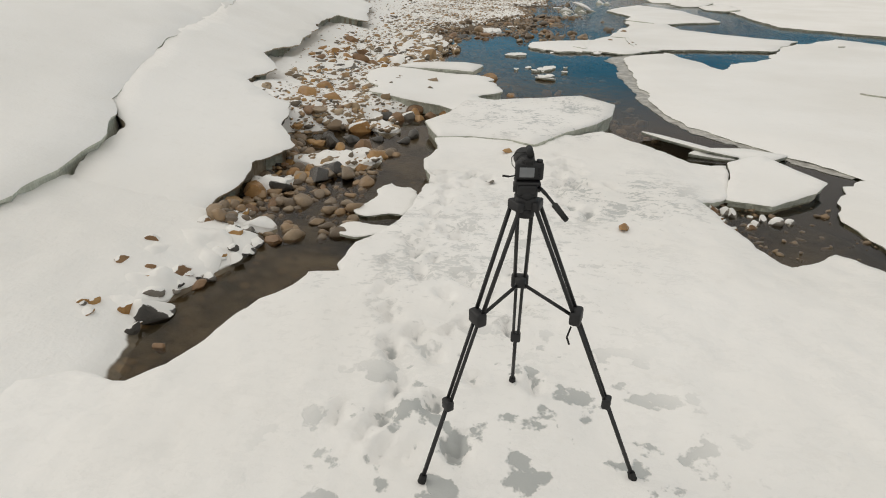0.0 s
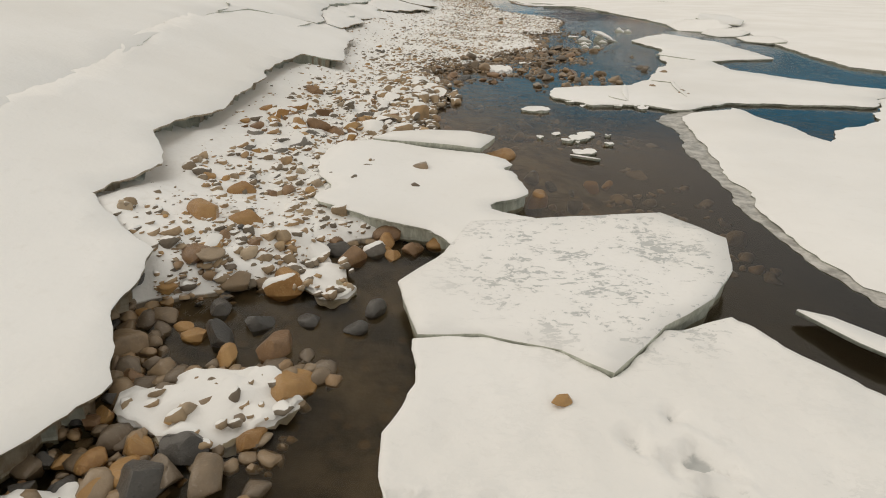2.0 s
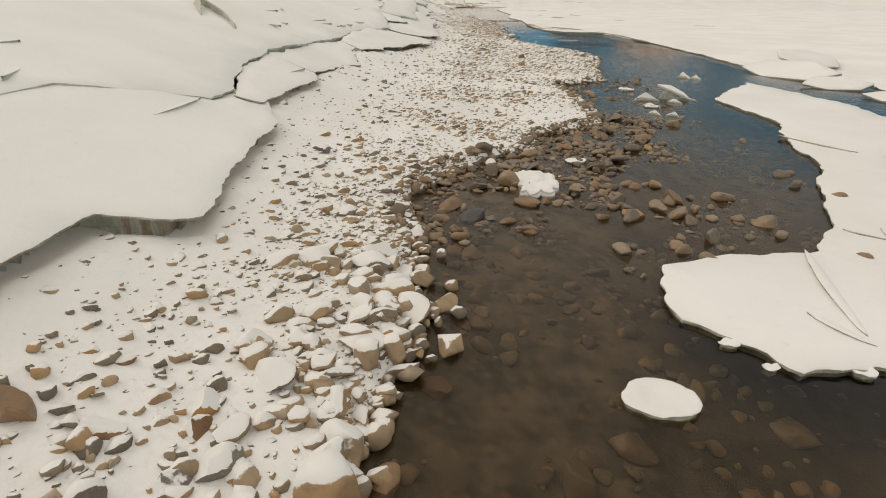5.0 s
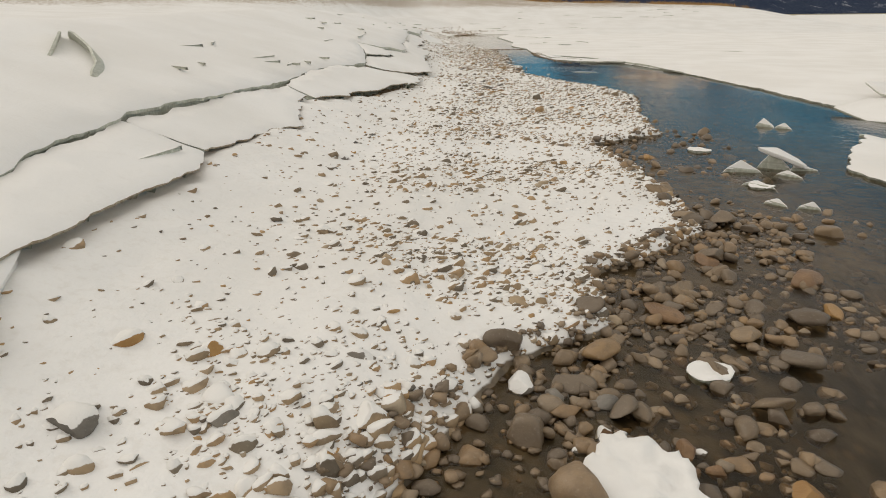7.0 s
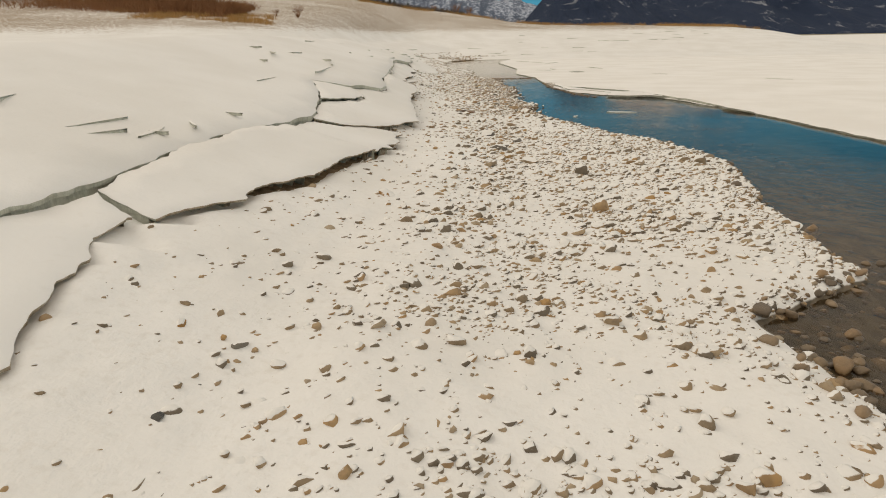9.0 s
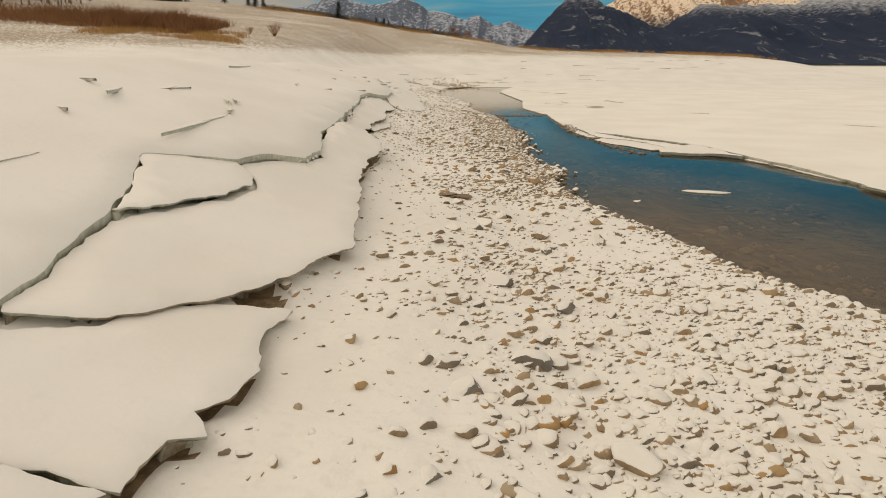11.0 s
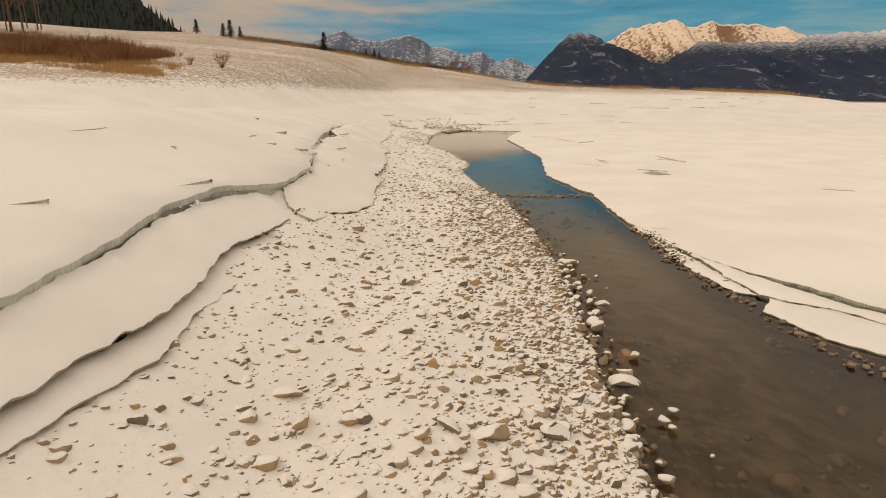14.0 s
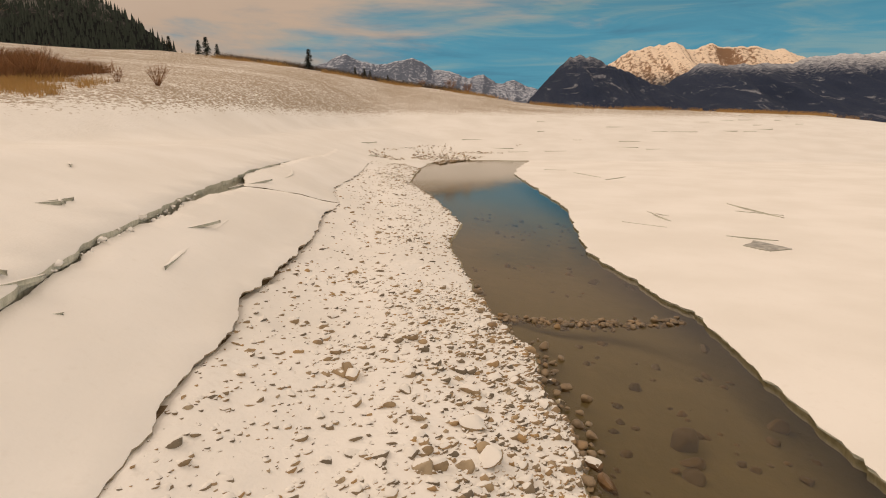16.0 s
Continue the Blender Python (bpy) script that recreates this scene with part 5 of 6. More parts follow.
for k in range(18):
    rocks(rngc.choice(("ochre_snowy", "brown_snowy", "grey_snowy", "brown_snowy", "ochre_snowy")), [(rngc.uniform(-2.9, -1.3), rngc.uniform(11.7, 14.6), min(0.38, rngc.lognormvariate(math.log(0.17), 0.4)))], 1.1)
for k in range(46):
    rocks(rngc.choice(("grey_snowy", "brown_snowy", "grey_snowy", "ochre_snowy")), [(rngc.uniform(-3.0, -1.75), rngc.uniform(10.6, 12.9), min(0.36, rngc.lognormvariate(math.log(0.19), 0.35)))], 1.15)
for k in range(16):
    rocks(rngc.choice(("grey_snowy", "brown_snowy", "grey_snowy")), [(rngc.uniform(2.2, 3.0), rngc.uniform(4.9, 5.45), rngc.uniform(0.07, 0.16))])


# ---------------------------------------------------------------- floes and shards in the river
def round_floe(x, y, w, label="small round floe with a raised white rim"):
    pts = [(x + 0.5 * w * math.cos(a) * (1 + 0.15 * math.sin(3 * a + x * 9)), y + 0.5 * w * 0.8 * math.sin(a)) for a in np.linspace(0, 6.283, 13)[:-1]]
    top = lambda px, py: 0.018 + 0.025 * smooth(np.hypot(px - x, py - y) / w, 0.15, 0.42) + 0.05 * fbm(px * 11, py * 11, 3)
    ice_plate("ice_floe", pts, top, 0.07, label, amp=0.10, step=0.03, res=max(0.03, w / 9), rounded=1, seed=x * 7 + y, group="floes drifting in the river", category="ice floe", edge=0.022, under=0.01)


for x, y, w in [(1.02, 14.84, 0.40), (1.19, 13.1, 0.20), (0.92, 12.84, 0.09), (1.32, 12.68, 0.16), (1.45, 12.62, 0.08), (1.51, 12.86, 0.27), (1.65, 13.06, 0.16), (1.98, 13.04, 0.12), (1.88, 12.55, 0.10), (1.43, 12.08, 0.30), (1.28, 20.85, 0.22), (3.75, 25.9, 0.4), (3.68, 28.4, 0.35), (2.4, 43.9, 0.2), (0.9, 56.1, 0.28)]:
    round_floe(x, y, w)


def shard(x, y, z, length, width, heading, tip, thick=0.05, label="tilted shard of broken ice", group="upturned shards of ice"):
    """A pointed piece of broken ice, one long side lifted."""
    c, s = math.cos(radians(heading)), math.sin(radians(heading))
    local = [(-0.5, -0.2), (-0.15, -0.5), (0.3, -0.38), (0.5, 0.1), (0.1, 0.5), (-0.38, 0.30)]
    pts = [(x + c * a * length - s * b * width, y + s * a * length + c * b * width) for a, b in local]
    rise = math.tan(radians(tip))
    top = lambda px, py: z + rise * (-(px - x) * s + (py - y) * c) * -1
    return ice_plate("ice_shard", pts, top, thick, label, amp=0.015, step=0.1, res=0.2, seed=x * 3 + y * 5, group=group, category="ice shard", edge=thick, under=0.01, split=False)


shard(1.42, 11.78, 0.05, 0.40, 0.10, -28, 18, label="long thin shard of ice in the river")


def wedge(a, b, height, depth, apex, low=0.0, label="pointed wedge of broken ice tipped up in the shallows"):
    """A lump of ice with a flat broken front from a to b and a sharp crest over it."""
    a, b = Vector((*a, low - 0.06)), Vector((*b, low - 0.06))
    t = (b - a).normalized()
    back = Vector((-t.y, t.x, 0))
    crest, mid = a.lerp(b, apex), (a + b) / 2
    bm = bmesh.new()
    pts = [a, b, a.lerp(b, 0.15) + Vector((0, 0, 0.35 * height + 0.06)), a.lerp(b, 0.88) + Vector((0, 0, 0.18 * height + 0.06)), crest + back * 0.15 * depth + Vector((0, 0, height + 0.06)), mid + back * depth, a.lerp(b, 0.75) + back * depth * 0.8 + Vector((0, 0, 0.3 * height))]
    bmesh.ops.convex_hull(bm, input=[bm.verts.new(p) for p in pts])
    bmesh.ops.recalc_face_normals(bm, faces=bm.faces)
    bmesh.ops.bevel(bm, geom=list(bm.edges), offset=0.012, segments=1, affect="EDGES")
    me = bpy.data.meshes.new("ice_shard")
    bm.to_mesh(me)
    bm.free()
    me.materials.append(SNOW)
    me.materials.append(ICE)
    for f in me.polygons:
        f.material_index = 1 if f.normal.z < 0.30 else 0
    return tagged(new("ice_shard", me), label, "ice shard", "upturned shards of ice")


wedge((3.50, 26.86), (4.20, 26.78), 0.20, 0.40, 0.45)
wedge((4.20, 27.20), (4.72, 26.96), 0.30, 0.40, 0.40)
wedge((4.62, 26.98), (5.16, 26.94), 0.12, 0.30, 0.25)
wedge((4.28, 26.72), (4.66, 26.42), 0.10, 0.26, 0.40)
wedge((3.50, 26.10), (3.98, 25.78), 0.10, 0.24, 0.40)
wedge((3.44, 25.16), (3.72, 24.90), 0.10, 0.20, 0.50)
wedge((3.78, 24.92), (4.10, 24.80), 0.11, 0.22, 0.60)
# one long blade that lies across the heap, its point in the air
bm = bmesh.new()
for x, y, z in [(4.10, 27.02, 0.38), (4.45, 26.86, 0.27), (4.78, 26.80, 0.14), (4.90, 26.92, 0.10), (4.86, 27.16, 0.16), (4.50, 27.20, 0.34)]:
    bm.verts.new((x, y, z))
    bm.verts.new((x + 0.03, y + 0.01, z - 0.07))
bmesh.ops.convex_hull(bm, input=list(bm.verts))
bmesh.ops.recalc_face_normals(bm, faces=bm.faces)
bmesh.ops.bevel(bm, geom=list(bm.edges), offset=0.01, segments=1, affect="EDGES")
me = bpy.data.meshes.new("ice_shard")
bm.to_mesh(me)
bm.free()
me.materials.append(SNOW)
tagged(new("ice_shard", me), "long pointed blade of ice lying across other shards", "ice shard", "upturned shards of ice")
wedge((5.85, 31.25), (6.2, 30.95), 0.20, 0.35, 0.35)
wedge((6.15, 30.98), (6.5, 30.75), 0.14, 0.30, 0.5)
shard(9.6, 31.9, 0.26, 3.2, 1.3, -62, -20, 0.08, "large tilted plate of lake ice at the water's edge")
shard(11.6, 35.0, 0.34, 5.0, 2.2, 58, -9, 0.08, "large tilted plate of lake ice at the water's edge")
shard(9.9, 29.6, 0.16, 1.8, 1.0, -20, -14, 0.07, "large tilted plate of lake ice at the water's edge")
shard(10.3, 27.2, 0.14, 2.0, 0.8, -65, -12, 0.07, "large tilted plate of lake ice at the water's edge")
shard(4.15, 45.0, 0.02, 1.0, 0.35, -12, 3, 0.04, "thin wedge of ice just breaking the river's surface")
shard(2.72, 7.34, 0.08, 1.30, 0.36, -53, 13, 0.05, "upturned plate of ice leaning beside the slabs")
shard(3.2, 7.0, 0.06, 1.1, 0.30, -10, -8, 0.06)
RIM_GROUP = "plates broken off the lake ice's rim"
for k, (outline, z, tx, ty) in enumerate([
        ([(4.7, 50.5), (4.8, 51.1), (5.4, 51.5), (6.2, 51.9), (6.45, 51.4), (6.85, 49.7), (6.3, 50.2), (5.6, 50.2)], 0.09, 0.02, 0.03),
        ([(3.35, 53.7), (3.6, 53.05), (4.2, 52.2), (4.72, 51.25), (5.35, 51.6), (5.0, 52.9), (4.4, 53.7), (3.7, 54.3)], 0.035, 0.0, 0.0),
        ([(3.62, 54.42), (4.42, 53.76), (5.02, 52.96), (5.4, 51.64), (6.15, 51.98), (5.5, 53.1), (4.8, 53.8), (3.95, 55.3), (3.35, 56.7)], 0.06, 0.01, 0.01),
        ([(3.3, 54.6), (3.58, 54.45), (3.32, 56.7), (3.0, 58.2), (3.08, 56.0)], 0.03, 0.0, 0.0),
        ([(6.9, 49.55), (7.3, 48.3), (7.7, 46.9), (8.0, 46.2), (8.2, 46.7), (7.5, 48.6)], 0.05, 0.0, 0.01)]):
    ice_plate("ice_slab", outline, flat(z, tx, ty, outline[0][0], outline[0][1], 0.012), 0.09, "thin snowy plate broken off along the lake ice's rim", amp=0.12, step=0.06, res=0.3, edge=0.03, seed=90.0 + 5 * k, group=RIM_GROUP)
shard(1.0, 107.5, 0.15, 1.6, 0.8, 15, 15, 0.1)
snow_patch = [(0.19, 19.76), (0.47, 20.25), (0.7, 20.1), (0.94, 19.92), (0.86, 19.21), (0.49, 18.98), (0.21, 19.17)]
ice_plate("snow_patch", snow_patch, lambda x, y: 0.05 + 0.14 * np.abs(fbm(x * 7, y * 7, 4)) + 0.08 * fbm(x * 16, y * 16, 2), 0.10, "patch of snow lying on stones in the shallows", amp=0.20, step=0.03, res=0.05, seed=41.0, category="snow patch", edge=0.05, under=-0.01, rounded=2, side_mat=SNOW)


for k in range(12):
    rocks(rngc.choice(("brown_snowy", "grey_snowy", "grey_snowy", "brown")), [(rngc.uniform(0.15, 1.0), rngc.uniform(18.9, 20.3), rngc.uniform(0.07, 0.16))], 1.25)


def snow_patch_on_stones(outline, seed, lift=0.07):
    """Lumpy snow that lies over stones at the channel."""
    top = lambda x, y: np.maximum(land(x, y), 0.0) * 0.8 + 0.6 * lift + 0.22 * fbm(x * 6, y * 6, 3)
    ice_plate("snow_patch", outline, top, 0.08, "lumpy snow lying over stones at the channel", amp=0.14, step=0.035, res=0.06, seed=seed, group="snow patches on the stones", category="snow patch", edge=0.05, under=-0.01, rounded=2, side_mat=SNOW)


patch_a = [(-2.08, 6.61), (-1.8, 6.83), (-1.44, 6.95), (-0.97, 6.77), (-1.15, 6.49), (-1.44, 6.24), (-1.66, 6.42)]
snow_patch_on_stones(patch_a, 51.0)
snow_patch_on_stones([(-2.39, 5.77), (-2.34, 5.95), (-2.14, 6.0), (-1.88, 6.08), (-1.87, 5.8), (-2.02, 5.55)], 52.0)
patch_b = [(-2.36, 8.04), (-2.36, 8.55), (-1.95, 8.9), (-1.5, 8.8), (-0.95, 8.22), (-0.96, 7.9), (-1.2, 7.85), (-1.6, 8.08), (-2.0, 7.95)]
snow_patch_on_stones(patch_b, 53.0, 0.04)
# stones that stick out of those two patches
rngp = np.random.RandomState(81)
qx, qy = rngp.uniform(-2.4, -0.9, 420), rngp.uniform(6.2, 8.9, 420)
keep = (inside(qx, qy, patch_a) & (rngp.rand(420) < 0.5)) | inside(qx, qy, patch_b)
qx, qy = qx[keep], qy[keep]
stuff_of_stones("channel_stones", qx, qy, np.maximum(land(qx, qy), 0) * 0.8 + 0.05 + 0.015 * rngp.rand(len(qx)), np.clip(0.07 * np.exp(0.4 * rngp.randn(len(qx))), 0.035, 0.16), STONE_TAN, "tan and brown stones sticking out of a snow patch", 82)
snow_patch_on_stones([(-2.25, 4.6), (-2.15, 4.78), (-1.9, 4.84), (-1.66, 4.78), (-1.86, 4.62)], 54.0)
snow_patch_on_stones([(-2.4, 3.3), (-2.4, 3.9), (-2.35, 4.4), (-1.95, 4.45), (-1.85, 4.1), (-1.95, 3.8), (-2.12, 3.4)], 55.0, 0.05)

melt = [(5.75, 69.6), (6.3, 70.3), (6.75, 69.3), (6.1, 69.0)]
ice_plate("melt_pool", melt, lambda x, y: 0.085 + 0 * x, 0.03, "grey melt hole in the lake ice", SLUSH, amp=0.06, step=0.1, res=0.3, seed=61.0, category="melt pool", edge=0.01, under=0.0, split=False)


def lifted_lip(x, y, z, length, width, heading, bend, tip, label="short lifted lip of cracked snow-covered ice"):
    """A curved sliver of ice whose one edge stands up out of the snow."""
    c, s = math.cos(radians(heading)), math.sin(radians(heading))
    near = [(a, bend * (a * a - 0.25) * length - 0.5 * width * (1 - 3.2 * a * a)) for a in (-0.5, -0.3, -0.1, 0.12, 0.32, 0.5)]
    rear = [(a, bend * (a * a - 0.25) * length + 0.5 * width * (1 - 3.2 * a * a)) for a in (0.3, 0.05, -0.25)]
    pts = [(x + c * a * length - s * q, y + s * a * length + c * q) for a, q in near + rear]
    rise = math.tan(radians(tip))
    top = lambda px, py: z - rise * (-(px - x) * s + (py - y) * c)
    return ice_plate("ice_shard", pts, top, 0.055, label, amp=0.014, step=0.10, res=0, seed=x * 3 + y * 5, group="lifted cracks in the ice", category="ice shard", edge=0.02, under=0.0, split=False)


# cracks with lifted lips in the upper sheet, each from one end to the other: x, y, x, y
rngs = random.Random(21)
lips_a = [(-6.35, 28.2, -5.61, 27.65), (-6.08, 29.03, -5.75, 28.66), (-5.44, 30.84, -5.18, 31.25), (-5.15, 31.7, -4.81, 31.59), (-5.15, 32.88, -4.69, 32.2), (-7.57, 43.58, -6.52, 41.27), (-4.12, 22.74, -3.92, 23.75), (-4.95, 31.21, -5.04, 31.97), (-5.67, 30.94, -5.5, 31.85), (-5.05, 33.84, -4.6, 33.6), (-6.6, 31.02, -6.96, 32.07), (-6.88, 29.81, -6.63, 30.49), (-5.61, 37.23, -5.59, 38.35), (-5.37, 16.84, -5.55, 17.89), (-5.55, 17.89, -5.9, 18.76), (-4.25, 18.51, -4.22, 19.66), (-6.83, 17.33, -6.52, 19.46)]
lips_b = [(-6.83, 40.48, -6.37, 40.08), (-6.18, 45.17, -5.61, 44.01), (-6.88, 43.43, -6.67, 44.25), (-5.07, 40.08, -5.4, 43.35), (-8.04, 42.56, -7.24, 42.13), (-5.26, 41.7, -5.3, 42.81), (-5.3, 42.81, -5.67, 43.75), (-5.67, 43.75, -6.17, 44.86), (-6.2, 50.0, -6.7, 51.9), (-6.72, 43.59, -6.92, 44.44), (-8.03, 49.65, -8.37, 52.22), (-5.8, 51.26, -5.6, 51.65), (-7.93, 55.46, -8.01, 56.63), (-6.84, 56.71, -6.62, 56.54), (-6.79, 62.59, -6.65, 63.12)]
lips_c = [(-5.29, 53.53, -5.04, 54.53), (-8.9, 66.3, -8.4, 65.6), (-6.06, 59.95, -5.87, 59.92), (-5.55, 63.5, -5.2, 64.7), (-5.12, 63.85, -4.63, 61.95), (-5.64, 60.32, -5.09, 60.01), (-6.62, 60.29, -6.72, 61.01), (-6.85, 62.47, -6.55, 62.8), (-6.55, 62.8, -6.9, 63.31), (-5.16, 64.47, -5.33, 65.35), (-6.73, 68.67, -6.47, 70.8), (-6.63, 72.42, -7.43, 75.41), (-4.65, 59.85, -4.55, 59.9), (-5.03, 59.86, -4.92, 60.21)]
for x0, y0, x1, y1 in lips_a + lips_b + lips_c:
    x, y, size = (x0 + x1) / 2, (y0 + y1) / 2, math.hypot(x1 - x0, y1 - y0)
    on_strip = x > np.interp(y, [p[1] for p in upper], [p[0] for p in upper])
    z = float((draped(0.0, 0.025) if on_strip else upper_top)(np.array([x]), np.array([y]))[0])
    heading = math.degrees(math.atan2(y1 - y0, x1 - x0))
    heading = heading - 180 if heading > 90 else heading
    lifted_lip(x, y, z + (0.004 if on_strip else 0.018), size + 0.1, min(0.065, 0.035 + 0.015 * size), heading, rngs.gauss(0, 0.10), rngs.uniform(5, 9) if on_strip else rngs.uniform(8, 15))
# long curls of ice that stand on the sheet: plan, and height of the upturned edge
def ice_curl(path, thick=0.035):
    verts, faces = [], []
    for k, (x, y, h) in enumerate(path):
        p, q = path[max(0, k - 1)], path[min(len(path) - 1, k + 1)]
        t = Vector((q[0] - p[0], q[1] - p[1], 0)).normalized()
        out = Vector((t.y, -t.x, 0))
        z = float(upper_top(np.array([x]), np.array([y]))[0])
        foot, head = Vector((x, y, z - 0.03)), Vector((x, y, z + h)) + out * 0.5 * h
        verts += [tuple(v) for v in (foot, head, head - out * thick + Vector((0, 0, 0.012)), foot - out * (thick + 0.05))]
    for k in range(len(path) - 1):
        for c in range(4):
            faces.append((4 * k + c, 4 * k + (c + 1) % 4, 4 * k + 4 + (c + 1) % 4, 4 * k + 4 + c))
    faces += [(3, 2, 1, 0), tuple(4 * (len(path) - 1) + c for c in range(4))]
    ob = mesh_object("ice_shard", verts, faces, [ICE], smooth_faces=False)
    return tagged(ob, "upturned curl of grey ice standing on the snow", "ice shard", "lifted cracks in the ice")


ice_curl([(-7.72, 27.75, 0.05), (-7.6, 27.7, 0.16), (-7.4, 27.55, 0.20), (-7.15, 27.3, 0.20), (-6.92, 27.08, 0.19), (-6.7, 26.84, 0.18), (-6.5, 26.55, 0.15), (-6.36, 26.33, 0.10), (-6.22, 26.05, 0.08), (-6.1, 25.75, 0.05), (-6.03, 25.58, 0.01)])
ice_curl([(-7.01, 26.19, 0.01), (-7.18, 26.5, 0.08), (-7.36, 26.82, 0.16), (-7.55, 27.15, 0.17), (-7.74, 27.5, 0.12), (-7.82, 27.66, 0.04)])
# the same in the lake ice
lake_lips = [(5.9, 70.9, 6.9, 70.4), (8.0, 75.5, 9.1, 74.7), (4.9, 75.0, 5.3, 74.2), (4.05, 63.13, 4.47, 62.0), (4.47, 62.0, 4.67, 61.0), (3.34, 59.06, 3.69, 58.87), (3.3, 59.1, 3.8, 59.0), (5.6, 85.9, 7.0, 87.7), (5.0, 75.0, 5.1, 73.2), (8.4, 77.3, 8.9, 74.2), (4.6, 90.0, 5.6, 87.2), (3.1, 91.8, 4.3, 91.5), (3.6, 72.9, 4.6, 72.1), (12.6, 46.4, 13.3, 45.0), (7.8, 45.7, 8.2, 44.2), (12.4, 47.3, 12.9, 45.2), (12.6, 43.1, 13.2, 42.3), (15.5, 60.0, 16.6, 59.2), (10.8, 66.0, 11.6, 65.7)]
for x0, y0, x1, y1 in lake_lips:
    size = math.hypot(x1 - x0, y1 - y0)
    heading = math.degrees(math.atan2(y1 - y0, x1 - x0))
    lifted_lip((x0 + x1) / 2, (y0 + y1) / 2, 0.075, size + 0.1, min(0.2, 0.08 + 0.06 * size), heading, rngs.gauss(0, 0.15), rngs.uniform(9, 16), "short lifted lip of cracked lake ice")
for x0, y0, x1, y1 in [(3.21, 17.37, 2.89, 15.77), (4.4, 18.09, 4.15, 16.16), (3.99, 18.05, 4.34, 17.81), (5.39, 22.86, 6.12, 21.8), (2.61, 16.02, 2.84, 15.62)]:
    lifted_lip((x0 + x1) / 2, (y0 + y1) / 2, 0.068, math.hypot(x1 - x0, y1 - y0) + 0.1, 0.10, math.degrees(math.atan2(y1 - y0, x1 - x0)), 0.08, 12, "lifted crack across the torn ice sheet")
for x, y, w in [(1.74, 15.6, 0.14), (1.95, 15.29, 0.14), (2.23, 15.47, 0.2), (2.6, 15.27, 0.12), (3.0, 15.08, 0.14), (3.1, 15.23, 0.1), (2.96, 15.25, 0.12), (2.61, 15.57, 0.1)]:
    round_floe(x, y, w, "small loose bit of snowy ice off the sheet's edge")
for k in range(10):
    x, y = rngs.uniform(4.2, 11), rngs.uniform(6.5, 19)
    if x > 5.0 + (y - 6) * 0.2:
        lifted_lip(x, y, 0.055, rngs.uniform(0.2, 0.6), rngs.uniform(0.06, 0.12), rngs.gauss(-20, 20), 0.2, rngs.uniform(6, 12), "short lifted lip of cracked river ice")
for k in range(30):
    t = rngs.random()
    x, y = -9 + 46 * t + rngs.gauss(0, 1.5), 97 + 34 * t + rngs.gauss(0, 4)
    z = float(land(x, y))
    if z > 0.05:
        shard(x, y, z + 0.05, rngs.uniform(0.8, 2.8), rngs.uniform(0.2, 0.45), rngs.gauss(8, 12), -rngs.uniform(4, 10), 0.08, "slab of ice stranded along the far bend", "slabs stranded along the far bend")


# snow-crusted stones at the foot of the lake ice's rim
rngk = np.random.RandomState(71)
ky = rngk.uniform(56.2, 59.3, 170)
kx = 2.80 + 0.12 * fbm(ky * 2.2, ky * 0, 3) + 0.12 * np.abs(rngk.randn(170)) + 0.35 * rngk.rand(170) ** 2 * smooth(-ky, -59.2, -58.4)
ksize = np.clip(0.052 * np.exp(0.45 * rngk.randn(170)), 0.02, 0.13)
stuff_of_stones("rim_stones", kx, ky, 0.015 + 0.05 * smooth(kx, 2.9, 3.05) + 0.01 * rngk.rand(170), ksize, STONE_BANK, "snow-crusted brown stones along the lake ice's rim", 72)
# snowy rubble that fell into the crack below the upper sheet
rngr = np.random.RandomState(33)
ry = rngr.uniform(33, 70, 420)
keep = fbm(ry * 0.6, ry * 0, 3) > 0.02
ry = ry[keep]
line = np.array([(y, x) for x, y in upper])
rx = np.interp(ry, line[:, 0], line[:, 1]) + 0.04 + 0.05 * rngr.randn(len(ry))
rsize = 0.03 + 0.10 * rngr.rand(len(ry)) ** 3
stuff_of_stones("ice_rubble", rx, ry, upper_top(rx, ry) - 0.11 + 0.04 * rngr.randn(len(ry)), rsize, SNOW, "crumbled snowy ice lying in the long crack", 34, "ice rubble")


# ---------------------------------------------------------------- tripod with camera
def tube(a, b, r, sides=10, r2=None):
    """A round bar from a to b."""
    a, b = Vector(a), Vector(b)
    bm = bmesh.new()
    bmesh.ops.create_cone(bm, cap_ends=True, segments=sides, radius1=r, radius2=r if r2 is None else r2, depth=(b - a).length)
    bmesh.ops.transform(bm, matrix=Matrix.Translation((a + b) / 2) @ (b - a).to_track_quat("Z", "Y").to_matrix().to_4x4(), verts=bm.verts)
    return bm


def block(center, size, bevel=0.004, turn=(0, 0, 0)):
    bm = bmesh.new()
    bmesh.ops.create_cube(bm, size=1.0)
    bmesh.ops.scale(bm, vec=size, verts=bm.verts)
    bmesh.ops.bevel(bm, geom=list(bm.edges), offset=bevel, segments=2, affect="EDGES", profile=0.5)
    bmesh.ops.transform(bm, matrix=pose(*center, *turn), verts=bm.verts)
    return bm


def join(*bms):
    """Several bmeshes in one."""
    me = bpy.data.meshes.new("joined")
    out = bmesh.new()
    for b in bms:
        b.to_mesh(me)
        b.free()
        out.from_mesh(me)
    bpy.data.meshes.remove(me)
    return out


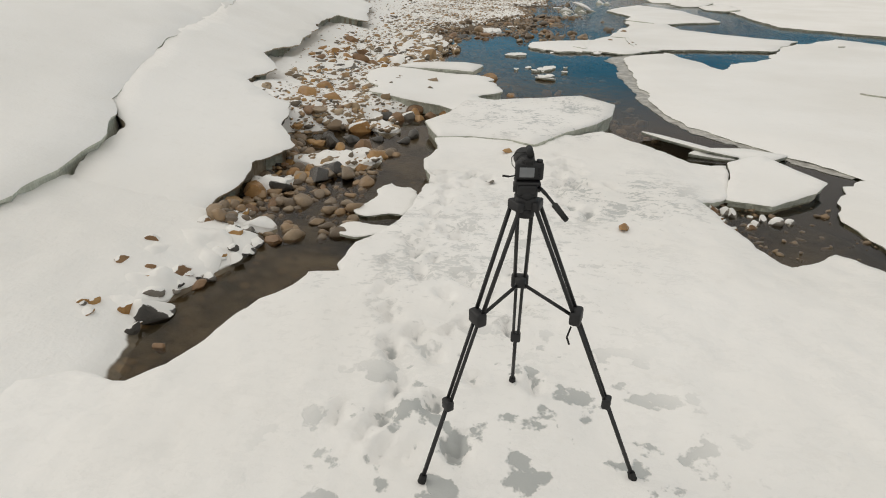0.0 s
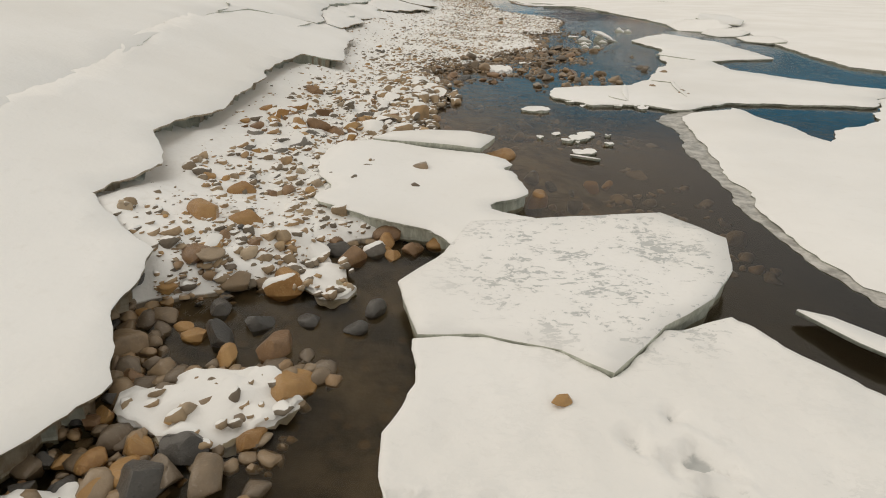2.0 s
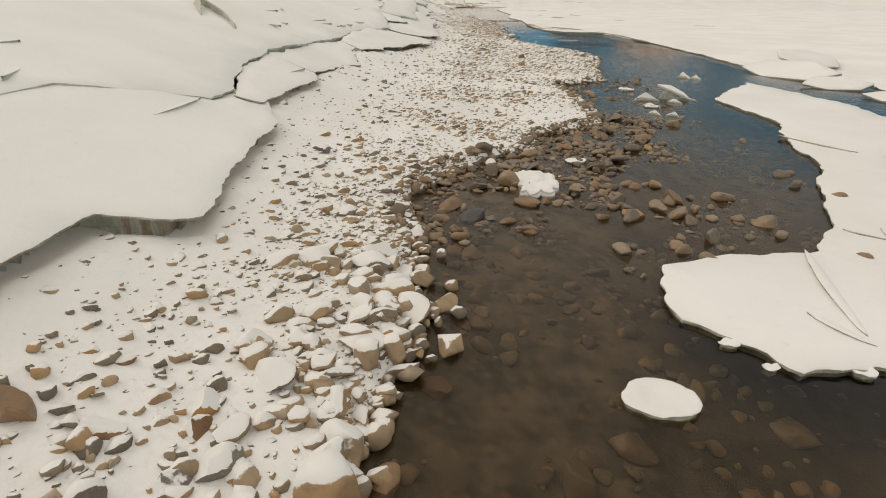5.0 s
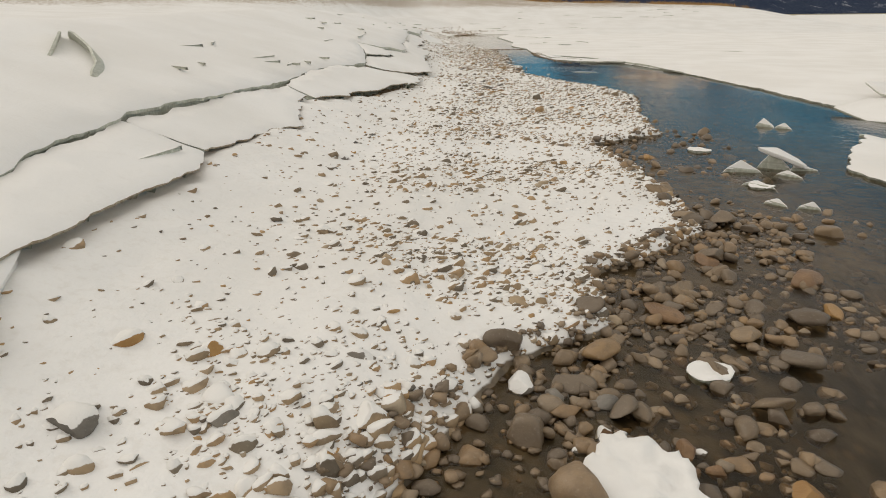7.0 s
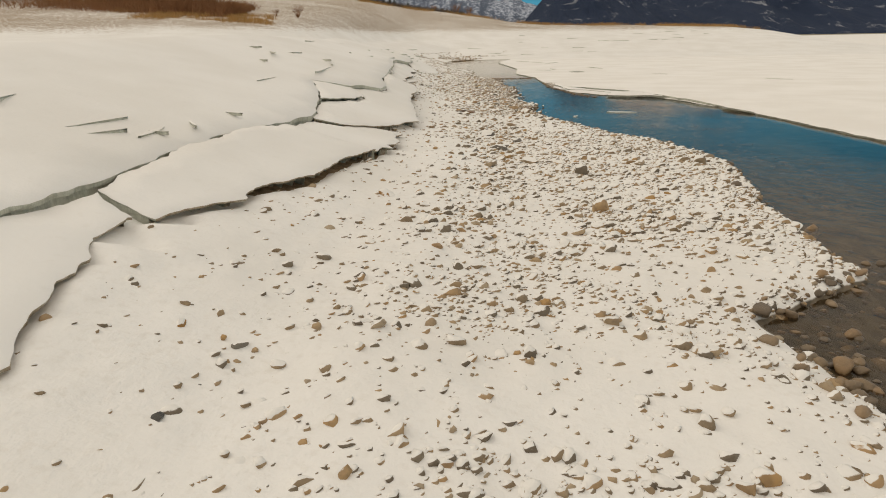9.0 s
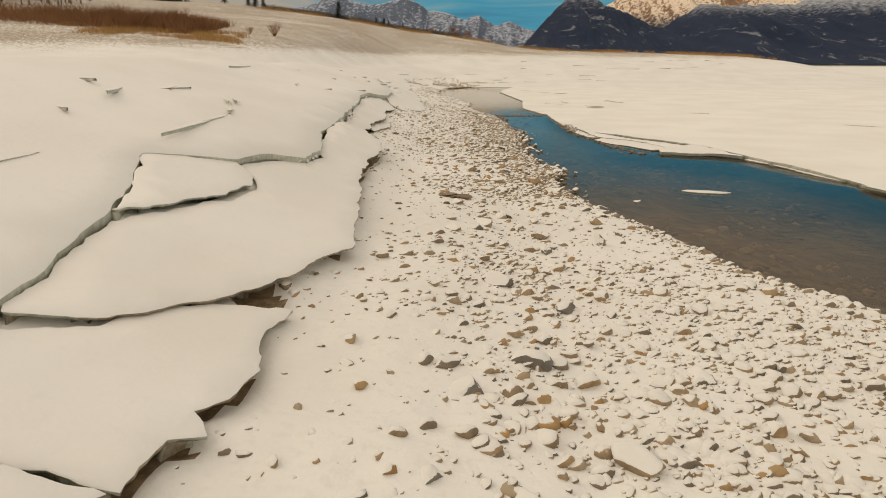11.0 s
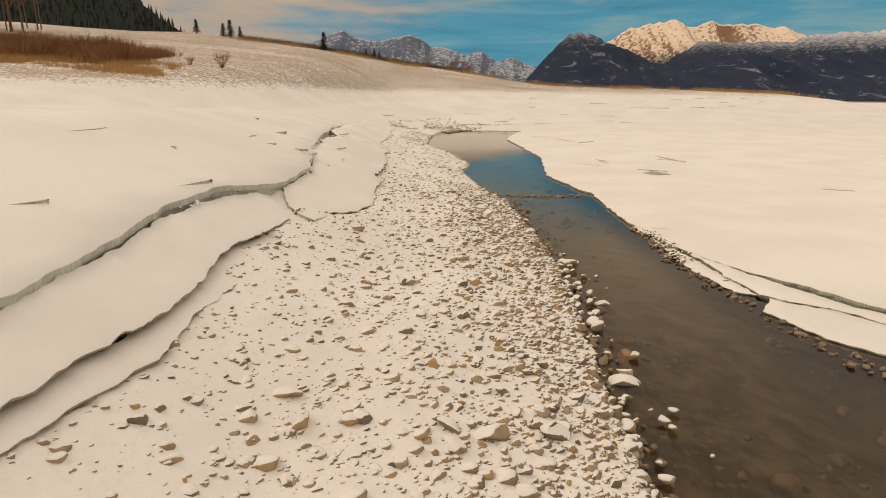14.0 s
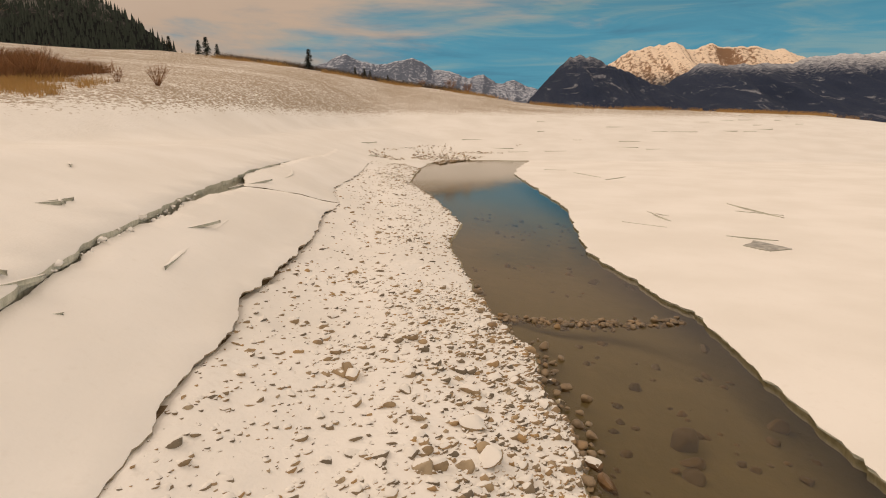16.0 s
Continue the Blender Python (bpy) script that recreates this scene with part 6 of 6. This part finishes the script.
TX, TY = 0.235, 2.12
tripod = new("tripod")
tripod.location = (TX, TY, 0.15)
tagged(tripod, "black twin-tube video tripod standing on the snowy slab", "tripod")
feet = [Vector((-0.16 - TX, 1.87 - TY, 0.0)), Vector((0.76 - TX, 1.93 - TY, 0.0)), Vector((0.27 - TX, 2.56 - TY, 0.0))]
TOP = 1.215
part("crown", join(block((0, 0, TOP), (0.085, 0.085, 0.05), 0.012), tube((0, 0, TOP - 0.06), (0, 0, TOP - 0.02), 0.035, 16)), BLACK_PLASTIC, tripod)
hub = Vector((0.0, 0.0, 0.86))
for foot in feet:
    side = Vector((-foot.y, foot.x, 0)).normalized()
    hip = Vector((foot.x, foot.y, 0)).normalized() * 0.045 + Vector((0, 0, TOP - 0.01))
    at = lambda t: hip.lerp(foot, t)
    leg = part("leg", join(tube(hip + side * 0.028, at(0.36) + side * 0.022, 0.0085), tube(hip - side * 0.028, at(0.36) - side * 0.022, 0.0085)), BLACK_METAL, tripod)
    part("hinge", block(tuple(hip), (0.075, 0.03, 0.04), 0.008, (0, 0, math.degrees(math.atan2(side.y, side.x)))), BLACK_PLASTIC, leg)
    part("upper_clamp", block(tuple(at(0.37)), (0.075, 0.045, 0.06), 0.010, (0, 0, math.degrees(math.atan2(side.y, side.x)))), BLACK_PLASTIC, leg)
    for sign in (-1, 1):
        part("middle_tube", tube(at(0.36) + side * 0.014 * sign, at(0.69) + side * 0.012 * sign, 0.0075), BLACK_METAL, leg)
    part("lower_clamp", block(tuple(at(0.69)), (0.048, 0.036, 0.05), 0.008, (0, 0, math.degrees(math.atan2(side.y, side.x)))), BLACK_PLASTIC, leg)
    part("lower_tube", tube(at(0.69), at(0.99), 0.0095), BLACK_METAL, leg)
    part("rubber_foot", join(tube(at(0.975), at(1.0) + Vector((0, 0, -0.005)), 0.016, 12, 0.019)), RUBBER, leg)
    part("spreader_arm", tube(at(0.38), hub, 0.0075, 8), BLACK_METAL, leg)
part("spreader_hub", join(tube(hub - Vector((0, 0, 0.015)), hub + Vector((0, 0, 0.015)), 0.022, 14)), BLACK_PLASTIC, tripod)
strap_hip = Vector((feet[1].x, feet[1].y, 0)).normalized() * 0.045 + Vector((0, 0, TOP - 0.01))
sp = strap_hip.lerp(feet[1], 0.40) + Vector((-0.035, -0.02, 0))
part("strap", join(tube(sp, sp + Vector((-0.012, 0, -0.05)), 0.004, 6), tube(sp + Vector((-0.012, 0, -0.05)), sp + Vector((0.0, 0, -0.085)), 0.004, 6)), RUBBER, tripod, "dangling leg strap")
head = part("fluid_head", join(tube((0, 0, TOP + 0.015), (0, 0, TOP + 0.045), 0.042, 20), block((0, 0, TOP + 0.052), (0.075, 0.08, 0.045), 0.012), tube((-0.05, 0, TOP + 0.055), (0.05, 0, TOP + 0.055), 0.020, 16)), BLACK_PLASTIC, tripod)
part("plate", block((0, 0, TOP + 0.078), (0.095, 0.07, 0.012), 0.004), BLACK_METAL, head)
part("pan_handle", join(tube((0.045, -0.02, TOP + 0.06), (0.065, -0.06, TOP + 0.05), 0.007), tube((0.065, -0.06, TOP + 0.05), (0.092, -0.115, TOP + 0.03), 0.006)), BLACK_METAL, head)
part("handle_grip", tube((0.092, -0.115, TOP + 0.03), (0.125, -0.185, TOP + 0.005), 0.012, 12, 0.010), RUBBER, head, "black rubber grip of the pan handle")

video_camera = new("video_camera")
CZ = 0.15 + TOP + 0.084
video_camera.matrix_basis = pose(TX + 0.005, TY, CZ) @ Matrix.Diagonal((0.82, 0.82, 0.82, 1))
tagged(video_camera, "black stills camera with a lens hood mounted on the tripod", "camera")
part("body", join(block((0, 0, 0.043), (0.125, 0.055, 0.082), 0.011), block((0.045, 0.015, 0.042), (0.036, 0.05, 0.08), 0.012), block((-0.005, 0.0, 0.090), (0.055, 0.055, 0.03), 0.010)), BLACK_PLASTIC, video_camera)
part("screen", block((-0.012, -0.0295, 0.043), (0.066, 0.006, 0.046), 0.002), LCD, video_camera, "grey rear screen")
part("eyepiece", block((-0.005, -0.032, 0.088), (0.034, 0.018, 0.020), 0.005), RUBBER, video_camera)
for bz in (0.026, 0.042, 0.058):
    part("button", tube((0.042, -0.026, bz), (0.042, -0.032, bz), 0.0045, 10), BLACK_METAL, video_camera)
part("dial", tube((0.044, 0.0, 0.082), (0.044, 0.0, 0.093), 0.014, 18), BLACK_METAL, video_camera)
part("lens", join(tube((-0.012, 0.028, 0.046), (-0.012, 0.11, 0.049), 0.034, 24, 0.037)), BLACK_PLASTIC, video_camera)
part("lens_hood", join(tube((-0.012, 0.10, 0.049), (-0.012, 0.165, 0.052), 0.040, 24, 0.050)), BLACK_PLASTIC, video_camera)
part("microphone", join(block((0.002, 0.01, 0.108), (0.028, 0.026, 0.012), 0.004), tube((0.0, -0.02, 0.122), (0.0, 0.07, 0.123), 0.016, 14)), RUBBER, video_camera, "dark shoe-mounted microphone")
part("cable", join(tube((-0.060, -0.01, 0.05), (-0.078, 0.0, 0.07), 0.002, 6), tube((-0.078, 0.0, 0.07), (-0.080, 0.02, 0.095), 0.002, 6), tube((-0.080, 0.02, 0.095), (-0.06, 0.03, 0.115), 0.002, 6), tube((-0.06, 0.03, 0.115), (-0.012, 0.02, 0.118), 0.002, 6)), RUBBER, video_camera, "thin looped cable")
part("wrist_strap", join(tube((-0.062, -0.02, 0.025), (-0.09, -0.03, 0.023), 0.0035, 6), tube((-0.09, -0.03, 0.023), (-0.12, -0.03, 0.027), 0.005, 6)), RUBBER, video_camera)

# a stone and a lump of earth on the slab
for x, y, w, kind, words in ((1.3, 4.55, 0.14, "ochre", "small tan stone lying on the snowy slab"), (0.44, 6.63, 0.14, "ochre", "tan stone frozen onto the snowy slab"), (0.22, 5.62, 0.10, "grey_snowy", "small snow-dusted lump of ice on the slab")):
    me = LARGE[3].copy()
    me.materials.append(ROCK_MATS[kind])
    ob = new("stone", me)
    ob.matrix_basis = pose(x, y, 0.15 + 0.12 * w, 10, 6, 40 * x) @ Matrix.Diagonal((w, w * 0.8, w * 0.7, 1))
    tagged(ob, words, "stone")




# ---------------------------------------------------------------- mountains
def ridge(name, profile, y_crest, depth, mat, label, seed, rough=0.22, across=420, rows=44, category="mountain"):
    """A mountain front: from its foot, depth metres nearer, up to the crest given as (x, height)."""
    prof = np.array(profile, float)
    xs = np.linspace(prof[0, 0], prof[-1, 0], across)
    crest = np.interp(xs, prof[:, 0], prof[:, 1])
    span = crest.max()
    crest = crest + 0.11 * span * fbm(xs / span * 5.0 + seed, xs * 0 + seed, 6, 0.62) * smooth(crest, 0, 0.3 * span)
    s = np.concatenate([np.linspace(0, 1, rows), np.linspace(1.06, 1.4, 5)])
    S, C = np.meshgrid(s, crest, indexing="ij")
    X = np.broadcast_to(xs, S.shape)
    spur = fbm(X / span * 2.0 + seed * 3, S * 1.2 + X / span * 0.8, 6, 0.62) - 0.6 * np.abs(fbm(X / span * 5.0 + seed, S * 2.5, 4, 0.6))
    mid = np.sin(np.clip(S, 0, 1) * math.pi)
    Z = np.where(S <= 1, C * (0.75 * S + 0.25 * S**2) + rough * span * spur * mid, C * (1 - 1.3 * (S - 1)))
    Y = y_crest - depth * (1 - S) + depth * 0.55 * fbm(X / span * 1.6 + seed, S * 0.8 + 5, 4) * mid
    Z[0] = -20
    verts = np.stack([X, Y, Z], -1).reshape(-1, 3)
    ny = len(s)
    a = (np.arange(ny - 1)[:, None] * across + np.arange(across - 1)[None]).ravel()
    quads = np.stack([a, a + 1, a + across + 1, a + across], 1)
    ob = mesh_object(name, verts.tolist(), quads.tolist(), [mat])
    return tagged(ob, label, category, "distant mountains")


# haze of the distance is put into these rock and snow colours as blue-grey
M_SNOWY = make_forest_mountain("hazy_snowy_range", 60, 150, (0.13, 0.16, 0.22), (0.07, 0.085, 0.11), (0.50, 0.55, 0.65), 0.93)
# blue distance haze is put into the forest and rock tones here
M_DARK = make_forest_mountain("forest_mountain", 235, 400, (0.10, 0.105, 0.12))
# the late sun on this peak is put into its warm rock and snow colours
M_WARM = make_forest_mountain("sun_tinted_peak", 190, 330, (0.33, 0.20, 0.13), (0.04, 0.047, 0.062), (0.92, 0.76, 0.62), 0.72)
M_CLIFF = make_forest_mountain("cliff_mountain", 100, 150, (0.17, 0.16, 0.15), (0.020, 0.024, 0.024), (0.36, 0.35, 0.33), 0.55, 0.75)
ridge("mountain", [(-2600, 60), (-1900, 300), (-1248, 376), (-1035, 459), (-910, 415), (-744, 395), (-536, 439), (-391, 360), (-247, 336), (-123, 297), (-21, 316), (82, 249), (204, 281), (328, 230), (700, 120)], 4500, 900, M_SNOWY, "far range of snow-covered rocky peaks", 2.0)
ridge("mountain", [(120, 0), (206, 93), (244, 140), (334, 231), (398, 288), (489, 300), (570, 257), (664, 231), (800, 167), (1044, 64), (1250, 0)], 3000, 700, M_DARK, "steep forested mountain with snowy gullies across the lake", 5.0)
ridge("mountain", [(600, 60), (768, 332), (840, 387), (950, 442), (1096, 478), (1260, 521), (1395, 459), (1502, 495), (1614, 477), (1795, 487), (1980, 458), (2129, 422), (2700, 250)], 4300, 900, M_WARM, "high snowy peak with late sun's glow in its warm colours", 9.0)
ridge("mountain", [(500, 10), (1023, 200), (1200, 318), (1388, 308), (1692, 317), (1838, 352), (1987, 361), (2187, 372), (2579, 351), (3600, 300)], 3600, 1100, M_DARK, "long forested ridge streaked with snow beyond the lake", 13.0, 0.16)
ridge("mountain", [(-900, 300), (-640, 212), (-520, 172), (-429, 143), (-398, 120), (-383, 108), (-366, 94), (-342, 78), (-300, 50), (-240, 20), (-200, 0)], 700, 160, M_CLIFF, "dark forested mountainside below pale cliffs", 17.0, 0.10)
slope_ob = [o for o in bpy.data.objects if o.name.startswith("mountain")][-1]
co = np.zeros(len(slope_ob.data.vertices) * 3)
slope_ob.data.vertices.foreach_get("co", co)
co = co.reshape(-1, 3)
co = co[(co[:, 0] > -660) & (co[:, 2] > 5) & (co[:, 2] < 135) & (co[:, 1] < 702)]
rngf = np.random.RandomState(3)
roots = co[rngf.randint(0, len(co), 6000)] + rngf.uniform(-1, 1, (6000, 3)) * (2.0, 2.0, 0)
tall = rngf.uniform(4.5, 9.0, 6000)
ring = np.array([(math.cos(a), math.sin(a)) for a in (0.3, 1.56, 2.8, 4.1, 5.3)])
verts = np.concatenate([np.concatenate([roots[:, None, :] + np.concatenate([ring[None] * (0.2 * tall)[:, None, None], np.full((6000, 5, 1), -1.5)], 2), (roots + np.stack([0 * tall, 0 * tall, tall], 1))[:, None, :]], 1)]).reshape(-1, 3)
faces = [(6 * k + a, 6 * k + (a + 1) % 5, 6 * k + 5) for k in range(6000) for a in range(5)]
tagged(mesh_object("forest", verts.tolist(), faces, [NEEDLES], smooth_faces=False), "dense dark conifer forest on the mountainside", "forest", kind="stuff")


# ---------------------------------------------------------------- trees, shrubs, grass
def conifer(h, seed, name="spruce"):
    """A spruce: tapered trunk and whorls of drooping, needle-clad boughs."""
    rng = random.Random(seed)
    tree = new(name)
    part("trunk", tube((0, 0, -0.3), (0, 0, h), 0.028 * h, 7, 0.003 * h), BARK, tree)
    verts, faces = [], []
    level = 0.08 * h
    while level < h * 0.99:
        reach = (0.36 * h) * (1 - level / h) ** 0.85 * rng.uniform(0.75, 1.15) + 0.015 * h
        for k in range(rng.randint(6, 9)):
            a = rng.uniform(0, 6.283)
            c, s = math.cos(a), math.sin(a)
            for j in range(5):
                t = (j + 0.6) / 5
                r, z = reach * t, level - 0.35 * reach * t * t + 0.03 * h
                w = 0.095 * h * (1.15 - t) + 0.015 * h
                for side in (-1, 1):
                    b = len(verts)
                    spread_a = a + side * rng.uniform(0.5, 1.0)
                    verts += [(c * r, s * r, z), (c * r * 0.8 + math.cos(spread_a) * w, s * r * 0.8 + math.sin(spread_a) * w, z - 0.3 * w), (c * (r + w), s * (r + w), z - 0.2 * w - 0.02 * h * rng.random())]
                    faces.append((b, b + 1, b + 2))
        level += h * 0.042
    mesh_object("crown", verts, faces, [NEEDLES], tree, smooth_faces=False)
    return tree


def bare_tree(h, seed):
    """A leafless aspen: trunk, rising limbs and fine twigs."""
    rng = random.Random(seed)
    tree = new("bare_tree")
    part("trunk", tube((0, 0, -0.5), (0.02 * h, 0, h * 0.95), 0.008 * h, 6, 0.002 * h), ASPEN, tree)
    bms = []
    for k in range(46):
        z = h * rng.uniform(0.25, 0.95)
        a = rng.uniform(0, 6.283)
        r = 0.16 * h * (1.05 - z / h) + 0.03 * h
        tip = (math.cos(a) * r, math.sin(a) * r, z + r * 0.9)
        bms.append(tube((0, 0, z), tip, 0.0035 * h, 3, 0.001 * h))
        for j in range(2):
            b = Vector(tip) * rng.uniform(0.6, 0.9)
            bms.append(tube((b.x, b.y, z + (tip[2] - z) * 0.7), (b.x + rng.gauss(0, 0.04 * h), b.y + rng.gauss(0, 0.04 * h), tip[2] + rng.uniform(0, 0.07 * h)), 0.0018 * h, 3, 0.0006 * h))
    part("crown", join(*bms), ASPEN, tree)
    return tree


first = conifer(2.7, 1)
tagged(first, "small dark spruce on the crest of the gravel hill", "spruce", "spruces on the crest")
first.location = (-25.0, 138.0, float(land(-25.0, 138.0)))
second = conifer(2.0, 2)
tagged(second, "small dark spruce on the crest of the gravel hill", "spruce", "spruces on the crest")
second.location = (-40.5, 138.0, float(land(-40.5, 138.0)))
for x, y, s, src in [(-39.4, 138, 0.95, first), (-38.3, 139, 0.65, first), (-44.7, 138, 0.75, first), (-18.8, 139, 0.65, second), (-17.5, 139, 0.7, second), (-16.9, 140, 0.6, second), (-14.4, 140, 0.5, second), (-12.2, 140, 0.35, second)]:
    c = copy_thing(src, pose(x, y, float(land(x, y)), 0, 0, 50 * x))
    c.scale = (s, s, s)

aspen_a, aspen_b = bare_tree(13, 4), bare_tree(11, 6)
dark_spruce = conifer(12, 9)
for ob, words, kind in ((aspen_a, "tall leafless aspen in a dense grove", "tree"), (aspen_b, "leafless aspen in a dense grove", "tree"), (dark_spruce, "tall dark spruce among bare aspens", "spruce")):
    tagged(ob, words, kind, "grove at the lake's shore")
grove = random.Random(31)
spots = []
for k in range(120):
    spots.append((-57 - abs(grove.gauss(0, 14)), grove.uniform(90, 126)))
for k, (x, y) in enumerate(spots):
    src = dark_spruce if k % 4 == 3 and x < -80 else (aspen_a, aspen_b, aspen_b)[k % 3]
    if k < 3:
        src = (aspen_a, aspen_b, dark_spruce)[k]
        src.location = (x, y, float(land(x, y)))
    else:
        c = copy_thing(src, pose(x, y, float(land(x, y)), 0, 0, 37 * k))
        sc = grove.uniform(0.75, 1.15)
        c.scale = (sc, sc, sc)


def blades(name, places, mat, label, seed, category, lean=0.25):
    """Many thin upright stems, each a narrow three-sided blade: x, y, z, height."""
    rng = np.random.RandomState(seed)
    p = np.array(places)
    n = len(p)
    a, lean_x, lean_y = rng.rand(n) * 6.283, rng.randn(n) * lean, rng.randn(n) * lean
    w = 0.012 + 0.016 * p[:, 3]
    base = p[:, :3]
    v = np.zeros((n, 3, 3))
    v[:, 0] = base + np.stack([np.cos(a) * w, np.sin(a) * w, -0.05 + 0 * a], 1)
    v[:, 1] = base - np.stack([np.cos(a) * w, np.sin(a) * w, 0.05 + 0 * a], 1)
    v[:, 2] = base + np.stack([lean_x * p[:, 3], lean_y * p[:, 3], p[:, 3]], 1)
    f = np.arange(3 * n).reshape(-1, 3)
    ob = mesh_object(name, v.reshape(-1, 3).tolist(), f.tolist(), [mat], smooth_faces=False)
    return tagged(ob, label, category, kind="stuff")


rngw = np.random.RandomState(44)
t = rngw.rand(26000)
wx = -25.5 - 2.0 * t - np.abs(rngw.randn(26000)) * 9.0 + 2.0 * fbm(t * 40, t * 0, 3)
wy = 86 + 10 * t + rngw.randn(26000) * 1.2
hgt = (0.6 + 0.9 * rngw.rand(26000)) * (0.8 + 1.4 * fbm(wx * 0.5, wy * 0.5, 2))
blades("willow_thicket", np.stack([wx, wy, land(wx, wy), hgt], 1), WILLOW, "dense thicket of leafless orange-brown willow", 1, "shrubs", 0.55)
t = rngw.rand(16000)
wx = -19.5 - 3.0 * t - rngw.rand(16000) * 16.0
wy = 80 + 8 * t + rngw.randn(16000) * 1.0
keep = fbm(wx * 0.35, wy * 0.35, 3) > -0.02
wx, wy = wx[keep], wy[keep]
blades("dry_grass", np.stack([wx, wy, land(wx, wy), 0.15 + 0.3 * rngw.rand(len(wx))], 1), GRASS, "tufts of dry yellow grass at the thicket's edge", 2, "grass")
cx2 = rngw.uniform(-38, 48, 16000)
cy2 = 137 + rngw.randn(16000) * 1.2
keep = fbm(cx2 * 0.25, cy2 * 0.25, 3) > -0.08
cx2, cy2 = cx2[keep], cy2[keep]
blades("dry_grass", np.stack([cx2, cy2, land(cx2, cy2), 0.2 + 0.35 * rngw.rand(len(cx2))], 1), GRASS, "strip of dry orange grass along the hill's crest", 3, "grass")
bx = rngw.uniform(-38, -4, 7000)
by = 139 + rngw.randn(7000) * 0.7
blades("brush", np.stack([bx, by, land(bx, by), 0.3 + 0.5 * rngw.rand(7000)], 1), BARK, "line of dark brush along the hill's crest", 4, "shrubs")


def bare_bush(x, y, h, seed):
    """A leafless bush of forked stems."""
    rng = random.Random(seed)
    bms = []
    for k in range(46):
        a, r, up = rng.uniform(0, 6.283), 0.62 * h * math.sqrt(rng.random()), h * rng.uniform(0.45, 0.8)
        mid = (math.cos(a) * r * 0.55, math.sin(a) * r * 0.55, up * 0.62)
        bms.append(tube((0.04 * math.cos(a), 0.04 * math.sin(a), -0.1), mid, 0.008 * h, 3, 0.005 * h))
        for j in range(4):
            q = a + rng.gauss(0, 0.5)
            tip = (mid[0] + math.cos(q) * r * rng.uniform(0.2, 0.6), mid[1] + math.sin(q) * r * rng.uniform(0.2, 0.6), up + rng.uniform(-0.1, 0.25) * h)
            bms.append(tube(mid, tip, 0.004 * h, 3, 0.0015 * h))
    bush = new("bush")
    bush.location = (x, y, float(land(x, y)))
    part("crown", join(*bms), WILLOW, bush)
    return tagged(bush, "leafless brown bush on the snowy gravel slope", "bush", "bare bushes on the hill")


bare_bush(-20.4, 90.5, 1.4, 3)
bare_bush(-22.6, 90.0, 0.8, 4)
bare_bush(-5.5, 139.5, 2.0, 5)
bare_bush(-3.2, 140.0, 1.7, 6)
bare_bush(-9.5, 139.0, 1.2, 7)
